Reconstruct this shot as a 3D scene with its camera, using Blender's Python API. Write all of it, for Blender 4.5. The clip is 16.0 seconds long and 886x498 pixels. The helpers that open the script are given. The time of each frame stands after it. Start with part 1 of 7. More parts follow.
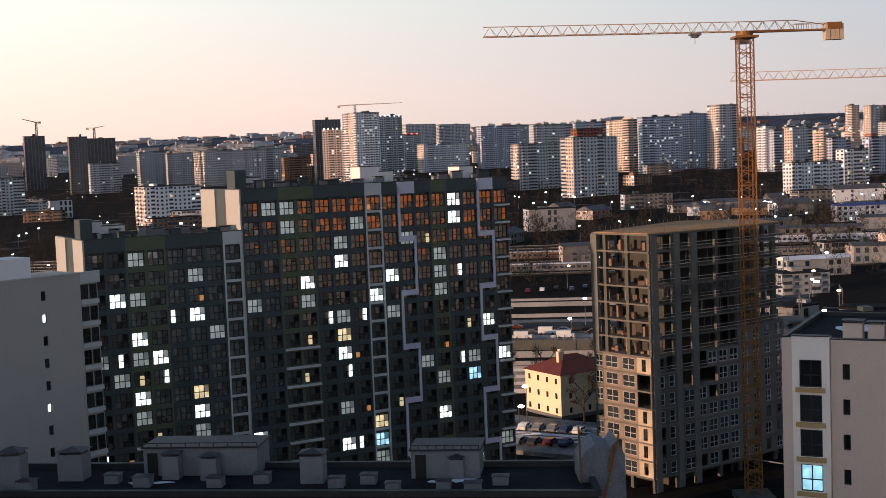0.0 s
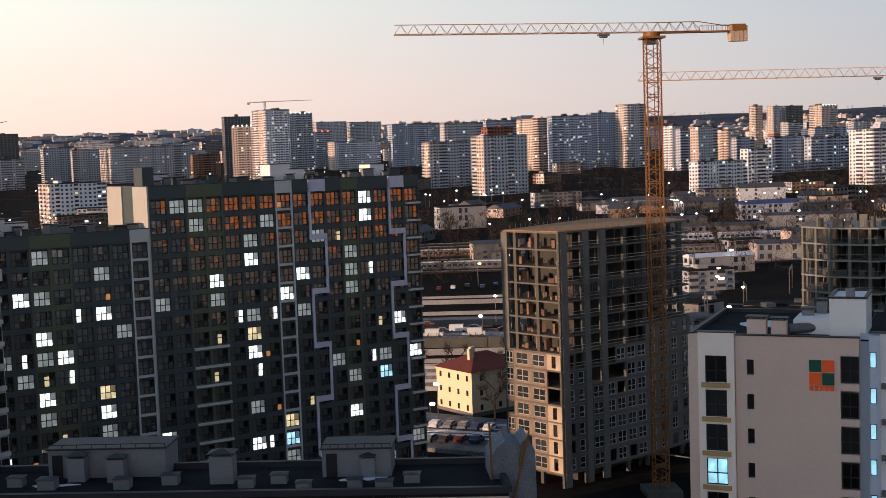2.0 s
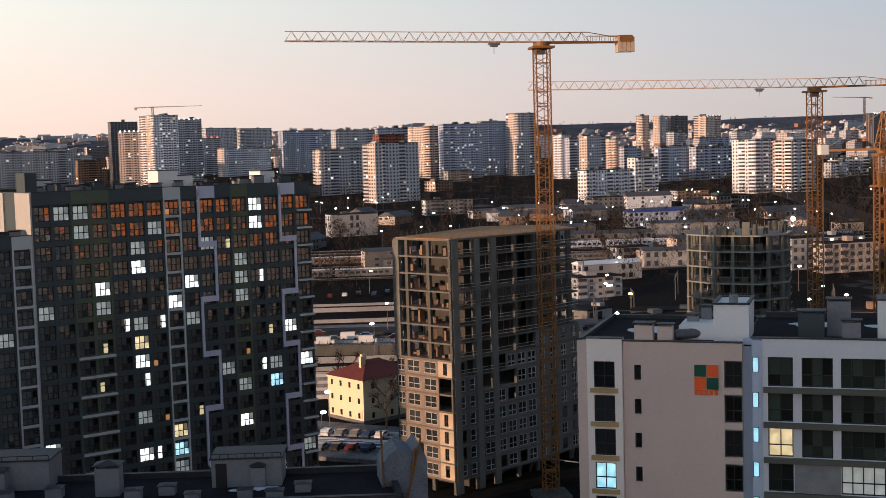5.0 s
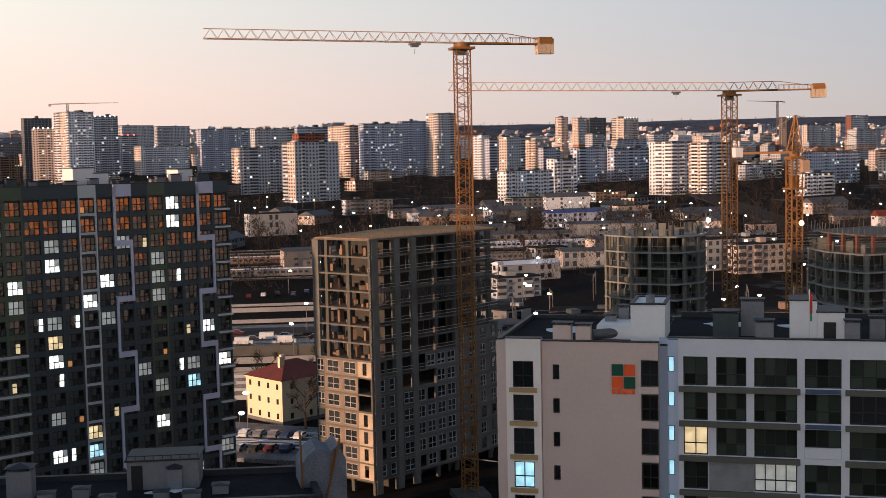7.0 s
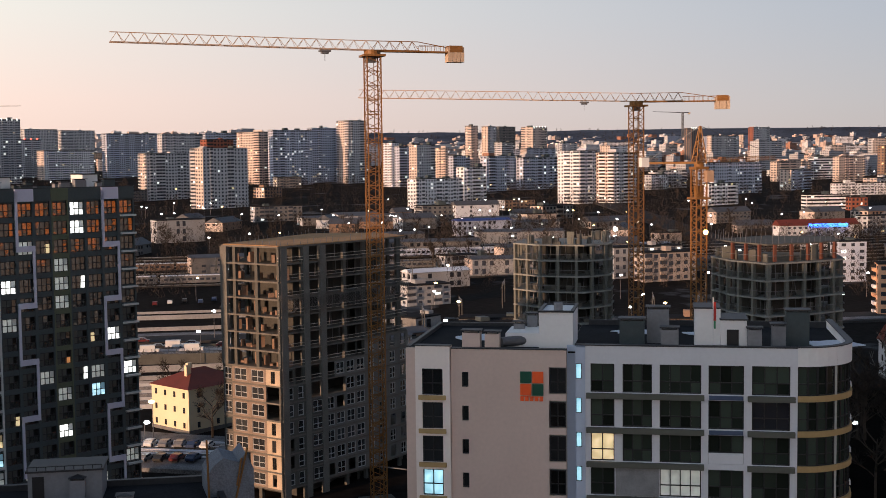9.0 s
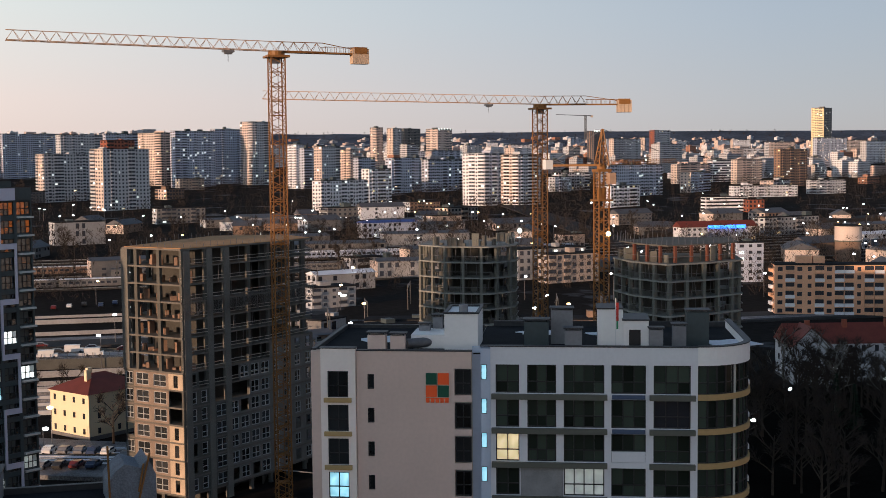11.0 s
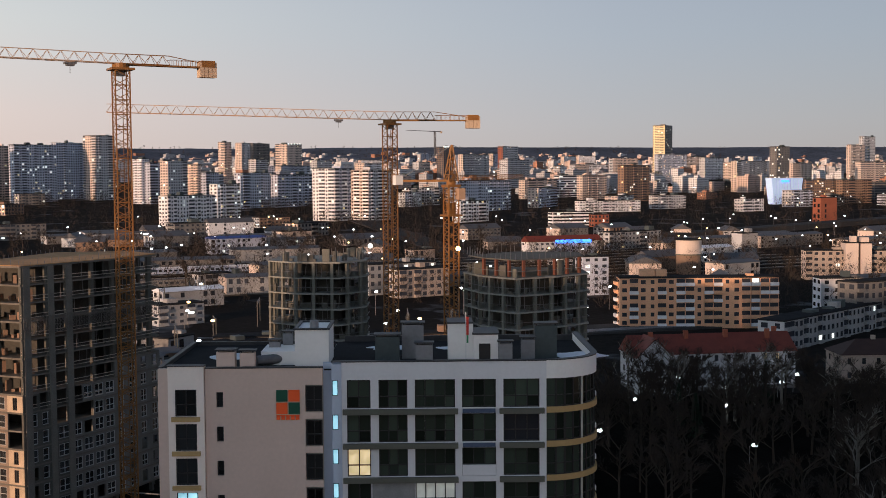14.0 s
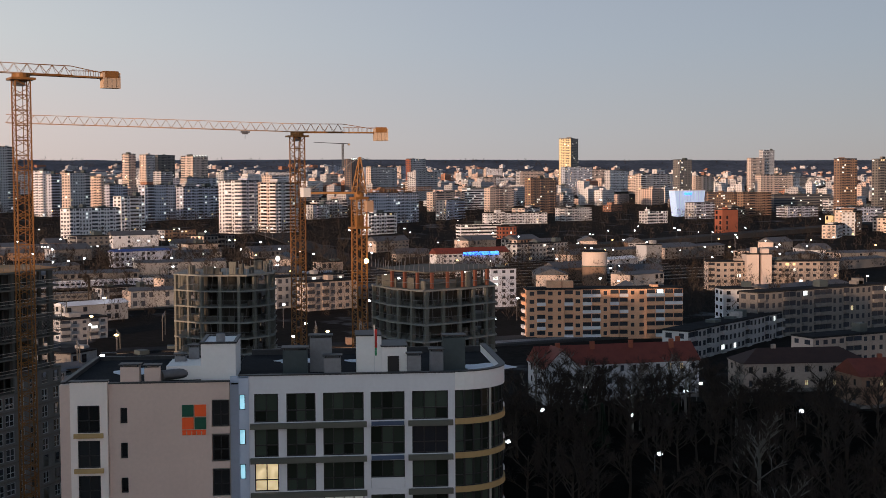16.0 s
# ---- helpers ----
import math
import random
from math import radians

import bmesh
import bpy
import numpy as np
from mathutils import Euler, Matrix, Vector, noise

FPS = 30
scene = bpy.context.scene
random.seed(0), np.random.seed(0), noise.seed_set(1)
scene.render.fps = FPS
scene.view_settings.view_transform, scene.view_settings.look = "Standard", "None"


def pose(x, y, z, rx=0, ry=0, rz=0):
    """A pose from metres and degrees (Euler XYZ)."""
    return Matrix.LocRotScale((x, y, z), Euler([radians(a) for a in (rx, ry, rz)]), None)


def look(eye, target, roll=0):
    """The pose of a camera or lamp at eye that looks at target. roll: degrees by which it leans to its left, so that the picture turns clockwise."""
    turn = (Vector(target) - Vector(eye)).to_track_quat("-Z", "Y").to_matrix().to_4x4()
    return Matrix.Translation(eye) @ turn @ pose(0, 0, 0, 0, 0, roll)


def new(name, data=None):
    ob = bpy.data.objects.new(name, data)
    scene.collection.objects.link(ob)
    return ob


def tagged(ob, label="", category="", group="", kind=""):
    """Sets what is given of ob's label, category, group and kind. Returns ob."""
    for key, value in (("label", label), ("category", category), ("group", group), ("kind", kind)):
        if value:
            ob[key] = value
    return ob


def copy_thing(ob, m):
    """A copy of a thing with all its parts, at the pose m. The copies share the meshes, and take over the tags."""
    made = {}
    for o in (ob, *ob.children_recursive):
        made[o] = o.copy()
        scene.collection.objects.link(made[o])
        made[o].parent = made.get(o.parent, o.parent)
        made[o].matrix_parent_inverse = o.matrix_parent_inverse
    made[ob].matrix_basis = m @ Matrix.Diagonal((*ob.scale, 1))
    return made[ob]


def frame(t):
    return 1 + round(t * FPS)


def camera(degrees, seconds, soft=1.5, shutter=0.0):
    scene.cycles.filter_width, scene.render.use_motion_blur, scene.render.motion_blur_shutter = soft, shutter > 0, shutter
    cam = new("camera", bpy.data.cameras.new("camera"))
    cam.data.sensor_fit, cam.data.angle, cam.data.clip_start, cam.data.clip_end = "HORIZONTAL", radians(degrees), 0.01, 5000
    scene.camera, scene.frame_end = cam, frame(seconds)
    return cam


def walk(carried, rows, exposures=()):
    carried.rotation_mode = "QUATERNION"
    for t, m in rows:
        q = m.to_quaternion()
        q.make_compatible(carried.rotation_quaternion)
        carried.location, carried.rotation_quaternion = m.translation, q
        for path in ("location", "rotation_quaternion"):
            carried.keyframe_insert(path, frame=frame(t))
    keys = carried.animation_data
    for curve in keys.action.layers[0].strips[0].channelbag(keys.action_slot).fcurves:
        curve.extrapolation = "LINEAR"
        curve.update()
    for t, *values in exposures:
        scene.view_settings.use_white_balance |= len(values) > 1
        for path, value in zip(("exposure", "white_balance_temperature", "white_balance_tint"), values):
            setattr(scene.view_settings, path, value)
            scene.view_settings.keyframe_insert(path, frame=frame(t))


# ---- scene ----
cam = camera(39.04, 16.0, soft=0.5)
EYE = 64.0
# seconds, yaw, pitch, roll: a slow hand-held turn to the right from a high window
ROWS = [
    (0.0, 0.006, -4.164, 2.210),
    (0.5, -1.178, -4.180, 2.072),
    (1.0, -2.265, -4.266, 2.036),
    (1.5, -3.149, -4.354, 2.009),
    (2.0, -4.065, -4.407, 1.969),
    (2.5, -4.848, -4.360, 1.930),
    (3.0, -5.684, -4.344, 1.842),
    (3.5, -6.457, -4.330, 1.732),
    (4.0, -7.332, -4.246, 1.721),
    (6.5, -11.676, -4.307, 1.269),
    (7.0, -12.670, -4.309, 1.170),
    (7.5, -13.582, -4.304, 1.170),
    (8.0, -14.576, -4.251, 1.048),
    (8.5, -15.506, -4.137, 0.767),
    (9.0, -16.781, -4.026, 0.663),
    (11.5, -22.304, -3.811, 0.453),
    (12.0, -23.600, -3.537, 0.429),
    (12.5, -24.737, -3.432, 0.433),
    (13.0, -25.900, -3.383, 0.351),
    (13.5, -26.849, -3.406, 0.426),
    (14.0, -27.965, -3.334, 0.362),
    (14.5, -28.850, -3.223, 0.359),
    (15.0, -29.927, -3.068, 0.347),
    (15.5, -30.960, -2.966, 0.296),
    (16.0, -32.173, -2.797, 0.306),
]
walk(cam, [(t, pose(0, 0, EYE, 90 + pitch, roll, yaw)) for t, yaw, pitch, roll in ROWS],
     exposures=[(0.0, 0.0, 6150, 8), (4.0, 0.0, 6150, 6), (7.0, 0.05, 6500, 10), (9.0, 0.05, 6500, 10), (11.5, -0.05, 5920, 3), (12.5, -0.1, 5850, 2), (14.0, -0.12, 6240, 7), (16.0, -0.17, 6240, 7)])

# ---- light: a low sun from behind on the left, a clear evening sky ----
SUN_AZ, SUN_EL = -116.0, 5.5
_a, _e = radians(SUN_AZ), radians(SUN_EL)
TO_SUN = Vector((math.sin(_a) * math.cos(_e), math.cos(_a) * math.cos(_e), math.sin(_e)))
world = bpy.data.worlds.new("evening_sky")
scene.world = world
world.use_nodes = True
wn, wl = world.node_tree.nodes, world.node_tree.links
sky = wn.new("ShaderNodeTexSky")
sky.sky_type, sky.sun_disc = "NISHITA", False
sky.sun_elevation, sky.sun_rotation = radians(SUN_EL), radians(SUN_AZ)
sky.air_density, sky.dust_density, sky.ozone_density = 1.0, 0.6, 4.0
# the rosy belt of dusk: paler and bluer with height, warmer towards the sun's side
co, parts_xyz = wn.new("ShaderNodeTexCoord"), wn.new("ShaderNodeSeparateXYZ")
wl.new(co.outputs["Generated"], parts_xyz.inputs[0])
def height_ramp(stops):
    node = wn.new("ShaderNodeValToRGB")
    cr = node.color_ramp
    cr.elements[0].position, cr.elements[0].color = stops[0][0], (*stops[0][1], 1)
    cr.elements[1].position, cr.elements[1].color = stops[-1][0], (*stops[-1][1], 1)
    for at_, c_ in stops[1:-1]:
        cr.elements.new(at_).color = (*c_, 1)
    wl.new(parts_xyz.outputs["Z"], node.inputs[0])
    return node


warm_ramp = height_ramp(((0.0, (0.62, 0.43, 0.36)), (0.05, (0.7, 0.5, 0.41)), (0.12, (0.64, 0.58, 0.485)), (0.22, (0.5, 0.51, 0.505)), (0.38, (0.15, 0.18, 0.22)), (1.0, (0.06, 0.085, 0.13))))
cool_ramp = height_ramp(((0.0, (0.5, 0.432, 0.432)), (0.04, (0.495, 0.447, 0.462)), (0.11, (0.44, 0.435, 0.468)), (0.22, (0.37, 0.38, 0.425)), (0.38, (0.13, 0.165, 0.22)), (1.0, (0.06, 0.085, 0.13))))
side = wn.new("ShaderNodeVectorMath"); side.operation = "DOT_PRODUCT"
side.inputs[1].default_value = (math.sin(radians(-95)), math.cos(radians(-95)), 0)
wl.new(co.outputs["Generated"], side.inputs[0])
warm = wn.new("ShaderNodeMapRange")
warm.inputs["From Min"].default_value, warm.inputs["From Max"].default_value = -0.9, 1.0
warm.inputs["To Min"].default_value, warm.inputs["To Max"].default_value = 0.8, 2.3
wl.new(side.outputs["Value"], warm.inputs["Value"])
turn_fac = wn.new("ShaderNodeMapRange")
turn_fac.inputs["From Min"].default_value, turn_fac.inputs["From Max"].default_value = -0.65, 0.2
wl.new(side.outputs["Value"], turn_fac.inputs["Value"])
blend = wn.new("ShaderNodeMix"); blend.data_type = "RGBA"
wl.new(turn_fac.outputs["Result"], blend.inputs["Factor"])
wl.new(cool_ramp.outputs["Color"], blend.inputs["A"]); wl.new(warm_ramp.outputs["Color"], blend.inputs["B"])
lift = wn.new("ShaderNodeVectorMath"); lift.operation = "SCALE"
wl.new(blend.outputs["Result"], lift.inputs[0]); wl.new(warm.outputs["Result"], lift.inputs["Scale"])
faint = wn.new("ShaderNodeVectorMath"); faint.operation = "SCALE"
faint.inputs["Scale"].default_value = 0.03
wl.new(sky.outputs["Color"], faint.inputs[0])
total = wn.new("ShaderNodeVectorMath"); total.operation = "ADD"
wl.new(lift.outputs[0], total.inputs[0]); wl.new(faint.outputs[0], total.inputs[1])
wl.new(total.outputs[0], wn["Background"].inputs["Color"])
wn["Background"].inputs["Strength"].default_value = 1.0
sun_data = bpy.data.lights.new("sun", "SUN")
sun_data.energy, sun_data.angle, sun_data.color = 4.7, radians(0.6), (1.0, 0.6, 0.37)
sun = new("sun", sun_data)
sun.matrix_world = look(TO_SUN * 900, (0, 0, 0))

# ---- materials ----
def material(name, base, rough=0.8, metal=0.0, vary=0.15, scale=1.0, bump=0.0, tint=None, spec=0.3, piece=0.0):
    """A procedural surface: broad stains and fine grain over one base colour."""
    m = bpy.data.materials.new(name)
    m.use_nodes = True
    n, l = m.node_tree.nodes, m.node_tree.links
    b = n["Principled BSDF"]
    b.inputs["Roughness"].default_value, b.inputs["Metallic"].default_value = rough, metal
    b.inputs["Specular IOR Level"].default_value = spec
    co = n.new("ShaderNodeTexCoord")
    big, small = n.new("ShaderNodeTexNoise"), n.new("ShaderNodeTexNoise")
    big.inputs["Scale"].default_value, big.inputs["Detail"].default_value = 0.23 * scale, 5
    small.inputs["Scale"].default_value, small.inputs["Detail"].default_value = 3.1 * scale, 4
    l.new(co.outputs["Object"], big.inputs["Vector"]); l.new(co.outputs["Object"], small.inputs["Vector"])
    add = n.new("ShaderNodeMath"); add.operation = "ADD"
    l.new(big.outputs["Fac"], add.inputs[0]); l.new(small.outputs["Fac"], add.inputs[1])
    last = add.outputs[0]
    if piece:
        info, mul, add2 = n.new("ShaderNodeObjectInfo"), n.new("ShaderNodeMath"), n.new("ShaderNodeMath")
        mul.operation, add2.operation = "MULTIPLY_ADD", "ADD"
        mul.inputs[1].default_value, mul.inputs[2].default_value = piece, -piece / 2
        l.new(info.outputs["Random"], mul.inputs[0]); l.new(mul.outputs[0], add2.inputs[0]); l.new(last, add2.inputs[1])
        last = add2.outputs[0]
    ramp = n.new("ShaderNodeMapRange")
    ramp.inputs["From Min"].default_value, ramp.inputs["From Max"].default_value = 0.6, 1.4
    l.new(last, ramp.inputs["Value"])
    mix = n.new("ShaderNodeMix"); mix.data_type = "RGBA"
    lo = [c * (1 - vary) for c in base]
    hi = [min(1, c * (1 + vary)) for c in (tint or base)]
    mix.inputs["A"].default_value, mix.inputs["B"].default_value = (*lo, 1), (*hi, 1)
    l.new(ramp.outputs["Result"], mix.inputs["Factor"]); l.new(mix.outputs["Result"], b.inputs["Base Color"])
    if bump:
        bp = n.new("ShaderNodeBump"); bp.inputs["Strength"].default_value, bp.inputs["Distance"].default_value = bump, 0.05
        l.new(small.outputs["Fac"], bp.inputs["Height"]); l.new(bp.outputs["Normal"], b.inputs["Normal"])
    return m


def glow(name, colour, strength):
    """A thing that gives off light, uneven as a room behind a curtain."""
    m = bpy.data.materials.new(name)
    m.use_nodes = True
    n, l = m.node_tree.nodes, m.node_tree.links
    b = n["Principled BSDF"]
    b.inputs["Base Color"].default_value, b.inputs["Roughness"].default_value = (*colour, 1), 0.5
    b.inputs["Emission Color"].default_value = (*colour, 1)
    co, no, mr = n.new("ShaderNodeTexCoord"), n.new("ShaderNodeTexNoise"), n.new("ShaderNodeMapRange")
    no.inputs["Scale"].default_value = 1.3
    mr.inputs["From Min"].default_value, mr.inputs["From Max"].default_value = 0.3, 0.7
    mr.inputs["To Min"].default_value, mr.inputs["To Max"].default_value = strength * 0.45, strength * 1.3
    l.new(co.outputs["Object"], no.inputs["Vector"]); l.new(no.outputs["Fac"], mr.inputs["Value"])
    l.new(mr.outputs["Result"], b.inputs["Emission Strength"])
    return m


def dark_glass(name, base=(0.024, 0.026, 0.028), rough=0.06, wave=0.25, ior=2.1):
    """Window glass before an unlit room: a dark pane that mirrors the sky, each pane a little out of true."""
    m = bpy.data.materials.new(name)
    m.use_nodes = True
    n, l = m.node_tree.nodes, m.node_tree.links
    b = n["Principled BSDF"]
    b.inputs["Roughness"].default_value = rough
    b.inputs["IOR"].default_value = ior
    info, mix = n.new("ShaderNodeObjectInfo"), n.new("ShaderNodeMix")
    mix.data_type = "RGBA"
    mix.inputs["A"].default_value, mix.inputs["B"].default_value = (*[c * 0.4 for c in base], 1), (*[c * 2.4 for c in base], 1)
    l.new(info.outputs["Random"], mix.inputs["Factor"]); l.new(mix.outputs["Result"], b.inputs["Base Color"])
    co, no, bp = n.new("ShaderNodeTexCoord"), n.new("ShaderNodeTexNoise"), n.new("ShaderNodeBump")
    no.inputs["Scale"].default_value, no.inputs["Detail"].default_value = 1.1, 2
    bp.inputs["Strength"].default_value, bp.inputs["Distance"].default_value = wave, 0.15
    l.new(co.outputs["Object"], no.inputs["Vector"]); l.new(no.outputs["Fac"], bp.inputs["Height"])
    l.new(bp.outputs["Normal"], b.inputs["Normal"])
    return m


DARK_CLAD = material("dark_cladding", (0.06, 0.077, 0.082), 0.6, vary=0.15)
OLIVE_CLAD = material("olive_cladding", (0.105, 0.122, 0.08), 0.65, vary=0.12)
GREY_CLAD = material("grey_cladding", (0.54, 0.56, 0.55), 0.7, vary=0.08)
LILAC_CLAD = material("lilac_grey_cladding", (0.57, 0.57, 0.69), 0.7, vary=0.06)
GREY_RENDER = material("grey_render", (0.43, 0.415, 0.385), 0.9, vary=0.06, bump=0.15)
BEIGE_RENDER = material("warm_grey_render", (0.68, 0.53, 0.46), 0.9, vary=0.06, bump=0.15)
WHITE_RENDER = material("white_render", (0.84, 0.82, 0.81), 0.9, vary=0.04, bump=0.1)
# Rosy evening glow on the white strip is put into this colour.
SUNSET_RENDER = material("sunset_rose_render", (0.92, 0.82, 0.76), 0.9, vary=0.04, bump=0.1)
BRICK_PALE = material("pale_brick_wall", (0.7, 0.41, 0.26), 0.9, vary=0.2, scale=0.8)
WET_CONCRETE = material("green_grey_concrete", (0.15, 0.155, 0.14), 0.9, vary=0.25, bump=0.3, scale=1.6)
BLUE_RENDER = material("pale_blue_render", (0.5, 0.56, 0.68), 0.9, vary=0.05)
OCHRE = material("ochre_band", (0.46, 0.31, 0.14), 0.7, vary=0.08)
DARK_BAND = material("olive_grey_band", (0.12, 0.12, 0.1), 0.7, vary=0.08)
STONE_TILE = material("grey_stone_tile", (0.3, 0.3, 0.31), 0.7, vary=0.3, scale=3, piece=0.5)
FRAME_DARK = material("dark_window_frame", (0.02, 0.02, 0.022), 0.5, vary=0.1)
FRAME_WHITE = material("white_window_frame", (0.7, 0.7, 0.7), 0.5, vary=0.05)
GLASS = dark_glass("dark_pane_glass")
GLASS_SIGN = dark_glass("black_pane_glass", (0.01, 0.011, 0.012), 0.05, 0.2, 1.55)
GLASS_ROOM = dark_glass("curtained_pane_glass", (0.026, 0.034, 0.027), 0.06, 0.2, 1.42)
GLASS_FAR = dark_glass("far_window_glass", (0.028, 0.032, 0.042), 0.15, 0.3, 1.5)
LIT_COOL = glow("cool_lit_room", (0.98, 1.0, 0.93), 1.5)
LIT_WARM = glow("warm_lit_room", (1.0, 0.76, 0.42), 0.65)
LIT_CYAN = glow("cyan_lit_room", (0.45, 0.85, 1.0), 0.9)
LIT_ORANGE = glow("orange_lit_room", (1.0, 0.42, 0.14), 0.35)
LIT_DIM = glow("dim_lit_room", (0.72, 0.74, 0.68), 0.22)
CONCRETE = material("raw_concrete", (0.1, 0.099, 0.09), 0.9, vary=0.25, bump=0.3, scale=1.6)
# Shade inside the open floors is put into this darker concrete.
CONCRETE_DARK = material("interior_shade_concrete", (0.06, 0.059, 0.055), 0.9, vary=0.3, bump=0.3, scale=1.6)
BLOCKWORK = material("pale_block_infill", (0.17, 0.168, 0.16), 0.9, vary=0.22, bump=0.3, scale=2.5)
TIMBER = material("formwork_timber", (0.42, 0.23, 0.1), 0.85, vary=0.35, scale=2)
BRICK = material("red_brick", (0.13, 0.052, 0.037), 0.9, vary=0.25, scale=4, bump=0.3)
CRANE_YELLOW = material("weathered_yellow_paint", (0.22, 0.1, 0.026), 0.5, vary=0.25, scale=3)
CRANE_JIB = material("pale_orange_paint", (0.42, 0.28, 0.19), 0.5, vary=0.2, scale=3)
CRANE_GREY = material("grey_steel", (0.16, 0.16, 0.17), 0.5, metal=0.4, vary=0.2)
COUNTER = material("concrete_counterweight", (0.5, 0.38, 0.28), 0.8, vary=0.15)
RED_ROOF = material("dark_red_roof_sheet", (0.15, 0.034, 0.022), 0.6, vary=0.25, scale=2, bump=0.1)
YELLOW_WALL = material("cream_yellow_render", (0.8, 0.67, 0.46), 0.9, vary=0.06)
ROOF_FELT = material("black_roof_felt", (0.022, 0.023, 0.026), 0.95, vary=0.4, scale=1.5, bump=0.2, spec=0.05)
BROWN_ROOF = material("dark_brown_roof_sheet", (0.04, 0.02, 0.016), 0.7, vary=0.3, scale=2)
SNOW = material("old_snow", (0.7, 0.73, 0.8), 0.8, vary=0.15, bump=0.3)
FLUE = material("grey_flue_render", (0.22, 0.22, 0.235), 0.9, vary=0.15)
METAL_DARK = material("dark_sheet_metal", (0.045, 0.045, 0.05), 0.5, metal=0.3, vary=0.2)
ASPHALT = material("worn_asphalt", (0.05, 0.05, 0.052), 0.85, vary=0.3, scale=0.6, spec=0.05)
BARK = material("bare_bark", (0.055, 0.045, 0.037), 0.95, vary=0.3, scale=3, spec=0.05)
BIRCH = material("birch_bark", (0.17, 0.16, 0.145), 0.9, vary=0.3, scale=5, spec=0.05)
TWIG = material("bare_twigs", (0.046, 0.038, 0.033), 0.95, vary=0.35, scale=0.5, spec=0.05)
CONIFER = material("spruce_needles", (0.02, 0.032, 0.02), 0.9, vary=0.3, spec=0.05)
# Skylit shade on far fronts is put into these walls' blue tint.
PANEL_GREY = material("grey_panel_wall", (0.5, 0.51, 0.545), 0.9, vary=0.12, scale=0.5)
PANEL_WHITE = material("white_panel_wall", (0.75, 0.755, 0.8), 0.9, vary=0.1, scale=0.5)
PANEL_BLUE = material("blue_and_shaded_wall", (0.46, 0.5, 0.61), 0.9, vary=0.1, scale=0.5)
# Pale pink wall; on sunlit ends the sun's warmth is put into it.
PANEL_PINK = material("pink_and_sunlit_wall", (0.6, 0.5, 0.45), 0.9, vary=0.1, scale=0.5)
PANEL_BROWN = material("brown_brick_wall", (0.25, 0.165, 0.12), 0.9, vary=0.2, scale=0.8)
PANEL_RED = material("brick_red_wall", (0.27, 0.09, 0.055), 0.9, vary=0.2, scale=0.8)
LOW_WALL = material("darkened_grey_wall", (0.3, 0.3, 0.31), 0.9, vary=0.25, scale=0.5)
LOW_PINK = material("darkened_pink_wall", (0.36, 0.3, 0.265), 0.9, vary=0.25, scale=0.5)
PANEL_GOLD = material("gold_and_sunlit_wall", (0.85, 0.7, 0.42), 0.7, vary=0.1, scale=0.5)
# Dark unfinished walls; also carries the shade of some grey blocks.
PANEL_DARK = material("dark_and_shaded_wall", (0.17, 0.163, 0.16), 0.9, vary=0.25, scale=0.5)
GLASS_BLUE = dark_glass("blue_curtain_glass", (0.05, 0.09, 0.17), 0.12, 0.1)
PAVILION = glow("pale_blue_lit_glass", (0.5, 0.68, 1.0), 0.38)
BLUE_SIGN = glow("blue_sign_light", (0.05, 0.2, 1.0), 4.0)
RED_SIGN = glow("red_warning_light", (1.0, 0.1, 0.06), 4.0)
STREET = glow("street_lamp_light", (0.95, 0.97, 1.0), 9.0)
STREET_WARM = glow("sodium_lamp_light", (1.0, 0.62, 0.25), 9.0)
BLUE_ROOF = material("blue_sheet_roof", (0.05, 0.09, 0.3), 0.6, vary=0.15)
GREY_ROOF = material("grey_sheet_roof", (0.085, 0.088, 0.1), 0.6, vary=0.25)
SIGN_RED = material("orange_red_sign", (1.0, 0.13, 0.03), 0.5, vary=0.05)
SIGN_GREEN = material("dark_green_sign", (0.012, 0.09, 0.055), 0.5, vary=0.05)
FLAG_RED = material("red_cloth", (0.5, 0.05, 0.04), 0.9, vary=0.2)
FLAG_GREEN = material("green_cloth", (0.05, 0.25, 0.12), 0.9, vary=0.2)
CAR_PAINTS = [material("car_paint_" + n, c, 0.3, vary=0.03, spec=0.5) for n, c in
              (("white", (0.7, 0.7, 0.7)), ("grey", (0.2, 0.2, 0.21)), ("black", (0.03, 0.03, 0.03)), ("red", (0.12, 0.02, 0.02)), ("blue", (0.03, 0.05, 0.11)))]


# ---- mesh tools ----
def mesh_of(name, bm, mat):
    me = bpy.data.meshes.new(name)
    bm.to_mesh(me)
    bm.free()
    me.materials.append(mat)
    return me


def part(name, bm, mat, parent, label=""):
    """Links a bmesh as one mesh object under a thing."""
    ob = new(name, mesh_of(name, bm, mat))
    ob.parent = parent
    return tagged(ob, label)


def piece(name, me, parent, m):
    ob = new(name, me)
    ob.parent = parent
    ob.matrix_basis = m
    return ob


def thing(name, label, category, m=None, group="", kind=""):
    ob = new(name)
    ob.empty_display_size = 0.5
    ob.matrix_basis = m or Matrix()
    return tagged(ob, label, category, group, kind)


def box(bm, x0, x1, y0, y1, z0, z1, m=None):
    vs = [bm.verts.new((x, y, z) if m is None else m @ Vector((x, y, z))) for x in (x0, x1) for y in (y0, y1) for z in (z0, z1)]
    for a, b, c, d in ((0, 1, 3, 2), (4, 6, 7, 5), (0, 4, 5, 1), (2, 3, 7, 6), (0, 2, 6, 4), (1, 5, 7, 3)):
        bm.faces.new((vs[a], vs[b], vs[c], vs[d]))
    return vs


def boxes(*dims, m=None):
    bm = bmesh.new()
    for d in dims:
        box(bm, *d, m=m)
    return bm


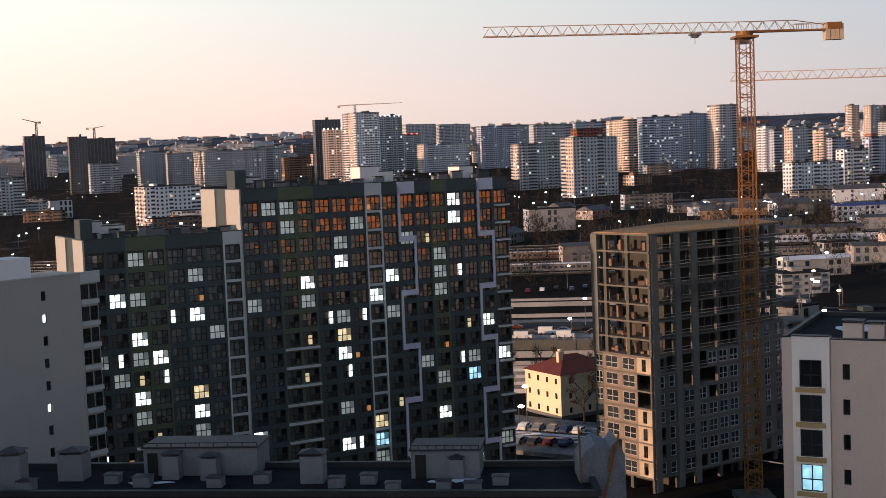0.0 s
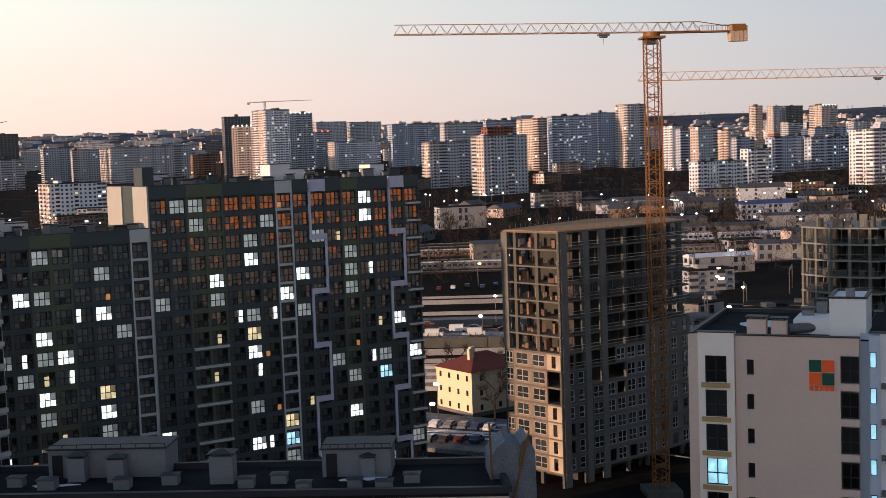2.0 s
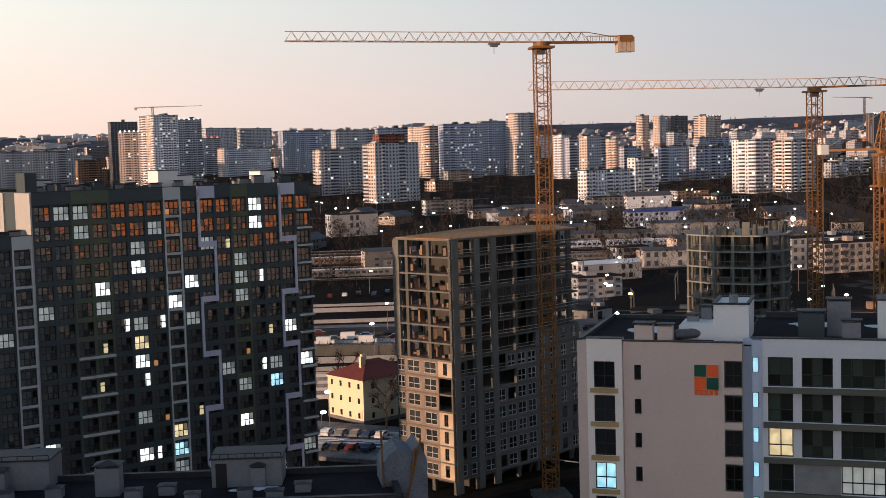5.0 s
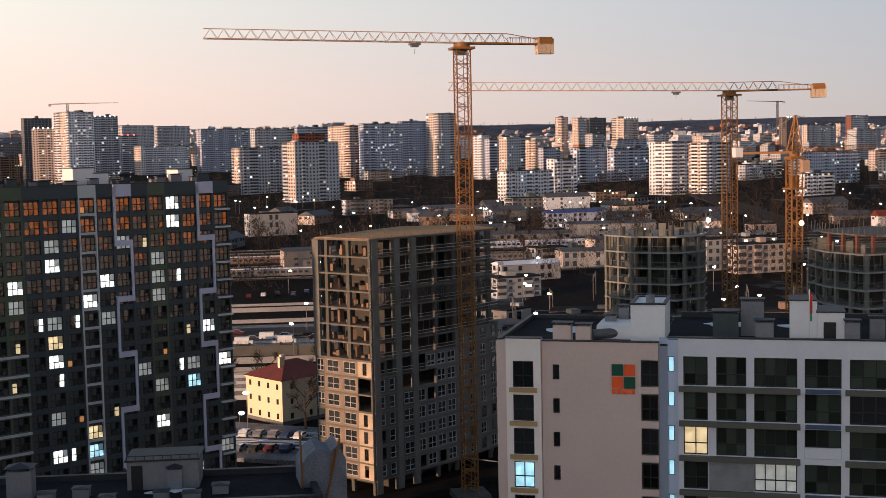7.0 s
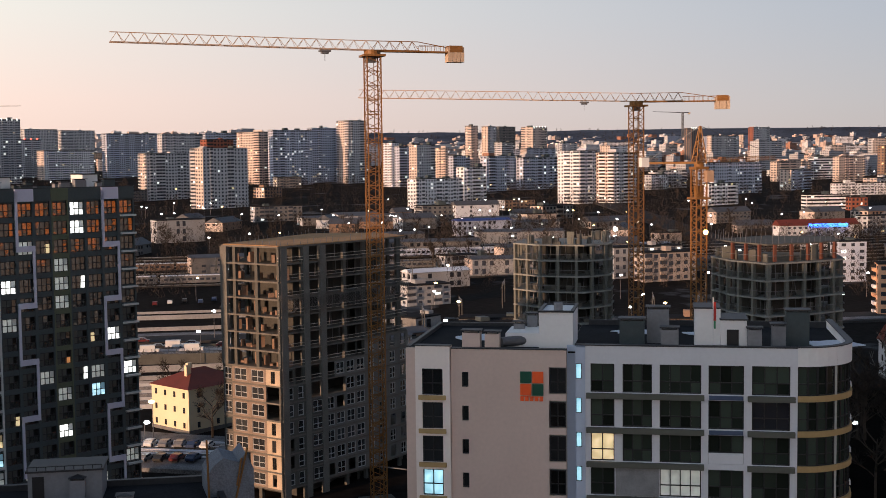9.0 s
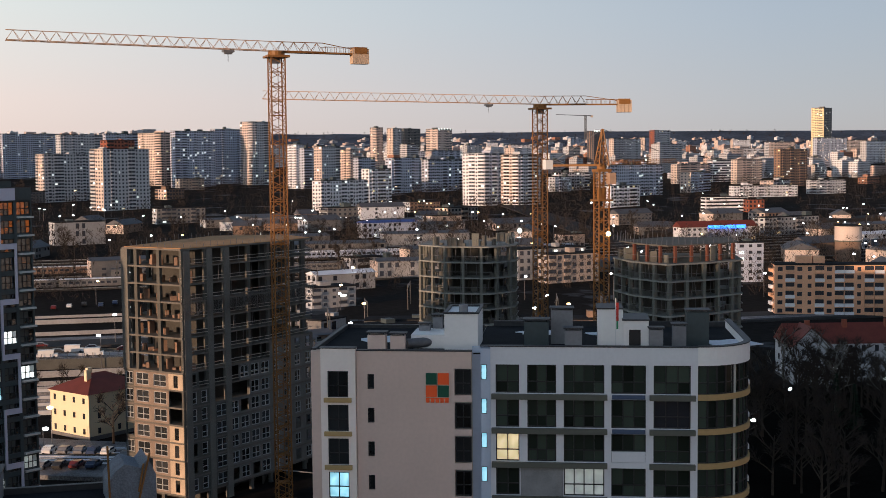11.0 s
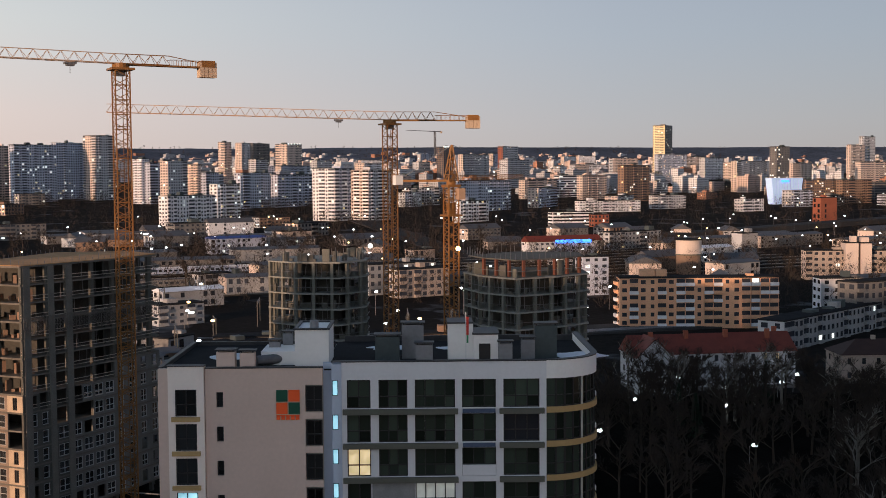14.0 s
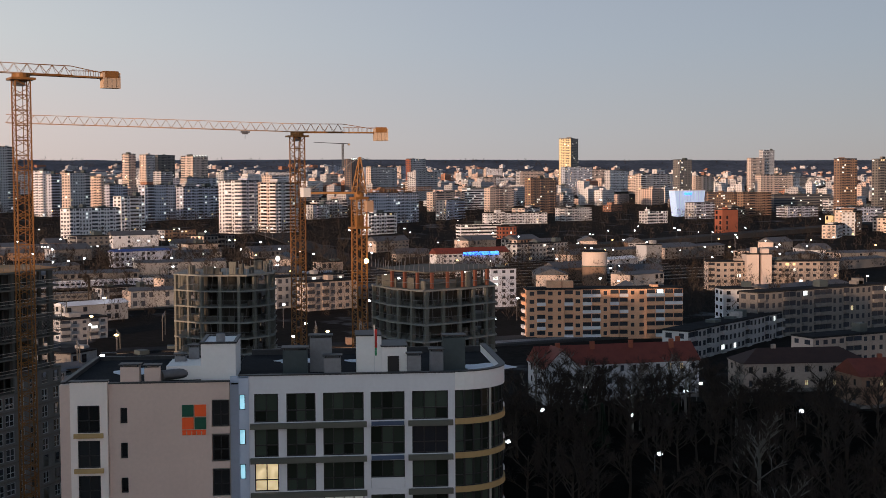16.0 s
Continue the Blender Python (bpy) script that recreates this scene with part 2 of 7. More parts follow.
def beam(bm, p, q, w, w2=None):
    """A square bar from p to q."""
    p, q = Vector(p), Vector(q)
    d = q - p
    turn = d.to_track_quat("Z", "Y").to_matrix()
    w2 = w if w2 is None else w2
    a = [bm.verts.new(p + turn @ Vector((sx * w / 2, sy * w / 2, 0))) for sx, sy in ((-1, -1), (1, -1), (1, 1), (-1, 1))]
    b = [bm.verts.new(q + turn @ Vector((sx * w2 / 2, sy * w2 / 2, 0))) for sx, sy in ((-1, -1), (1, -1), (1, 1), (-1, 1))]
    for i in range(4):
        bm.faces.new((a[i], a[(i + 1) % 4], b[(i + 1) % 4], b[i]))
    bm.faces.new(a[::-1]); bm.faces.new(b)


def prism(bm, outline, z0, z1):
    """An upright slab over an outline given anticlockwise."""
    lo = [bm.verts.new((x, y, z0)) for x, y in outline]
    hi = [bm.verts.new((x, y, z1)) for x, y in outline]
    n = len(outline)
    for i in range(n):
        bm.faces.new((lo[i], lo[(i + 1) % n], hi[(i + 1) % n], hi[i]))
    bm.faces.new(lo[::-1]); bm.faces.new(hi)
    return bm


def cylinder(bm, x, y, z0, z1, r0, r1=None, n=16):
    r1 = r0 if r1 is None else r1
    lo = [bm.verts.new((x + r0 * math.cos(6.2832 * i / n), y + r0 * math.sin(6.2832 * i / n), z0)) for i in range(n)]
    hi = [bm.verts.new((x + r1 * math.cos(6.2832 * i / n), y + r1 * math.sin(6.2832 * i / n), z1)) for i in range(n)]
    for i in range(n):
        bm.faces.new((lo[i], lo[(i + 1) % n], hi[(i + 1) % n], hi[i]))
    bm.faces.new(lo[::-1]); bm.faces.new(hi)


def ground_z(x, y):
    return 0.0251 * y + 0.0048 * x


def perforated(xs, zs, solid, y0, y1):
    """One connected slab from y0 to y1 over a grid of lines xs, zs; solid(i, k) tells which cells are filled."""
    bm = bmesh.new()
    verts = {}

    def v(i, k, side):
        key = (i, k, side)
        if key not in verts:
            verts[key] = bm.verts.new((xs[i], (y0, y1)[side], zs[k]))
        return verts[key]
    nx, nz = len(xs) - 1, len(zs) - 1
    full = lambda i, k: 0 <= i < nx and 0 <= k < nz and solid(i, k)
    for i in range(nx):
        for k in range(nz):
            if not solid(i, k):
                continue
            bm.faces.new((v(i, k, 0), v(i + 1, k, 0), v(i + 1, k + 1, 0), v(i, k + 1, 0)))
            bm.faces.new((v(i, k + 1, 1), v(i + 1, k + 1, 1), v(i + 1, k, 1), v(i, k, 1)))
            if not full(i - 1, k): bm.faces.new((v(i, k, 1), v(i, k, 0), v(i, k + 1, 0), v(i, k + 1, 1)))
            if not full(i + 1, k): bm.faces.new((v(i + 1, k, 0), v(i + 1, k, 1), v(i + 1, k + 1, 1), v(i + 1, k + 1, 0)))
            if not full(i, k - 1): bm.faces.new((v(i, k, 1), v(i + 1, k, 1), v(i + 1, k, 0), v(i, k, 0)))
            if not full(i, k + 1): bm.faces.new((v(i, k + 1, 0), v(i + 1, k + 1, 0), v(i + 1, k + 1, 1), v(i, k + 1, 1)))
    return bm


def window_frame_mesh(w, h, cols=3, transom=0.45, bar=0.09, depth=0.12, mat=None):
    """A window frame with mullions and one transom; its sill end at z 0, its middle at x 0, the room behind at +y."""
    xs = []
    for i in range(cols + 1):
        x = -w / 2 + (w - bar) * i / cols
        xs += [x, x + bar]
    zs = [0, bar] + ([h * transom, h * transom + bar] if transom else []) + [h - bar, h]
    return mesh_of("window", perforated(xs, zs, lambda i, k: i % 2 == 0 or k % 2 == 0, 0, depth), mat or FRAME_DARK)


def pane_mesh(w, h, mat, y=0.1):
    bm = boxes((-w / 2 + 0.04, w / 2 - 0.04, y, y + 0.03, 0.04, h - 0.04))
    return mesh_of("pane", bm, mat)

# ---- ground and distance ----
def ground_material():
    m = material("city_ground", (0.018, 0.016, 0.015), 0.95, vary=0.5, scale=0.15, spec=0.02)
    n, l = m.node_tree.nodes, m.node_tree.links
    b = n["Principled BSDF"]
    old = b.inputs["Base Color"].links[0].from_socket
    co = n["Texture Coordinate"]
    no, mr, mix = n.new("ShaderNodeTexNoise"), n.new("ShaderNodeMapRange"), n.new("ShaderNodeMix")
    no.inputs["Scale"].default_value, no.inputs["Detail"].default_value = 0.03, 9
    mr.inputs["From Min"].default_value, mr.inputs["From Max"].default_value = 0.62, 0.7
    mix.data_type = "RGBA"
    mix.inputs["B"].default_value = (0.12, 0.125, 0.135, 1)
    l.new(co.outputs["Object"], no.inputs["Vector"]); l.new(no.outputs["Fac"], mr.inputs["Value"])
    l.new(mr.outputs["Result"], mix.inputs["Factor"]); l.new(old, mix.inputs["A"]); l.new(mix.outputs["Result"], b.inputs["Base Color"])
    return m


bm = bmesh.new()
bmesh.ops.create_grid(bm, x_segments=60, y_segments=60, size=1)
for v in bm.verts:
    x, y = v.co.x * 4600, 1900 + v.co.y * 2900
    v.co = (x, y, ground_z(x, y) + (0.6 * noise.noise((x * 0.004, y * 0.004, 0)) if y > 400 else 0) - (0.25 if y <= 400 else 0))
ground = new("ground", mesh_of("ground", bm, ground_material()))
tagged(ground, "dark winter ground with patches of old snow", "ground", kind="structure")

# Distance haze is put into the wood's blue-grey base colour.
HAZY_WOOD = material("hazy_wooded_hill", (0.085, 0.1, 0.13), 1.0, vary=0.5, scale=0.03, spec=0.0)
def hill_z(x, y):
    """The ground, and past 3.9 km the slope of the hills."""
    q = math.hypot(x, y)
    if q < 3900:
        return ground_z(x, y)
    foot, crest = ground_z(x * 3900 / q, y * 3900 / q) - 2, 58 + ground_z(x * 4500 / q, y * 4500 / q)
    return foot + (crest - foot) * min(1.0, (q - 3900) / 600) - 2.5


for i, (dist, rise, label) in enumerate(((3880, -52, "dark wooded ridge beyond the city"), (4500, -6, "far wooded hills with haze in their blue colour"))):
    bm = bmesh.new()
    rows = []
    for k in range(121):
        a = radians(-40 + 115 * k / 120)
        x, y = math.sin(a) * dist, math.cos(a) * dist
        top = 64 + ground_z(x, y) + rise + 9 * noise.noise((k * 0.045, i * 7.3, 0)) + 3 * noise.noise((k * 0.6, i * 3.1, 2)) - 9 * math.exp(-((math.degrees(a) - 18) / 8) ** 2)
        x2, y2 = x * 1.05, y * 1.05
        fx, fy = (x * 3900 / dist, y * 3900 / dist) if i else (x, y)
        rows.append([bm.verts.new((fx, fy, ground_z(fx, fy) - (2 if i else 20))), bm.verts.new((x, y, top)), bm.verts.new((x2, y2, top - 5))])
    for r, s in zip(rows, rows[1:]):
        for j in range(2):
            bm.faces.new((r[j], s[j], s[j + 1], r[j + 1]))
    hill = new("hills" if i else "wooded_ridge", mesh_of("hills", bm, HAZY_WOOD))
    tagged(hill, label, "hills", kind="structure")


# ---- the dark residential slab ----
def sash_glass(name):
    """Panes of one window that differ: most stand before a dark room, some before a curtain."""
    m = dark_glass(name, (0.014, 0.015, 0.016), 0.05, 0.1, 2.5)
    n, l = m.node_tree.nodes, m.node_tree.links
    geo, ramp = n.new("ShaderNodeNewGeometry"), n.new("ShaderNodeValToRGB")
    cr = ramp.color_ramp
    cr.interpolation = "CONSTANT"
    cr.elements[0].color = (0.006, 0.007, 0.007, 1)
    cr.elements[1].position, cr.elements[1].color = 0.93, (0.3, 0.29, 0.25, 1)
    for at_, c_ in ((0.25, 0.02), (0.5, 0.05), (0.75, 0.11)):
        cr.elements.new(at_).color = (c_, c_ * 1.02, c_ * 0.95, 1)
    l.new(geo.outputs["Random Per Island"], ramp.inputs[0])
    l.new(ramp.outputs["Color"], n["Principled BSDF"].inputs["Base Color"])
    return m


def sash_mesh(w, h, mat, rnd, cols=3, transom=0.45):
    """Six leaves of glass in one frame, each a little out of true."""
    bm = bmesh.new()
    for c in range(cols):
        for z0, z1 in ((0.04, h * transom + 0.04), (h * transom + 0.05, h - 0.04)):
            x0, x1 = -w / 2 + w * c / cols + 0.03, -w / 2 + w * (c + 1) / cols - 0.03
            m = pose((x0 + x1) / 2, 0.08, (z0 + z1) / 2, rnd.gauss(0, 0.7), 0, rnd.gauss(0, 1.0))
            box(bm, (x0 - x1) / 2, (x1 - x0) / 2, 0, 0.02, (z0 - z1) / 2, (z1 - z0) / 2, m)
    return mesh_of("pane", bm, mat)


def sash_glow(name, colour, strength):
    """A lit room behind six leaves: some bare and bright, some curtained."""
    m = glow(name, colour, strength)
    n, l = m.node_tree.nodes, m.node_tree.links
    geo, mr = n.new("ShaderNodeNewGeometry"), n.new("ShaderNodeMapRange")
    old = n["Principled BSDF"].inputs["Emission Strength"].links[0].from_socket
    mul = n.new("ShaderNodeMath"); mul.operation = "MULTIPLY"
    mr.inputs["From Min"].default_value, mr.inputs["From Max"].default_value = 0.35, 0.7
    mr.inputs["To Min"].default_value, mr.inputs["To Max"].default_value = 0.05, 1.3
    l.new(geo.outputs["Random Per Island"], mr.inputs["Value"])
    l.new(mr.outputs["Result"], mul.inputs[0]); l.new(old, mul.inputs[1])
    l.new(mul.outputs[0], n["Principled BSDF"].inputs["Emission Strength"])
    return m


TURN_L = 28.0
W_FRAME = window_frame_mesh(2.5, 2.2, bar=0.11)
SASH = random.Random(41)
SASH_GLASS = sash_glass("curtained_sash_glass")
W_SASHES = [sash_mesh(2.5, 2.2, SASH_GLASS, SASH) for _ in range(14)]
W_PANES = {k: pane_mesh(2.5, 2.2, m) for k, m in (("orange", LIT_ORANGE),)}
LIT_SASHES = {k: [sash_mesh(2.5, 2.2, m, SASH) for _ in range(5)] for k, m in (("cool", sash_glow("cool_lit_sash", (0.98, 1.0, 0.94), 1.7)), ("warm", sash_glow("warm_lit_sash", (1.0, 0.76, 0.42), 0.8)), ("cyan", sash_glow("cyan_lit_sash", (0.5, 0.85, 1.0), 1.0)), ("dim", sash_glow("dim_lit_sash", (0.75, 0.78, 0.72), 0.2)))}


SLITS = {"slit": pane_mesh(0.85, 2.2, LIT_COOL, 0.04), "warm_slit": pane_mesh(0.85, 1.6, LIT_WARM, 0.04), "low_slit": pane_mesh(0.85, 1.1, LIT_ORANGE, 0.04)}


def fit_window(parent, x, z, kind="dark", y=0.18, frame_me=None, panes=None, rz=0.0):
    w = piece("window", frame_me or W_FRAME, parent, pose(x, y, z, 0, 0, rz))
    tilt = random.uniform(-1, 1)
    if kind in SLITS:
        bm_ = piece("lit_pane", SLITS[kind], w, pose(random.choice((-0.72, 0.0, 0.72)), 0, 0))
        kind = "dark"
    if panes is None and (kind == "dark" or kind in LIT_SASHES):
        piece("pane", random.choice(W_SASHES if kind == "dark" else LIT_SASHES[kind]), w, pose(0, 0, 0, 0.3 * random.uniform(-1, 1), 0, 0.5 * tilt))
        return w
    piece("pane", (panes or W_PANES)[kind], w, pose(0, 0, 0, 0.35 * random.uniform(-1, 1), 0, 0.5 * tilt))
    return w


def residential_wing(name, label, origin, cols, rows, top, pale_cols, olive_cols, zigzag, edge_col, lit, depth, slabs, heads):
    """A wing with a grid of 3 m bays. Local x runs along the front, +y into the house, z is height above the ground."""
    base = ground_z(*origin)
    ob = thing(name, label, "apartment building", pose(origin[0], origin[1], base, 0, 0, TURN_L))
    top -= base
    width = cols * 3.0
    first = top - 2.25 - 2.2
    part("core", boxes((0, width, 0.45, depth, -1.5, top - 0.5)), DARK_CLAD, ob)
    part("roof", boxes((0.3, width - 0.3, 0.6, depth - 0.3, top - 0.5, top - 0.35)), ROOF_FELT, ob, "black felt roof")
    par = boxes((0, width, 0, 0.3, top - 2.0, top), (0, width, depth - 0.3, depth, top - 0.5, top), (0, 0.3, 0.3, depth - 0.3, top - 0.5, top), (width - 0.3, width, 0.3, depth - 0.3, top - 0.5, top))
    part("parapet", par, DARK_CLAD, ob)
    part("coping", boxes((-0.08, width + 0.08, -0.08, 0.38, top, top + 0.1)), METAL_DARK, ob)
    part("end_wall", boxes((-0.25, 0, 0, depth * 0.34, -1, top - 0.1), (-0.25, 0, depth * 0.62, depth, -1, top - 0.1)), GREY_RENDER, ob, "pale rendered end wall")
    bm_pier, bm_olive, bm_pale = bmesh.new(), bmesh.new(), bmesh.new()
    for c in range(cols):
        dest = bm_pale if c in pale_cols else bm_olive if c in olive_cols else bm_pier
        out = -0.1 if c in pale_cols else 0.0
        for x in (c * 3.0, c * 3.0 + 2.75):
            box(dest, x, x + 0.25, out, 0.45, -1, top - 2.0)
        if c in pale_cols or c in olive_cols:
            box(dest, c * 3.0, c * 3.0 + 3.0, -0.06, -0.002, top - 2.0, top - 0.02)
        for r in range(rows):
            z = first - 3.0 * r
            box(dest, c * 3.0 + 0.25, c * 3.0 + 2.75, 0.05 if c not in pale_cols else -0.06, 0.45, z - (0.8 if c not in pale_cols else 0.4), z)
    part("pier_grid", bm_pier, DARK_CLAD, ob, "dark grey cladding grid")
    if bm_olive.verts:
        part("olive_panel", bm_olive, OLIVE_CLAD, ob, "olive cladding panels")
    else:
        bm_olive.free()
    part("pale_bay", bm_pale, GREY_CLAD, ob, "pale grey framed bay")
    # lilac frames that step from one side of a bay to the other
    for c in zigzag:
        bm = bmesh.new()
        box(bm, c * 3.0 - 0.2, c * 3.0 + 2.9, -0.35, -0.1, top - 2.0, top - 0.04)
        side = 0
        for r in range(0, rows - 1, 3):
            z_hi, z_lo = first + 4.0 - 3.0 * r, first + 4.0 - 3.0 * (r + 3)
            x = c * 3.0 - 0.2 if side == 0 else c * 3.0 + 2.55
            box(bm, x, x + 0.4, -0.35, -0.08, z_lo, z_hi)
            box(bm, c * 3.0 - 0.2, c * 3.0 + 2.95, -0.4, -0.08, z_lo - 0.45, z_lo + 0.45)
            side = 1 - side
        part("stepped_frame", bm, LILAC_CLAD, ob, "stepped lilac-grey frame")
    for r0, r1 in slabs:
        for r in range(r0, r1):
            part("balcony_slab", boxes((2 * 3.0 + 0.1, 4 * 3.0 - 0.1, -0.5, -0.08, first - 3.0 * r - 0.5, first - 3.0 * r - 0.15)), GREY_CLAD, ob)
    if edge_col is not None:
        for r in range(rows):
            part("balcony_slab", boxes((edge_col * 3.0 + 0.3, edge_col * 3.0 + 3.1, -0.5, 0.05, first - 3.0 * r - 0.5, first - 3.0 * r - 0.2)), GREY_CLAD, ob)
    # on the roof
    rr = random.Random(cols)
    part("lift_head", boxes((0.2, 2.0, 3.0, 7.0, top - 0.35, top + 2.9)), DARK_CLAD, ob, "dark clad lift head")
    for hx, hw, hd, hh in heads:
        part("stair_head", boxes((hx, hx + hw, 7, 7 + hd, top - 0.35, top + hh)), WHITE_RENDER, ob, "white stair head on the roof")
        part("stair_head_coping", boxes((hx - 0.15, hx + hw + 0.15, 6.85, 7.15 + hd, top + hh, top + hh + 0.15)), METAL_DARK, ob)
    for k in range(cols * 2):
        x, y, w, h = rr.uniform(0.5, width - 2), rr.uniform(1.5, 6), rr.uniform(0.7, 2.2), rr.uniform(0.3, 1.3)
        part("flue", boxes((x, x + w, y, y + 1.0, top - 0.35, top + h)), FLUE if rr.random() < 0.5 else DARK_CLAD, ob)
        part("flue_cap", boxes((x - 0.15, x + w + 0.15, y - 0.15, y + 1.15, top + h + 0.12, top + h + 0.22), (x + 0.1, x + w - 0.1, y + 0.3, y + 0.6, top + h, top + h + 0.12)), METAL_DARK, ob)
    for r in range(rows):
        for c in range(cols):
            kind = lit.get((r, c))
            if kind is None:
                q = random.random()
                kind = "dim" if q < 0.01 else "slit" if q < 0.018 else "warm_slit" if q < 0.032 else "low_slit" if q < 0.045 else "dark"
            fit_window(ob, c * 3.0 + 1.5, first - 3.0 * r, kind)
    return ob


lit_a = {(2, 2): "dim", (2, 1): "cool", (2, 5): "low_slit", (3, 4): "slit", (3, 5): "cool", (4, 2): "cool", (5, 3): "cool", (5, 1): "slit", (5, 0): "dim", (5, 2): "dim", (6, 3): "slit", (6, 2): "warm_slit", (7, 5): "warm", (7, 2): "cool", (8, 5): "cool", (9, 5): "dim", (9, 3): "warm_slit", (10, 0): "slit", (0, 2): "dim", (1, 5): "dim", (6, 1): "dim", (4, 6): "dim"}
residential_wing("residential_block", "lower dark-clad wing of an apartment slab with lit windows", (-52.95, 182.1), 8, 16, 54.0, (7,), (2, 3), (), None, lit_a, 20.0, ((9, 12),), ((2.2, 2.2, 3.0, 2.3), (4.4, 3.4, 4.0, 1.6)))
lit_b = {(12, 0): "cool", (1, 2): "dim", (0, 12): "cool", (1, 12): "cool", (2, 5): "dim", (3, 5): "cool", (4, 8): "cool", (4, 12): "slit", (5, 7): "cool", (4, 3): "cool", (5, 3): "dim", (3, 11): "dim", (4, 11): "dim", (5, 11): "dim", (2, 10): "warm_slit", (6, 5): "dim", (6, 6): "slit", (7, 5): "warm", (8, 5): "cool", (9, 5): "slit", (8, 6): "low_slit", (9, 12): "slit", (10, 11): "dim", (10, 13): "cyan", (12, 11): "cool", (7, 14): "cool", (9, 15): "cool", (11, 5): "dim", (11, 6): "low_slit", (12, 7): "warm", (13, 7): "cyan", (13, 5): "cool", (13, 6): "slit", (14, 7): "dim", (14, 9): "dim", (15, 13): "slit", (14, 15): "dim", (6, 8): "dim", (1, 6): "dim", (0, 1): "dim", (0, 2): "dim"}
residential_wing("residential_block", "taller dark-clad wing of an apartment slab with lit windows", (-31.55, 193.5), 16, 18, 60.4, (7,), (2, 3, 11), (9, 14), 15, lit_b, 20.0, ((7, 16),), ((1.5, 1.6, 3.0, 2.3), (3.1, 2.6, 4, 1.6), (23.5, 3.6, 4.0, 2.6), (27.1, 2.6, 4, 1.7), (42.5, 2.8, 4, 2.0)))

# ---- pale end-wall house beside the slab ----
def end_wall_house():
    ox, oy = -49.2, 173.5
    base = ground_z(ox, oy)
    top = 50.1 - base
    near = Matrix.Translation((0, 0, EYE)) @ Matrix.Diagonal((0.9, 0.9, 0.9, 1)) @ Matrix.Translation((0, 0, -EYE))
    ob = thing("end_wall_house", "apartment house with a blank grey end wall and small windows", "apartment building", near @ pose(ox, oy, base, 0, 0, 50.0))
    # local x runs back to the left from the corner at 0
    rows = 16
    xs = -8.2
    zs = [-9.0]
    for r in range(rows - 1, -1, -1):
        zs += [top - 3.2 - 3.05 * r, top - 1.9 - 3.05 * r]
    bm = perforated([-17.5, xs - 0.35, xs + 0.35, -2.4], zs + [top], lambda i, k: i != 1 or k % 2 == 0, 0, 0.4)
    part("wall", bm, GREY_RENDER, ob, "plain grey rendered wall")
    part("core", boxes((-17.5, 0.6, 0.4, 12, -9, top - 0.3)), GREY_RENDER, ob)
    part("cornice", boxes((-17.5, 0.8, -0.1, 0.4, top, top + 0.12), (-2.4, 0.8, -0.05, 0.4, top - 1.5, top)), GREY_CLAD, ob)
    me = window_frame_mesh(0.7, 1.3, 1, 0)
    pn = {k: pane_mesh(0.7, 1.3, m) for k, m in (("dark", GLASS), ("cool", LIT_COOL))}
    for r in range(rows):
        fit_window(ob, xs, top - 3.2 - 3.05 * r, "cool" if r in (1, 5) else "dark", 0.12, me, pn)
    me2 = window_frame_mesh(1.1, 2.0, 2)
    pn2 = {k: pane_mesh(1.1, 2.0, m) for k, m in (("dark", GLASS), ("orange", LIT_ORANGE))}
    for r in range(rows):
        for x in (-1.6, -0.2):
            fit_window(ob, x, top - 3.7 - 3.05 * r, "dark", 0.2, me2, pn2)
        part("sill_band", boxes((-2.3, 0.6, 0.05, 0.4, top - 4.4 - 3.05 * r, top - 3.8 - 3.05 * r)), GREY_CLAD, ob)
    part("stair_head", boxes((-13, -8, 3, 8, top - 0.3, top + 2.6)), WHITE_RENDER, ob, "white stair head on the roof")
    part("flue", boxes((-14.5, -13.5, 4, 5, top - 0.3, top + 1.6)), FLUE, ob)


end_wall_house()

# ---- the unfinished tower ----
def lerp_path(pts, step):
    """Points every step metres along a bent line, with the direction there."""
    out, carry = [], 0.0
    for (x0, y0), (x1, y1) in zip(pts, pts[1:]):
        d = math.hypot(x1 - x0, y1 - y0)
        s = carry
        while s < d:
            out.append((x0 + (x1 - x0) * s / d, y0 + (y1 - y0) * s / d, math.degrees(math.atan2(y1 - y0, x1 - x0))))
            s += step
        carry = s - d
    return out


def inset(outline, by):
    cx, cy = sum(p[0] for p in outline) / len(outline), sum(p[1] for p in outline) / len(outline)
    out = []
    for x, y in outline:
        d = math.hypot(x - cx, y - cy)
        out.append((cx + (x - cx) * (d - by) / d, cy + (y - cy) * (d - by) / d))
    return out


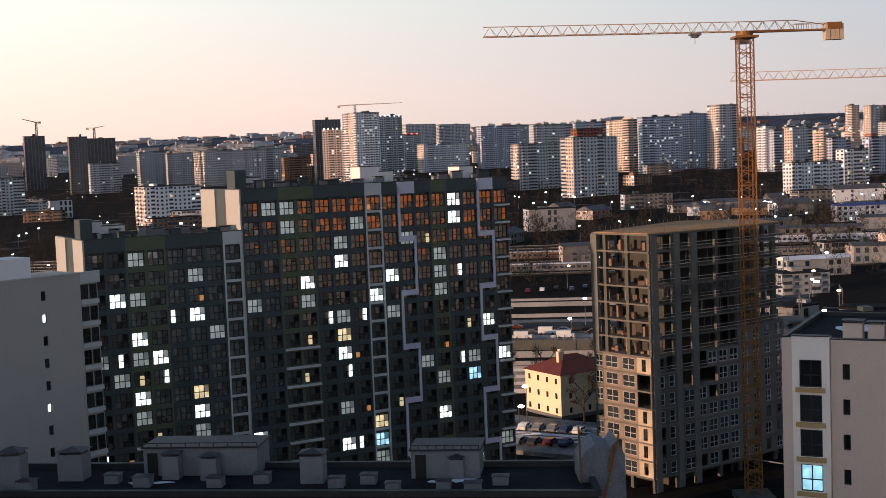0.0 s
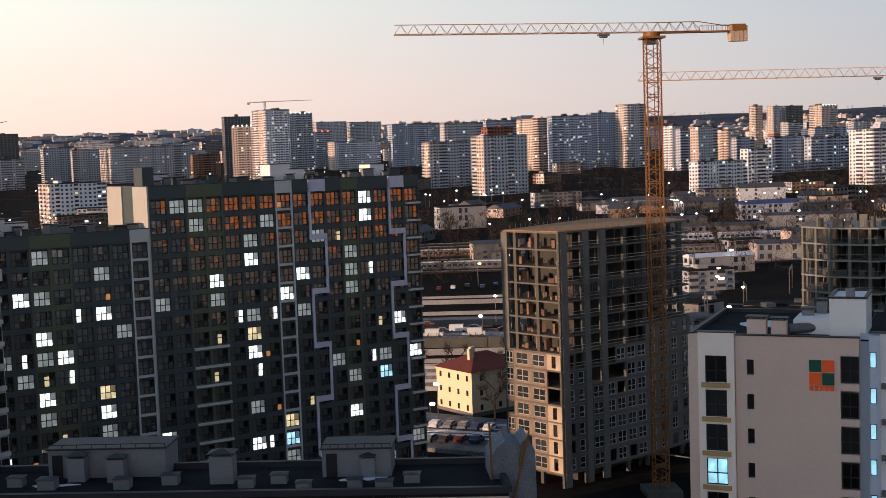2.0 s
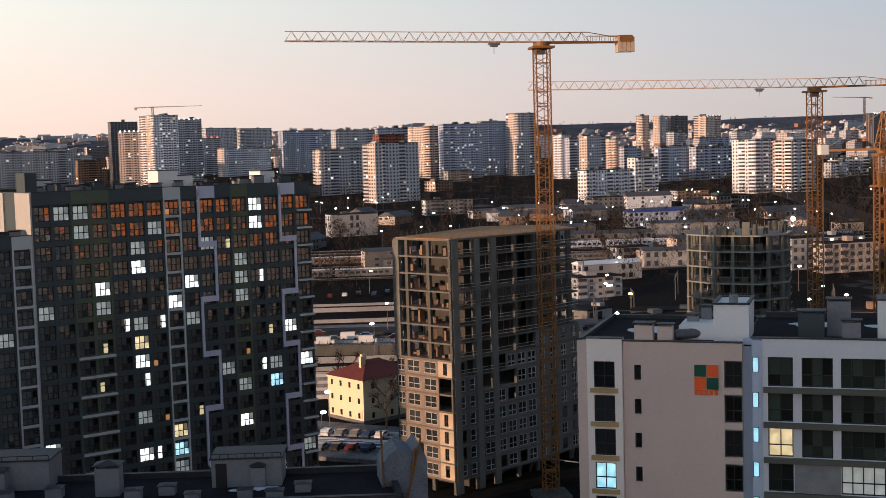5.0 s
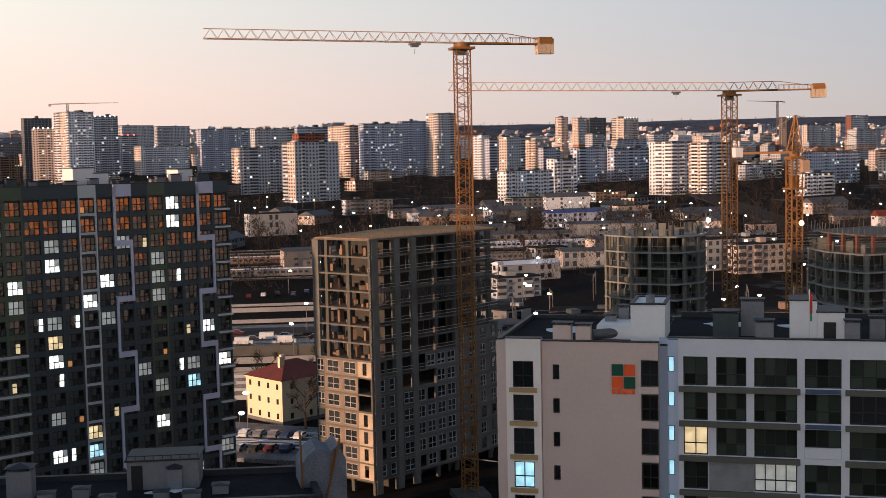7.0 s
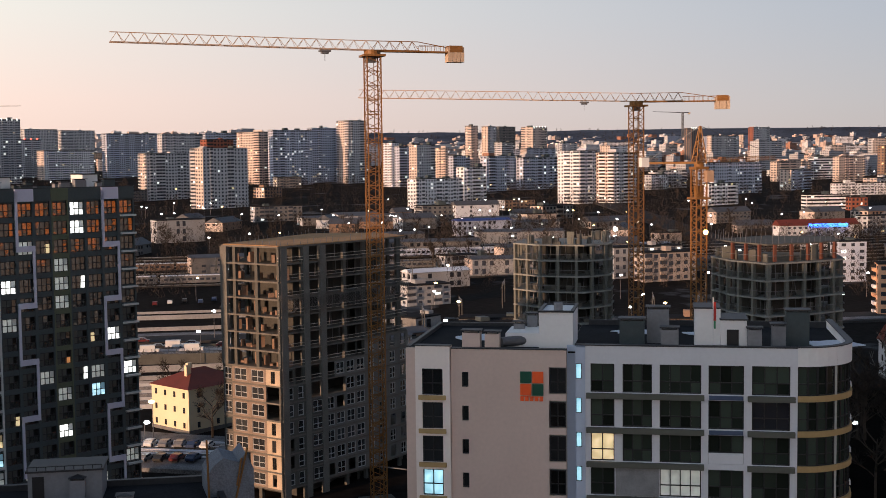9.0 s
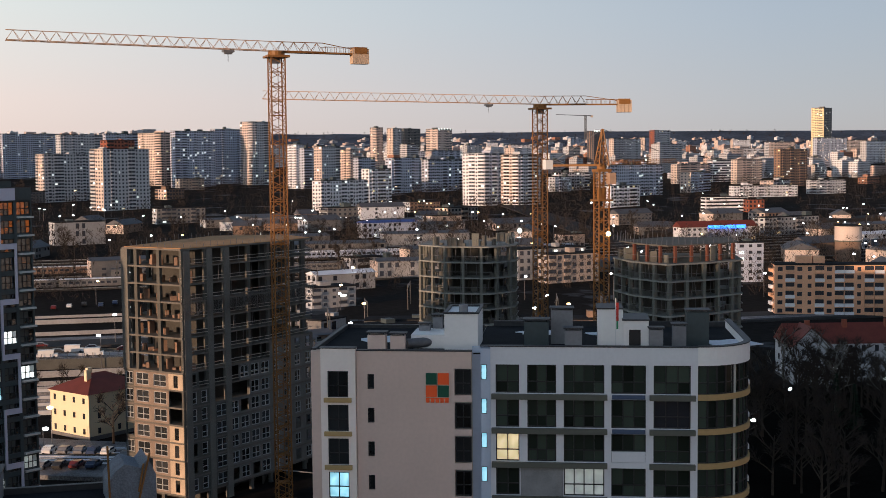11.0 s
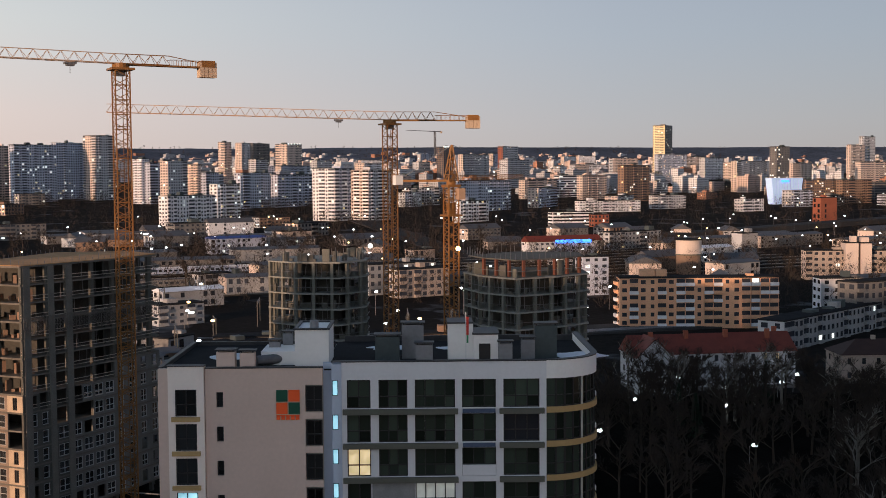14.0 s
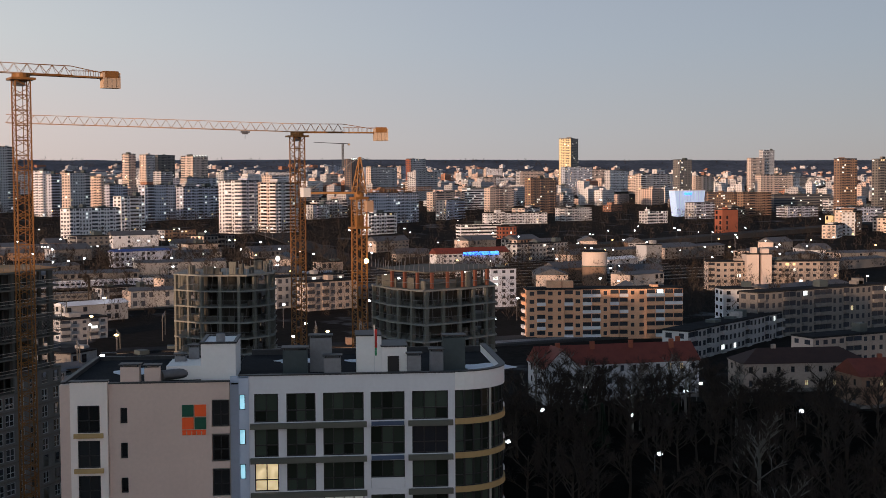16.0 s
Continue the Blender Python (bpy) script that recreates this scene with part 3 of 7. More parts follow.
def bare_frame(name, label, outline, top, storeys, step, deck=TIMBER, rise=3.0, walls=True, edge=CONCRETE, base=None, col=0.55, col_mat=CONCRETE):
    """Slabs on columns round an outline (anticlockwise), in world places."""
    ob = thing(name, label, "building site")
    zb = ground_z(*outline[0]) if base is None else base
    ins = inset(outline, 0.5)
    colm = {}
    for s in range(storeys):
        z = top - rise * s
        if z < zb + 1:
            break
        bm = bmesh.new()
        prism(bm, outline, z - 0.28, z)
        part("floor_slab", bm, edge, ob)
        lo = max(z - rise, zb - 0.5)
        key = round(z - 0.28 - lo, 2)
        for x, y, a in lerp_path(ins + ins[:1], step):
            if key not in colm:
                colm[key] = mesh_of("column", boxes((-col / 2, col / 2, -0.3, 0.3, 0, key)), col_mat)
            piece("column", colm[key], ob, pose(x, y, lo, 0, 0, a))
    if deck:
        bm = bmesh.new()
        prism(bm, inset(outline, 0.4), top, top + 0.12)
        part("deck", bm, deck, ob, "timber formwork deck")
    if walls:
        # Dark core added to fill the open floors with shade.
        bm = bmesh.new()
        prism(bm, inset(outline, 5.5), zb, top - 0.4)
        part("core", bm, CONCRETE_DARK, ob, "dark core added for shade inside the frame")
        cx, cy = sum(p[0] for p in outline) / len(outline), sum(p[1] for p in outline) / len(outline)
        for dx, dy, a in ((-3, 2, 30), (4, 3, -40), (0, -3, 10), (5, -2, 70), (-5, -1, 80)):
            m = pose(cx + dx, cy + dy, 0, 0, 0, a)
            part("shear_wall", boxes((-3.2, 3.2, -0.15, 0.15, zb, top - 0.3), m=m), CONCRETE_DARK, ob, "core wall darkened for shade inside the frame")
    return ob


UC_OUT = [(34.0, 210.7), (42.8, 216.2), (51.6, 222.1), (62.0, 230.8), (60.0, 243.0), (46.0, 246.0), (25.7, 221.2)]
tower_site = bare_frame("unfinished_tower", "unfinished concrete apartment tower with open upper floors", UC_OUT, 49.8, 15, 5.2, col=0.7, edge=material("pale_slab_concrete", (0.15, 0.14, 0.125), 0.9, vary=0.3, scale=1.5))


def face_panels(ob, p, q, top, rows, n, skip=(), mat=BLOCKWORK, fill=0.62, glazed=0.8, frame_mat=None):
    """Block infill with window holes between the slabs along p to q."""
    dx, dy = q[0] - p[0], q[1] - p[1]
    length, a = math.hypot(dx, dy), math.degrees(math.atan2(dy, dx))
    bay = length / n
    w, h = bay * fill, 2.1
    fm = window_frame_mesh(w, h, 2, 0.4, 0.1, mat=frame_mat)
    pn = {"dark": pane_mesh(w, h, GLASS)}
    panel = boxes((0, (bay - w) / 2, -0.08, 0.2, 0.02, 2.7), ((bay + w) / 2, bay, -0.08, 0.2, 0.02, 2.7), ((bay - w) / 2, (bay + w) / 2, -0.08, 0.2, 0.02, 0.35), ((bay - w) / 2, (bay + w) / 2, -0.08, 0.2, 0.35 + h, 2.7))
    me = mesh_of("wall_panel", panel, mat)
    for r in rows:
        for c in range(n):
            if (r, c) in skip:
                continue
            m = pose(p[0], p[1], top - 3.0 * r - 3.0 + 0.01, 0, 0, a) @ pose(c * bay, 0, 0)
            piece("wall_panel", me, ob, m)
            if random.random() < glazed:
                w_ob = piece("window", fm, ob, m @ pose(bay / 2, -0.02, 0.35))
                piece("pane", pn["dark"], w_ob, pose(0, 0, 0, 0, 0, random.uniform(-0.6, 0.6)))


low = range(7, 14)
PALE_FRAME = material("film_wrapped_frame", (0.42, 0.43, 0.44), 0.6, vary=0.2)
# Sun stripe on the corner infill is put into this yellowish colour.
SUN_STRIPE_BLOCK = material("sun_stripe_block_infill", (0.5, 0.4, 0.3), 0.9, vary=0.3, scale=3, bump=0.3)
_l, _r = Vector(UC_OUT[6]), Vector(UC_OUT[0])
_m1, _m2 = _l.lerp(_r, 0.16), _l.lerp(_r, 0.76)
face_panels(tower_site, _l, _m1, 49.8, low, 1, mat=CONCRETE, fill=0.8, frame_mat=PALE_FRAME)
face_panels(tower_site, _m1, _m2, 49.8, low, 2, skip={(12, 0), (13, 0)}, mat=material("pinkish_block_infill", (0.25, 0.195, 0.16), 0.9, vary=0.35, scale=2.5), fill=0.72, glazed=0.8, frame_mat=PALE_FRAME)
face_panels(tower_site, _m2, _r, 49.8, (7, 10, 11, 12, 13), 1, mat=SUN_STRIPE_BLOCK, fill=0.3, glazed=0.6)
face_panels(tower_site, UC_OUT[0], UC_OUT[1], 49.8, low, 3, skip={(7, 1), (8, 2), (7, 2)}, mat=CONCRETE, fill=0.7, frame_mat=PALE_FRAME)
face_panels(tower_site, UC_OUT[1], UC_OUT[2], 49.8, low, 4, skip={(8, 0), (8, 1), (7, 0)}, mat=BLOCKWORK, fill=0.78, frame_mat=PALE_FRAME)
face_panels(tower_site, UC_OUT[2], UC_OUT[3], 49.8, range(6, 14), 4, mat=BLOCKWORK, fill=0.5, frame_mat=PALE_FRAME)
# broad concrete piers at the corner
for f_, w_ in ((0.12, 1.5), (0.62, 1.3), (1.0, 1.4)):
    x_, y_ = Vector(UC_OUT[0]).lerp(Vector(UC_OUT[1]), f_)
    part("pier", boxes((-w_ / 2, w_ / 2, -0.15, 0.5, 5.0, 49.5), m=pose(x_, y_, 0, 0, 0, 34.7)), material("board_marked_concrete", (0.17, 0.165, 0.15), 0.9, vary=0.3, bump=0.3, scale=1.6) if f_ == 0.12 else bpy.data.materials["board_marked_concrete"], tower_site, "broad concrete pier")
part("pier", boxes((-0.2, 1.3, -0.1, 0.5, 28.8, 49.5), m=pose(*UC_OUT[6], 0, 0, 0, -51.7)), bpy.data.materials["board_marked_concrete"], tower_site, "broad concrete pier")
# edge rails of the open floors
for s in range(0, 8):
    for (p, q) in zip(UC_OUT[:3], UC_OUT[1:4]):
        bm = bmesh.new()
        for h in (0.5, 1.05):
            beam(bm, (*p, 49.8 - 3 * s - 3 + h), (*q, 49.8 - 3 * s - 3 + h), 0.09)
        part("edge_rail", bm, material("raw_rail_timber", (0.5, 0.44, 0.38), 0.9, vary=0.3) if s == 0 and p == UC_OUT[0] else bpy.data.materials["raw_rail_timber"], tower_site)
# thin steel stubs on the deck
bm = bmesh.new()
for x, y, a in lerp_path(inset(UC_OUT, 1.2) + inset(UC_OUT, 1.2)[:1], 1.6):
    h = random.uniform(0.5, 1.3)
    beam(bm, (x, y, 49.8), (x + random.uniform(-0.1, 0.1), y, 49.8 + h), 0.07)
tagged(part("rebar", bm, CRANE_GREY, tower_site, "bare reinforcement bars"), kind="stuff")
# steel props and stacked boards on the open floors
SITE = random.Random(17)
bm, bm2 = bmesh.new(), bmesh.new()
for s in range(1, 8):
    z = 49.8 - 3 * s
    for x, y, a in lerp_path(inset(UC_OUT, 2.2)[:4], 1.7):
        if SITE.random() < 0.6:
            x2, y2 = x + SITE.uniform(-0.8, 0.8), y + SITE.uniform(0, 2.5)
            beam(bm, (x2, y2, z), (x2 + SITE.uniform(-0.15, 0.15), y2, z + 2.72), 0.1)
    for x, y, a in lerp_path([inset(UC_OUT, 1.8)[6], inset(UC_OUT, 1.8)[0]], 1.5):
        if SITE.random() < 0.7:
            box(bm2, -0.5, 0.5, -0.3, 0.3, 0, SITE.uniform(0.3, 2.2), m=pose(x + SITE.uniform(0, 1.5), y + SITE.uniform(0, 1), z, 0, 0, SITE.uniform(0, 90)))
tagged(part("steel_prop", bm, CRANE_GREY, tower_site, "steel props under the slabs"), kind="stuff")
tagged(part("formwork_board", bm2, PANEL_BROWN, tower_site, "stacked formwork boards"), kind="stuff")
# sagging net along the front: thin strands
bm = bmesh.new()
prev = None
for i, (x, y, a) in enumerate(lerp_path(UC_OUT[:4], 0.6)):
    sag = 0.9 * abs(math.sin(i * 0.37)) + 0.2 * noise.noise((i * 0.7, 0.3, 0.1))
    n = Vector((math.sin(radians(a)), -math.cos(radians(a)), 0)) * 0.5
    v = [Vector((x + n.x * f, y + n.y * f, z)) for f, z in ((1.0, 41.5 - sag * 0.3), (1.3, 41.0 - sag * 0.7), (1.4, 40.6 - sag), (1.3, 40.0 - sag * 1.2), (1.1, 39.6 - sag * 1.3))]
    for p, q in zip(v, v[1:]):
        beam(bm, p, q, 0.045)
    if prev:
        for k, (p, q) in enumerate(zip(prev, v)):
            beam(bm, p, q, 0.09 if k in (0, 4) else 0.045)
            if k < 4:
                beam(bm, p, v[k + 1], 0.04)
    prev = v
part("safety_net", bm, material("grey_mesh_cloth", (0.16, 0.155, 0.15), 0.95, vary=0.4, scale=4), tower_site, "sagging grey safety net")


def lattice(bm, length, w, bay, chord, brace, tri=False):
    """A lattice girder along +z from 0 to length: square, or three-sided with its apex at +y."""
    cs = [(-w / 2, 0), (w / 2, 0), (0, w * 0.95)] if tri else [(-w / 2, -w / 2), (w / 2, -w / 2), (w / 2, w / 2), (-w / 2, w / 2)]
    for x, y in cs:
        beam(bm, (x, y, 0), (x, y, length), chord)
    n = max(1, round(length / bay))
    for i in range(n):
        z0, z1 = length * i / n, length * (i + 1) / n
        for k in range(len(cs)):
            (ax, ay), (bx, by) = cs[k], cs[(k + 1) % len(cs)]
            if tri:
                zm = (z0 + z1) / 2
                if k == 0:
                    beam(bm, (ax, ay, z0), (bx, by, z1), brace)
                else:
                    lo, hi = ((ax, ay), (bx, by)) if k == 1 else ((bx, by), (ax, ay))
                    beam(bm, (*lo, z0), (*hi, zm), brace); beam(bm, (*hi, zm), (*lo, z1), brace)
            else:
                beam(bm, (ax, ay, z0), (bx, by, (z0 + z1) / 2), brace); beam(bm, (bx, by, (z0 + z1) / 2), (ax, ay, z1), brace)
                beam(bm, (ax, ay, z0), (bx, by, z0), brace)


def flat_top_crane(label, x, y, mast_top, tip, tail, mast_w=2.35, mast_mat=CRANE_YELLOW, jib_h=1.55):
    """A flat-top tower crane; tip and tail are the ends of jib and counter-jib in the world."""
    zb = ground_z(x, y) - 0.2
    ob = thing("tower_crane", label, "crane", pose(x, y, zb))
    bm = bmesh.new()
    lattice(bm, mast_top - zb, mast_w, 2.4, 0.19, 0.1)
    part("mast", bm, mast_mat, ob, "yellow lattice mast")
    bm = bmesh.new()
    beam(bm, (mast_w * 0.1, 0, 1), (mast_w * 0.1, 0, mast_top - zb - 1), 0.1)
    for i in range(int((mast_top - zb) / 4.8)):
        box(bm, -mast_w * 0.35, mast_w * 0.4, -mast_w * 0.35, mast_w * 0.35, 4.8 * i, 4.8 * i + 0.05)
    part("ladder", bm, mast_mat, ob, "ladder and rest platforms inside the mast")
    part("footing", boxes((-3, 3, -3, 3, -0.5, 1.0)), CONCRETE, ob)
    head = Vector((x, y, mast_top))
    h = mast_top - zb
    bm = boxes((-mast_w * 0.8, mast_w * 0.8, -mast_w * 0.8, mast_w * 0.8, h, h + 0.35))
    part("platform", bm, CRANE_YELLOW, ob)
    bm = bmesh.new(); cylinder(bm, 0, 0, h + 0.35, h + 1.1, mast_w * 0.6)
    part("slewing_ring", bm, CRANE_YELLOW, ob)
    tip, tail = Vector(tip), Vector(tail)
    d = (tip - head); d.z = 0
    along = d.normalized()
    side = Vector((-along.y, along.x, 0))
    rise = (tip.z - head.z - 1.1) / d.length
    a = (along + Vector((0, 0, rise))).normalized()
    upv = side.cross(a) * (1 if side.cross(a).z > 0 else -1)
    m = Matrix((( side.x, upv.x, a.x, 0), (side.y, upv.y, a.y, 0), (side.z, upv.z, a.z, h + 1.1), (0, 0, 0, 1)))
    if m.to_3x3().determinant() < 0:
        m = Matrix(((-side.x, upv.x, a.x, 0), (-side.y, upv.y, a.y, 0), (-side.z, upv.z, a.z, h + 1.1), (0, 0, 0, 1)))
    n_len = d.length
    bm = bmesh.new()
    lattice(bm, n_len, jib_h, 2.1, 0.125, 0.06, True)
    bm.transform(m)
    part("jib", bm, CRANE_JIB, ob, "pale lattice jib")
    # counter-jib, its weight, tie and railing
    back = Vector((tail.x - x, tail.y - y, 0)).length
    mb = Matrix(((-m[0][0], 0, -along.x, 0), (-m[1][0], 0, -along.y, 0), (0, 1, 0, h + 1.1), (0, 0, 0, 1)))
    bm = bmesh.new()
    lattice(bm, back * 0.5, jib_h, 2.0, 0.13, 0.065, True)
    box(bm, -0.75, 0.75, -0.25, 0.0, 0, back)
    beam(bm, (0, jib_h * 0.95, back * 0.5), (0, 0.5, back * 0.9), 0.12)
    for i in range(8):
        z = back * (0.52 + 0.05 * i)
        beam(bm, (0.7, 0, z), (0.7, 0.9, z), 0.06); beam(bm, (-0.7, 0, z), (-0.7, 0.9, z), 0.06)
    for s in (-0.7, 0.7):
        beam(bm, (s, 0.9, back * 0.5), (s, 0.9, back * 0.9), 0.06)
    bm.transform(mb)
    part("counter_jib", bm, CRANE_YELLOW, ob)
    bm = boxes(*[(-0.8, 0.8, -1.8, 0.75, back - 2.9 + 0.75 * i, back - 2.9 + 0.75 * i + 0.68) for i in range(4)])
    bm.transform(mb)
    part("counterweight", bm, COUNTER, ob, "stacked counterweight slabs")
    bm = boxes((-0.9, 0.9, -0.1, 1.0, back - 2.6, back - 0.3)); bm.transform(mb)
    part("winch_house", bm, CRANE_YELLOW, ob)
    bm = boxes((0.9, 2.2, -1.9, 0.1, -0.7, 1.0)); bm.transform(mb)
    part("cab", bm, CRANE_GREY, ob, "dark operator cab under the jib")
    bm = boxes((-0.7, 0.7, -0.5, -0.2, n_len * 0.17, n_len * 0.17 + 1.8), (-0.5, 0.5, -0.8, -0.5, n_len * 0.17 + 0.3, n_len * 0.17 + 1.5)); bm.transform(m)
    part("trolley", bm, CRANE_GREY, ob)
    bm = bmesh.new()
    for s in (-0.25, 0.25):
        beam(bm, (s, -0.7, n_len * 0.17 + 0.9), (s * 0.5, -2.0, n_len * 0.17 + 0.9), 0.03)
    bm.transform(m)
    part("hoist_rope", bm, CRANE_GREY, ob)
    return ob


flat_top_crane("yellow flat-top tower crane standing before the unfinished tower", 49.7, 205.1, 81.5, (7.2, 202.8, 83.1), (65.5, 201.8, 82.5), jib_h=1.65)
flat_top_crane("yellow flat-top tower crane on the building site", 113.0, 236.4, 74.7, (58.8, 255.3, 77.3), (127.6, 224.2, 75.4), 2.3, jib_h=1.75)


def peaked_crane():
    x, y = 106.8, 198.1
    zb = ground_z(x, y) - 0.2
    ob = thing("tower_crane", "orange-yellow tower crane with a pointed head and guy ropes", "crane", pose(x, y, zb))
    h = 62.0 - zb
    bm = bmesh.new(); lattice(bm, h, 2.0, 2.2, 0.2, 0.1); part("mast", bm, CRANE_YELLOW, ob, "yellow lattice mast")
    part("platform", boxes((-1.5, 1.5, -1.5, 1.5, h - 5.2, h - 4.9)), CRANE_YELLOW, ob)
    part("platform", boxes((-1.3, 1.3, -1.3, 1.3, h, h + 0.5)), CRANE_YELLOW, ob)
    for z0, z1 in ((h - 4.9, h - 2.8), (h + 0.5, h + 1.2)):
        bm = bmesh.new(); cylinder(bm, 0, 0, z0, z1, 0.85); part("slewing_ring", bm, CRANE_YELLOW, ob)
    bm = bmesh.new()
    top = Vector((0.2, 0, h + 7.6))
    for s in ((-1, -1), (1, -1), (1, 1), (-1, 1)):
        beam(bm, (s[0], s[1], h + 1.0), top + Vector((s[0] * 0.12, s[1] * 0.12, 0)), 0.17)
    for k in range(1, 5):
        f = 1 - 0.2 * k
        z = h + 1 + 6.6 * 0.2 * k
        for s0, s1 in (((-1, -1), (1, -1)), ((1, -1), (1, 1)), ((1, 1), (-1, 1)), ((-1, 1), (-1, -1))):
            beam(bm, (s0[0] * f, s0[1] * f, z), (s1[0] * f, s1[1] * f, z), 0.12)
            beam(bm, (s0[0] * (f + 0.2), s0[1] * (f + 0.2), z - 1.32), (s1[0] * f, s1[1] * f, z), 0.12)
    part("head", bm, CRANE_YELLOW, ob, "pointed tower head")
    j = Vector((164.2 - x, 251.1 - y, 1.6 + h)); c = Vector((98.7 - x, 203.3 - y, h + 1.2))
    bm = bmesh.new(); length = (j - Vector((0, 0, h + 1.2))).length
    lattice(bm, length * 0.62, 0.9, 2.2, 0.09, 0.045, True)
    d = (j - Vector((0, 0, h + 1.2))).normalized()
    bm.transform(Matrix.Translation((0, 0, h + 1.2)) @ d.to_track_quat("Z", "Y").to_matrix().to_4x4())
    part("jib", bm, CRANE_YELLOW, ob)
    bm = bmesh.new(); beam(bm, (0, 0, h + 1.2), c, 0.4); part("counter_jib", bm, CRANE_YELLOW, ob)
    part("counterweight", boxes((c.x - 0.7, c.x + 0.7, c.y - 0.7, c.y + 0.7, c.z - 0.7, c.z + 1.0)), FRAME_WHITE, ob, "white counterweight box")
    bm = bmesh.new()
    beam(bm, top, Vector((0, 0, h + 1.2)) + d * length * 0.6 + Vector((0, 0, 1.2)), 0.09); beam(bm, top, c, 0.1)
    part("guy_rope", bm, CRANE_GREY, ob)
    part("cab", boxes((0.6, 1.9, -1.9, -0.5, h - 2.2, h - 0.2)), CRANE_JIB, ob, "pale operator cab")
    cylinder_bm = bmesh.new(); bmesh.ops.create_uvsphere(cylinder_bm, u_segments=10, v_segments=6, radius=0.45, matrix=Matrix.Translation((0.5, -1.6, h - 11.0)))
    part("site_lamp", cylinder_bm, STREET_WARM, ob, "bright site lamp on the mast")


peaked_crane()

UC2_OUT = [(83.9, 231.2), (86.6, 224.0), (93.8, 218.8), (100.5, 221.5), (104.6, 229.0), (101.0, 240.0), (90.0, 242.0)]
frame2 = bare_frame("building_site", "unfinished concrete frame with rounded slab edges", UC2_OUT, 47.8, 14, 3.6, deck=None, edge=material("grey_slab_concrete", (0.23, 0.235, 0.22), 0.9, vary=0.25), col_mat=WET_CONCRETE)
UC3_OUT = [(112.0, 203.2), (110.6, 194.0), (112.4, 185.2), (121.0, 185.6), (130.0, 188.3), (136.0, 200.0), (126.0, 208.0)]
frame3 = bare_frame("building_site", "unfinished concrete frame with brick piers on top", UC3_OUT, 46.2, 14, 3.6, deck=None, edge=bpy.data.materials["grey_slab_concrete"], col_mat=WET_CONCRETE)
for x, y, a in lerp_path(inset(UC3_OUT, 0.6)[1:5], 3.4):
    part("brick_pier", boxes((-0.24, 0.24, -0.24, 0.24, 0, 2.9), m=pose(x, y, 46.32, 0, 0, a)), BRICK, frame3, "red brick pier")
bm = bmesh.new(); prism(bm, inset(UC3_OUT, 1.0), 49.1, 49.35); part("upper_slab", bm, CONCRETE, frame3)
for ob_, outl, z in ((frame2, UC2_OUT, 47.9), (frame3, UC3_OUT, 49.35)):
    bm = bmesh.new()
    for x, y, a in lerp_path(inset(outl, 0.8) + inset(outl, 0.8)[:1], 1.3):
        beam(bm, (x, y, z), (x + random.uniform(-0.15, 0.15), y, z + random.uniform(0.6, 1.8)), 0.07)
    tagged(part("rebar", bm, CRANE_GREY, ob_, "bare reinforcement bars"), kind="stuff")
    bm = bmesh.new()
    for s in range(7):
        for p, q in zip(outl[:5], outl[1:6]):
            beam(bm, (*p, z - 2.0 - 3 * s), (*q, z - 2.0 - 3 * s), 0.08)
    part("edge_rail", bm, CRANE_GREY, ob_)

HEAP = random.Random(23)
for ob_, outl, z in ((frame2, UC2_OUT, 47.8), (frame3, UC3_OUT, 46.2)):
    ring_ = lerp_path(inset(outl, 1.6)[:6], 1.1)
    bm = bmesh.new()
    for s in range(0, 6):
        for x, y, a in ring_:
            if HEAP.random() < (0.55 if s == 0 else 0.3):
                box(bm, -HEAP.uniform(0.3, 0.9), HEAP.uniform(0.3, 0.9), -0.2, 0.2, 0, HEAP.uniform(0.3, 1.6 if s else 2.4), m=pose(x + HEAP.uniform(-0.6, 0.6), y + HEAP.uniform(-0.3, 1.2), z - 3.0 * s + 0.005, 0, 0, a + HEAP.uniform(-40, 40)))
    tagged(part("formwork_panel", bm, CONCRETE, ob_, "loose formwork panels and pallets"), kind="stuff")
    bm = bmesh.new()
    for s in range(1, 6):
        for x, y, a in ring_:
            if HEAP.random() < 0.6:
                beam(bm, (x, y, z - 3.0 * s), (x + HEAP.uniform(-0.3, 0.3), y + HEAP.uniform(-0.3, 0.3), z - 3.0 * s + 2.7), 0.09)
    tagged(part("steel_prop", bm, CRANE_GREY, ob_, "steel props under the slabs"), kind="stuff")
    for k in range(4):
        x, y, a = ring_[int(len(ring_) * (k + 0.4) / 4)]
        part("wall_stub", boxes((-HEAP.uniform(0.4, 1.3), HEAP.uniform(0.4, 1.3), -0.12, 0.12, 0, HEAP.uniform(1.2, 2.9)), m=pose(x, y, z, 0, 0, a + HEAP.choice((0, 90)))), WET_CONCRETE, ob_, "raw concrete wall stub")

flood = thing("site_floodlight", "glaring white floodlight on the unfinished frame", "lamp", pose(103.2, 225.4, 47.9))
part("stand", boxes((-0.06, 0.06, -0.06, 0.06, 0, 2.2)), CRANE_GREY, flood)
bm = bmesh.new(); bmesh.ops.create_icosphere(bm, subdivisions=2, radius=0.4, matrix=Matrix.Translation((0, -0.1, 2.4)))
part("lamp_head", bm, glow("floodlight", (0.95, 1.0, 0.98), 60.0), flood, "glaring white lamp")


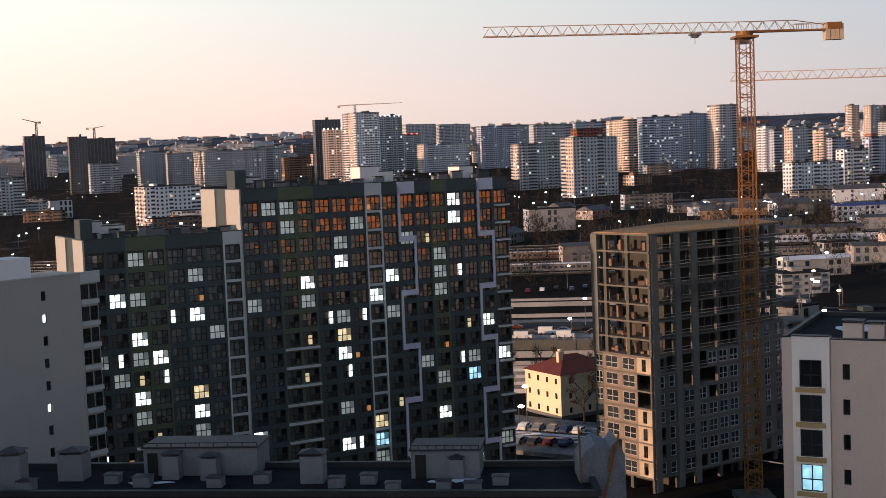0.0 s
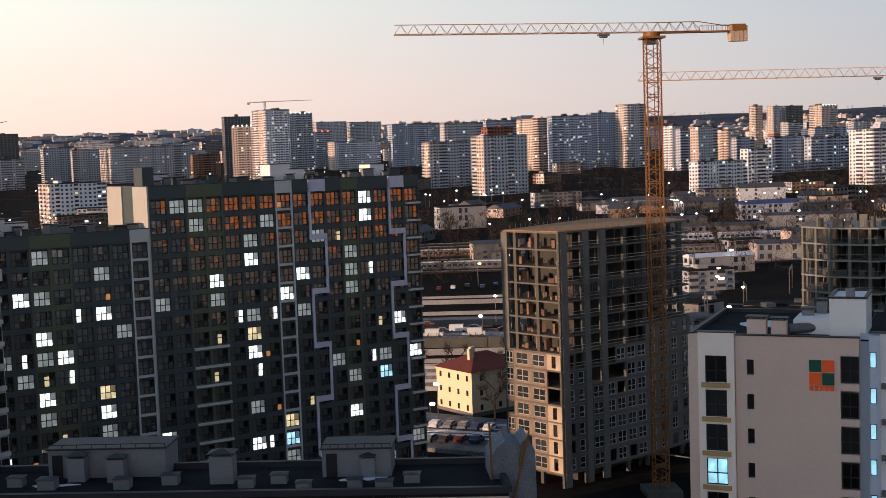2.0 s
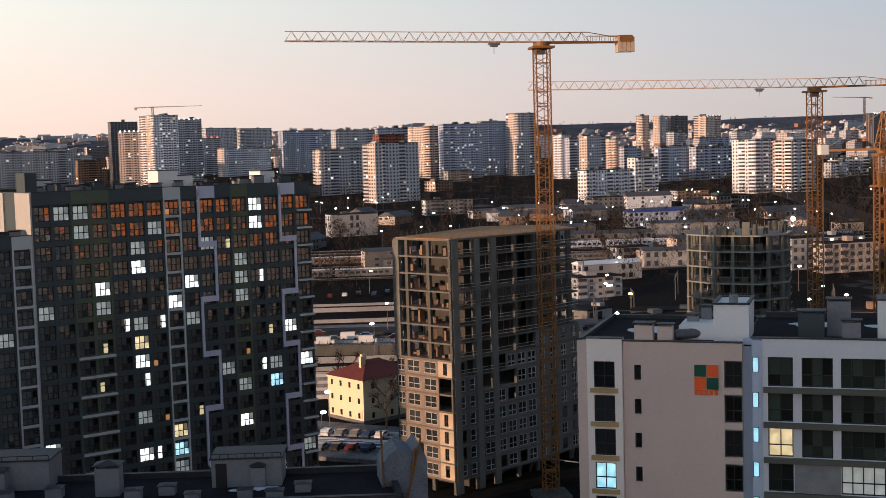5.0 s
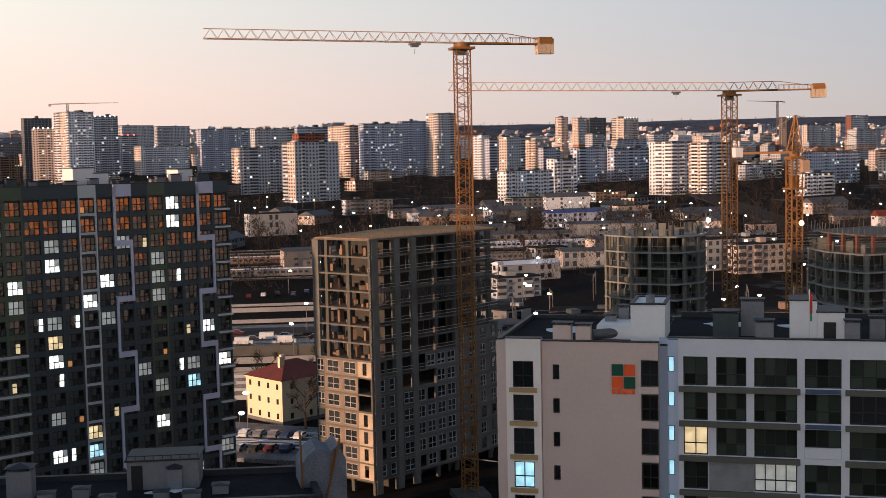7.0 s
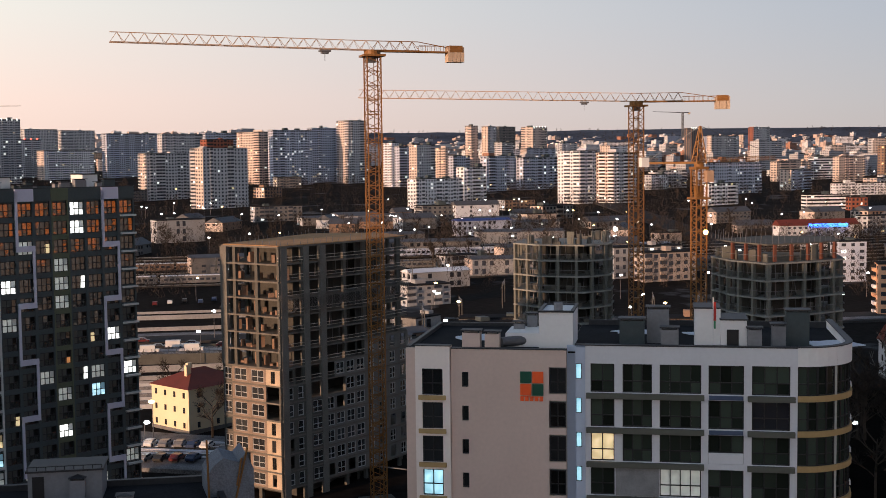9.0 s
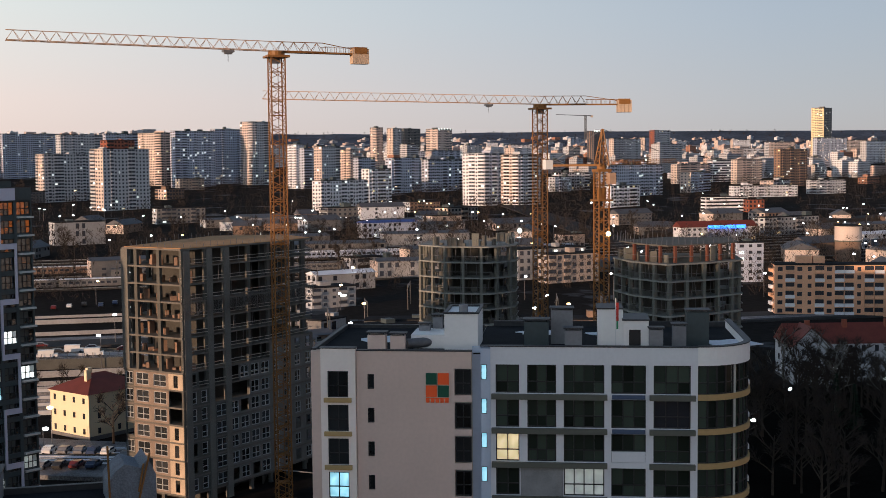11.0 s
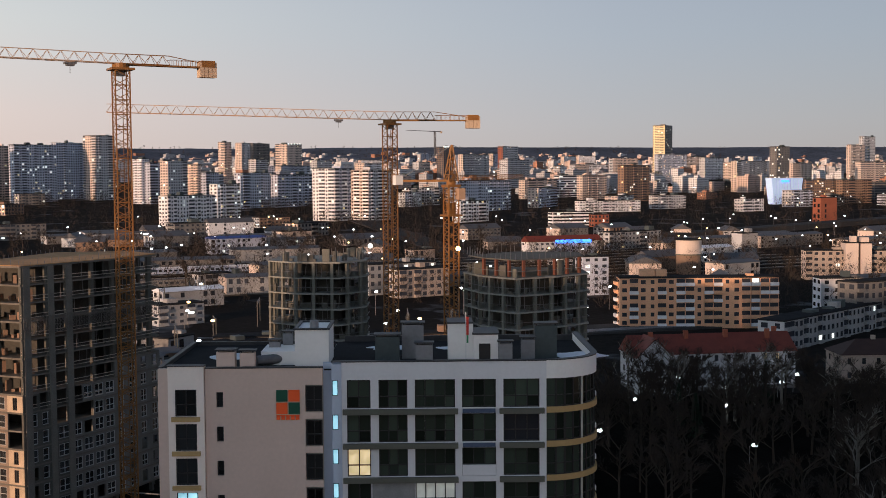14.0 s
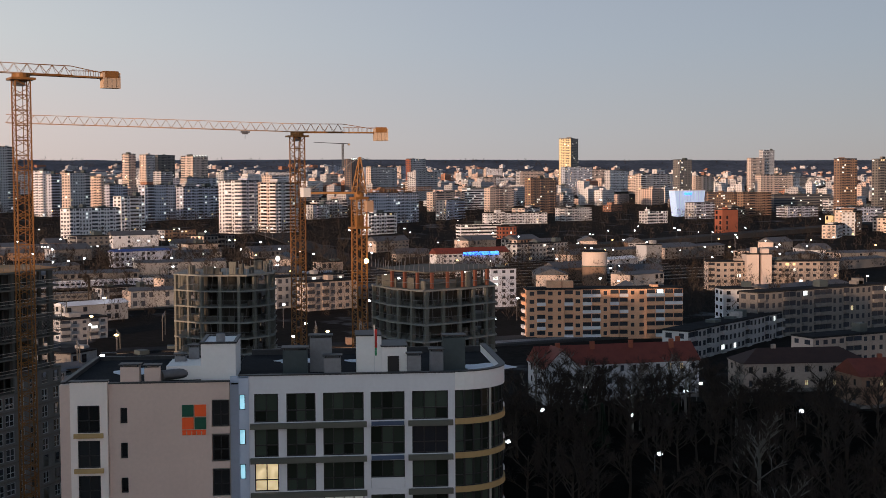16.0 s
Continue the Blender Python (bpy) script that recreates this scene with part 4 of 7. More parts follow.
# ---- the pale house with the sign ----
def sign_house():
    T = -27.0
    ox, oy = 28.4, 106.3
    base = ground_z(ox, oy)
    top = 47.5 - base
    ob = thing("sign_house", "modern grey and white apartment house with a flat roof", "apartment building", pose(ox, oy, base, 0, 0, T))
    D = 17.0
    rows = 6

    def wall_with_holes(name, mat, x0, x1, holes, z_top, first, hh, y0=0.0, y1=0.4, label=""):
        """A wall from x0 to x1 with, on each storey, a hole for each (a, b); first: top of the first row of holes."""
        xs = [x0] + [v for h in holes for v in h] + [x1]
        zs = [-1.0]
        for r in range(rows - 1, -1, -1):
            zs += [first - 3.0 * r - hh, first - 3.0 * r]
        bm = perforated(xs, zs + [z_top], lambda i, k: i % 2 == 0 or k % 2 == 0, y0, y1)
        return part(name, bm, mat, ob, label)

    part("core", boxes((0.1, 14.2, 0.75, D, -1, top - 0.35), (14.2, 37.0, 1.3, D + 2, -1, top - 0.35)), GREY_RENDER, ob)
    part("roof", boxes((0.3, 14.2, 0.5, D - 0.3, top - 0.35, top - 0.22), (14.3, 33.6, 0.8, D + 1.7, top - 0.35, top - 0.22)), ROOF_FELT, ob, "black felt roof with snow left on it")
    # grey end part
    wall_with_holes("wall", BEIGE_RENDER, 4.05, 12.7, [(5.0, 5.6)], top, top - 2.05, 1.35, 0.0, 0.75, "warm grey rendered wall")
    wall_with_holes("white_strip", SUNSET_RENDER, 0.9, 4.0, [(1.5, 3.35)], top + 0.25, top - 1.75, 2.35, -0.35, 0.75, "white rendered window strip")
    part("side_strip", boxes((0.0, 0.9, -0.1, 0.75, -1, top)), BEIGE_RENDER, ob)
    part("corner_top", boxes((12.7, 14.2, 0.0, 0.75, top - 1.5, top)), BEIGE_RENDER, ob)
    big, small, corner = window_frame_mesh(1.85, 2.35, 2, 0.42), window_frame_mesh(0.6, 1.35, 1, 0), window_frame_mesh(1.4, 2.2, 2, 0.42)
    pb, ps, pc = ({k: pane_mesh(w, h, m) for k, m in (("dark", GLASS_SIGN), ("cyan", LIT_CYAN), ("cool", LIT_COOL))} for w, h in ((1.85, 2.35), (0.6, 1.35), (1.4, 2.2)))
    for r in range(rows):
        fit_window(ob, 2.42, top - 1.75 - 2.35 - 3 * r, "cyan" if r == 3 else "dark", -0.2, big, pb)
        fit_window(ob, 5.3, top - 2.05 - 1.35 - 3 * r, "dark", 0.25, small, ps)
        fit_window(ob, 13.45, top - 1.6 - 2.2 - 3 * r, "dark", 0.15, corner, pc)
        part("corner_sill", boxes((12.7, 14.2, 0.0, 0.75, top - 4.45 - 3 * r, top - 3.85 - 3 * r)), BEIGE_RENDER, ob)
        part("ledge", boxes((1.2, 3.65, -0.62, -0.352, top - 4.5 - 3 * r, top - 4.12 - 3 * r)), OCHRE, ob, "ochre ledge")
    # coloured sign of four squares, with an unreadable line of letters below
    for i, (x, z, m) in enumerate(((10.2, 2.9, SIGN_GREEN), (11.26, 2.9, SIGN_RED), (10.2, 4.0, SIGN_RED), (11.26, 4.0, SIGN_GREEN))):
        part("sign_square", boxes((x, x + 0.96, -0.14, -0.01, top - z, top - z + 1.0)), m, ob)
    bm = boxes(*[(10.2 + 0.42 * i, 10.5 + 0.42 * i, -0.1, -0.01, top - 4.5, top - 4.08) for i in range(5)], (10.2, 12.2, -0.07, -0.011, top - 4.18, top - 4.1))
    part("sign_bar", bm, SIGN_RED, ob, "small red bars below the squares")
    # recess with lit stair windows
    part("recess_wall", boxes((14.2, 15.0, 0.9, 1.3, -1, top + 0.3)), BLUE_RENDER, ob)
    part("stair_wall", boxes((15.0, 15.85, -0.1, 1.3, -1, top + 0.3)), BLUE_RENDER, ob, "pale blue wall")
    slot = pane_mesh(0.5, 1.3, LIT_CYAN, -0.06)
    sf = window_frame_mesh(0.5, 1.3, 1, 0, 0.05, 0.08)
    for r in range(rows):
        w = piece("window", sf, ob, pose(15.3, -0.17, top - 2.4 - 3 * r))
        piece("pane", slot, w, pose(0, 0.08, 0))
    # white main front
    x0 = 15.85
    cols = ((0.45, 2.5), (3.2, 5.7), (6.35, 9.85), (10.45, 13.4), (14.05, 17.2))
    mtop = top + 0.45
    wall_with_holes("main_wall", material("cool_white_render", (0.7, 0.7, 0.735), 0.9, vary=0.05, bump=0.1), x0, x0 + 17.8, [(x0 + a, x0 + b) for a, b in cols], mtop, mtop - 1.55, 2.5, 0.0, 0.55, "white rendered front")
    kinds = {(2, 0): "warm", (3, 2): "cool", (1, 4): "dim"}
    for ci, (a, b) in enumerate(cols):
        w = b - a
        n = 2 if w < 2.3 else 3 if w < 3.2 else 4
        fm = window_frame_mesh(w, 2.5, n, 0.38)
        sash = [pane_mesh(w / n + 0.02, h_, GLASS_ROOM) for h_ in (1.0, 1.52)]
        pn = {k: pane_mesh(w, 2.5, m) for k, m in (("dark", GLASS_SIGN), ("warm", LIT_WARM), ("cool", LIT_DIM), ("dim", GLASS_FAR))}
        for r in range(rows):
            kind = kinds.get((r, ci), "dark")
            if kind != "dark":
                fit_window(ob, x0 + (a + b) / 2, mtop - 1.55 - 2.5 - 3 * r, kind, 0.2, fm, pn)
                continue
            win = piece("window", fm, ob, pose(x0 + (a + b) / 2, 0.2, mtop - 1.55 - 2.5 - 3 * r))
            for k in range(n):
                for me_, z in zip(sash, (0.0, 0.97)):
                    piece("pane", me_, win, pose(-w / 2 + w * (k + 0.5) / n, 0, z, random.uniform(-0.3, 0.3), 0, random.uniform(-0.5, 0.5)))
    for r in range(rows):
        z = mtop - 4.55 - 3 * r
        part("floor_band", boxes((x0 + 0.1, x0 + 10.1, -0.45, -0.002, z, z + 0.45)), DARK_BAND, ob, "olive-grey balcony band")
        part("floor_band", boxes((x0 + 13.7, x0 + 17.6, -0.45, -0.002, z, z + 0.45)), DARK_BAND, ob, "olive-grey balcony band")
    for r in (0, 1, 3, 4):
        z = mtop - 4.55 - 3 * r
        part("blue_band", boxes((x0 + 10.5, x0 + 13.35, -0.12, -0.003, z + 0.05, z + 0.42)), material("slate_blue_band", (0.07, 0.1, 0.17), 0.7, vary=0.1) if r == 0 else bpy.data.materials["slate_blue_band"], ob, "slate-blue spandrel")
    part("spandrel", boxes((x0 + 10.47, x0 + 13.38, 0.02, 0.19, mtop - 10.03, mtop - 9.1)), bpy.data.materials["cool_white_render"], ob, "white parapet below a shorter window")
    for r in range(3, rows):
        part("stone_panel", boxes((x0 + 2.6, x0 + 6.3, -0.12, -0.004, mtop - 4.05 - 3 * r, mtop - 1.6 - 3 * r)), STONE_TILE, ob, "grey stone-tiled panel")
    # rounded corner
    cx, cy, rad = x0 + 17.8, 5.0, 5.0
    arc = [(cx + rad * math.sin(radians(a)), cy - rad * math.cos(radians(a)), a) for a in range(0, 91, 10)]

    def ring(z0, z1, off, mat, name, label="", thick=0.5):
        bm = bmesh.new()
        o = [(cx + (rad + off) * math.sin(radians(a)), cy - (rad + off) * math.cos(radians(a))) for _, _, a in arc]
        i = [(cx + (rad + off - thick) * math.sin(radians(a)), cy - (rad + off - thick) * math.cos(radians(a))) for _, _, a in arc]
        o += [(cx + rad + off, D + 2)]; i += [(cx + rad + off - thick, D + 2)]
        for k in range(len(o) - 1):
            p = [(*o[k], z0), (*o[k + 1], z0), (*o[k + 1], z1), (*o[k], z1), (*i[k], z0), (*i[k + 1], z0), (*i[k + 1], z1), (*i[k], z1)]
            v = [bm.verts.new(q) for q in p]
            for f in ((0, 1, 2, 3), (5, 4, 7, 6), (3, 2, 6, 7), (1, 0, 4, 5)):
                bm.faces.new([v[j] for j in f])
        return part(name, bm, mat, ob, label)

    ring(mtop - 1.55, mtop + 0.05, 0.0, WHITE_RENDER, "corner_parapet", "white rounded parapet")
    bmf = bmesh.new(); prism(bmf, [(cx, 0.6)] + [(cx + (rad - 0.5) * math.sin(radians(a)), cy - (rad - 0.5) * math.cos(radians(a))) for a in range(0, 91, 15)] + [(cx + rad - 0.5, D + 1.7), (cx, D + 1.7)], -1, top - 0.24)
    part("corner_core", bmf, ROOF_FELT, ob)
    cf = window_frame_mesh(0.86, 2.5, 1, 0.38); cp = {"dark": pane_mesh(0.86, 2.5, GLASS_ROOM)}
    for r in range(rows):
        z = mtop - 4.55 - 3 * r
        ring(z, z + 0.5, 0.05, OCHRE if r < 99 else DARK_BAND, "corner_band", "ochre band round the corner")
        for k in range(9):
            a = 5 + 10 * k
            fit_window(ob, cx + (rad - 0.15) * math.sin(radians(a)), z + 0.5, "dark", cy - (rad - 0.15) * math.cos(radians(a)), cf, cp, rz=a)
        for k in range(4):
            fit_window(ob, cx + rad - 0.2, z + 0.5, "dark", cy + 1.6 + 2.6 * k, cf, cp, rz=90)
            part("side_pier", boxes((cx + rad - 0.3, cx + rad, cy + 2.2 + 2.6 * k, cy + 3.6 + 2.6 * k, z + 0.5, z + 3.0)), BLUE_RENDER, ob)
            if k % 2:
                part("side_ledge", boxes((cx + rad, cx + rad + 0.55, cy + 1.0 + 2.6 * k, cy + 2.4 + 2.6 * k, z - 0.1, z + 0.3)), WHITE_RENDER, ob)
    for dims in ((x0 - 0.9, cx, -0.06, 0.6, mtop, mtop + 0.1), (4.05, 14.25, -0.06, 0.5, top, top + 0.1), (0.8, 4.06, -0.42, 0.5, top + 0.25, top + 0.33), (-0.06, 0.35, 0.5, D, top - 0.3, top + 0.15), (0.35, 14.2, D - 0.35, D, top - 0.3, top + 0.15), (15.0, 38.5, D + 1.7, D + 2, top - 0.3, top + 0.35)):
        part("coping", boxes(dims), METAL_DARK, ob, "dark sheet-metal coping")
    ring(mtop + 0.05, mtop + 0.14, 0.06, METAL_DARK, "corner_coping", thick=0.6)
    # on the roof
    zt = top - 0.22
    part("stair_head", boxes((11.6, 14.6, 2.5, 8.5, zt, top + 3.0), (8.5, 11.6, 3.2, 8.0, zt, top + 1.0)), WHITE_RENDER, ob, "white stair head")
    part("stair_head_coping", boxes((11.5, 14.7, 2.4, 2.75, top + 3.0, top + 3.15), (11.5, 11.8, 2.75, 8.2, top + 3.0, top + 3.15), (14.4, 14.7, 2.75, 8.2, top + 3.0, top + 3.15), (11.5, 14.7, 8.2, 8.6, top + 3.0, top + 3.15)), METAL_DARK, ob)
    bm = bmesh.new(); cylinder(bm, 13.2, 4.0, top + 2.9, top + 3.7, 0.4); part("vent_pipe", bm, FLUE, ob)
    part("stair_head", boxes((25.2, 27.4, 3.0, 6.6, zt, top + 3.4), (27.4, 29.6, 2.2, 6.6, zt, top + 2.5)), WHITE_RENDER, ob, "white stair head with a door")
    part("door", boxes((27.9, 28.9, 2.12, 2.2, zt, top + 1.7)), FRAME_DARK, ob, "dark roof door")
    part("stair_head_coping", boxes((27.3, 29.7, 2.1, 6.7, top + 2.5, top + 2.62), (25.1, 27.4, 2.9, 6.7, top + 3.4, top + 3.52)), METAL_DARK, ob)
    for x, y, w, h, m in ((4.9, 1.0, 1.6, 1.5, BEIGE_RENDER), (6.9, 1.2, 1.3, 1.4, BEIGE_RENDER), (10.0, 7.5, 0.9, 2.3, FLUE), (8.9, 6.0, 1.0, 1.7, FLUE), (18.6, 5.0, 2.2, 2.2, DARK_CLAD), (21.0, 6.5, 2.0, 3.1, FLUE), (22.3, 1.6, 1.5, 1.9, FLUE), (29.6, 1.4, 1.2, 2.0, FLUE), (31.8, 4.0, 1.2, 2.0, FLUE), (33.2, 6.0, 2.0, 3.0, DARK_CLAD)):
        part("flue", boxes((x, x + w, y, y + w * 0.7, zt, zt + h)), m, ob)
        part("flue_cap", boxes((x - 0.12, x + w + 0.12, y - 0.12, y + w * 0.7 + 0.12, zt + h + 0.16, zt + h + 0.26), (x + 0.1, x + 0.2, y + 0.1, y + 0.2, zt + h, zt + h + 0.16), (x + w - 0.2, x + w - 0.1, y + 0.1, y + 0.2, zt + h, zt + h + 0.16)), METAL_DARK, ob)
    bm = bmesh.new(); cylinder(bm, 0, 0, 0, 3.0, 0.45, n=14); bm.transform(pose(8.2, 2.2, zt + 0.55, 0, 90, 35)); part("duct", bm, CRANE_GREY, ob, "grey round duct lying on the roof")
    for i, (x, y, w, d) in enumerate(((3, 6, 4.5, 5), (34.5, 3.5, 5.5, 7), (17, 12, 6, 3.5), (24, 12, 7, 3))):
        bm = bmesh.new()
        prism(bm, [(x + w * 0.5 + w * 0.5 * math.cos(a * 0.4833) * (0.8 + 0.6 * noise.noise((a * 0.8 + 0.3, i + 0.4, 0.5))), y + d * 0.5 + d * 0.5 * math.sin(a * 0.4833) * (0.8 + 0.6 * noise.noise((a * 0.8 + 0.6, i + 0.4, 5.5)))) for a in range(13)], zt, zt + 0.06)
        part("snow_patch", bm, SNOW, ob, "patch of old snow")
    bm = bmesh.new(); beam(bm, (26.7, 1.2, zt), (26.7, 1.2, top + 4.6), 0.08); part("flag_pole", bm, FRAME_WHITE, ob)
    bm = boxes((26.74, 26.95, 1.12, 1.26, top + 2.6, top + 4.2)); part("flag", bm, FLAG_RED, ob, "limp red and green flag")
    bm = boxes((26.76, 26.92, 1.13, 1.25, top + 1.9, top + 2.6)); part("flag", bm, FLAG_GREEN, ob)


sign_house()


# ---- the roof below the window ----
def roof_house():
    ob = thing("roof_house", "neighbouring house with a black flat roof full of flues", "apartment building")
    out = [(-46.0, 102.8), (11.0, 94.9), (11.0, 104.4), (-46.0, 112.0)]
    bm = bmesh.new(); prism(bm, out, -0.5, 37.2); part("wall", bm, BEIGE_RENDER, ob)
    bm = bmesh.new(); prism(bm, out, 37.2, 37.5); part("roof", bm, ROOF_FELT, ob, "black felt roof with snow left on it")
    bm = bmesh.new()
    for p, q in zip(out, out[1:] + out[:1]):
        beam(bm, (*p, 37.75), (*q, 37.75), 0.5)
    part("parapet", bm, METAL_DARK, ob)
    for i in range(4):
        x, y = -36 + 11.5 * i + random.uniform(-2, 2), 103.5 - 0.14 * (11.5 * i) + random.uniform(-1, 3)
        bm = bmesh.new()
        prism(bm, [(x + 2.2 * math.cos(a * 0.5236) * (0.7 + 0.9 * noise.noise((a * 0.9 + 0.3, i + 0.4, 0.5))), y + 0.9 * math.sin(a * 0.5236) * (0.6 + 0.9 * noise.noise((a * 0.9 + 0.7, i + 0.2, 3.4)))) for a in range(12)], 37.5, 37.56)
        part("snow_patch", bm, SNOW, ob, "patch of old snow")


roof_house()


def capped(name, label, category, x, y, w, h, d, mat, group):
    ob = thing(name, label, category, pose(x, y, 37.5, 0, 0, -7), group)
    part("shaft", boxes((-w / 2, w / 2, 0, d, 0, h * 0.82)), mat, ob)
    bm = boxes(*[(sx * w * 0.4 - 0.05, sx * w * 0.4 + 0.05, d / 2 + sy * d * 0.4 - 0.05, d / 2 + sy * d * 0.4 + 0.05, h * 0.82, h * 0.92) for sx in (-1, 1) for sy in (-1, 1)])
    part("cap_leg", bm, METAL_DARK, ob)
    bm = bmesh.new()
    lo = [bm.verts.new((sx * w * 0.58, d / 2 + sy * d * 0.62, h * 0.91)) for sx, sy in ((-1, -1), (1, -1), (1, 1), (-1, 1))]
    top = bm.verts.new((0, d / 2, h * 1.03))
    bm.faces.new(lo[::-1])
    for i in range(4):
        bm.faces.new((lo[i], lo[(i + 1) % 4], top))
    part("cap", bm, METAL_DARK, ob, "dark sheet-metal hood")
    return ob


def roof_flue(x, y, w, h):
    capped("roof_flue", "grey rendered flue with a metal hood on a flat roof", "chimney", x, y, w, h, w * 0.8, FLUE, "flues on the flat roof")


def roof_vent(x, y, w, h):
    capped("roof_vent", "small vent with a metal hood on a flat roof", "roof vent", x, y, w, h, w * 0.8, FLUE, "vents on the flat roof")


def roof_stair_head(x, y, w, h):
    ob = thing("roof_stair_head", "grey stair head with a railed flat top on a flat roof", "stair head", pose(x, y, 37.5, 0, 0, -7))
    part("wall", boxes((0, w, 0.5, 4.5, 0, h - 0.35)), FLUE, ob)
    part("coping", boxes((-0.15, w + 0.15, 0.35, 4.65, h - 0.35, h - 0.2)), METAL_DARK, ob)
    bm = bmesh.new()
    for i in range(9):
        beam(bm, (w * i / 8, 0.5, h - 0.2), (w * i / 8, 0.5, h + 0.1), 0.07)
    beam(bm, (0, 0.5, h + 0.1), (w, 0.5, h + 0.1), 0.07)
    part("rail", bm, METAL_DARK, ob)
    part("door", boxes((0.35, 1.25, 0.42, 0.5, 0, 2.0)), FRAME_DARK, ob, "dark door")


roof_flue(-33.1, 105.8, 2.26, 2.81)
roof_flue(-37.6, 103.7, 1.99, 3.49)
roof_flue(-24.3, 105.0, 1.46, 2.44)
roof_flue(-20.9, 104.2, 1.44, 2.31)
roof_flue(-11.9, 101.9, 1.95, 2.78)
roof_flue(0.1, 101.4, 1.19, 2.02)
roof_vent(-36.1, 102.8, 1.38, 0.98)
roof_vent(-29.2, 104.3, 1.27, 0.88)
roof_vent(-26.3, 102.8, 1.44, 0.96)
roof_vent(-20.0, 101.8, 1.31, 0.94)
roof_vent(-16.2, 102.4, 1.31, 0.94)
roof_vent(-9.8, 100.2, 1.27, 0.91)
roof_vent(-7.2, 101.0, 1.28, 0.87)
roof_vent(-5.1, 98.3, 1.16, 0.80)
roof_vent(-1.0, 98.4, 1.16, 0.80)
roof_vent(1.3, 97.4, 1.32, 0.79)
roof_vent(3.6, 99.1, 1.26, 0.81)
roof_stair_head(-27.0, 106.2, 10.1, 2.77)
roof_stair_head(-3.7, 101.9, 5.7, 2.67)


def leaning_panel():
    """A raw concrete wall end with shoring poles, at the far side of the flat roof."""
    # Concrete panel modelled as a solid block; its depth is added.
    ob = thing("lift_shaft", "raw concrete panel with rusty shoring poles", "building site")
    bm = bmesh.new()
    front = [(9.9, 0.0), (13.9, 0.0), (13.7, 39.6), (13.1, 40.9), (12.5, 40.2), (11.3, 40.6), (10.6, 40.1), (10.0, 39.2)]
    lo_, hi_ = [bm.verts.new((x, 99.0, z)) for x, z in front], [bm.verts.new((x, 103.0, z)) for x, z in front]
    for k in range(8):
        bm.faces.new((lo_[k], lo_[(k + 1) % 8], hi_[(k + 1) % 8], hi_[k]))
    bm.faces.new(lo_); bm.faces.new(hi_[::-1])
    bmesh.ops.recalc_face_normals(bm, faces=bm.faces)
    part("shaft", bm, material("rain_streaked_concrete", (0.17, 0.185, 0.215), 0.9, vary=0.45, bump=0.4, scale=2.5), ob)
    bm = bmesh.new()
    beam(bm, (11.4, 98.7, 34), (13.2, 98.8, 41.4), 0.14); beam(bm, (10.2, 98.7, 33), (10.0, 98.8, 42.2), 0.13); beam(bm, (12.3, 98.7, 38.4), (12.7, 98.7, 40.6), 0.13); beam(bm, (11.0, 98.7, 36.2), (10.2, 98.7, 34.6), 0.1)
    part("shoring_pole", bm, CRANE_YELLOW, ob, "rusty yellow pole")


leaning_panel()


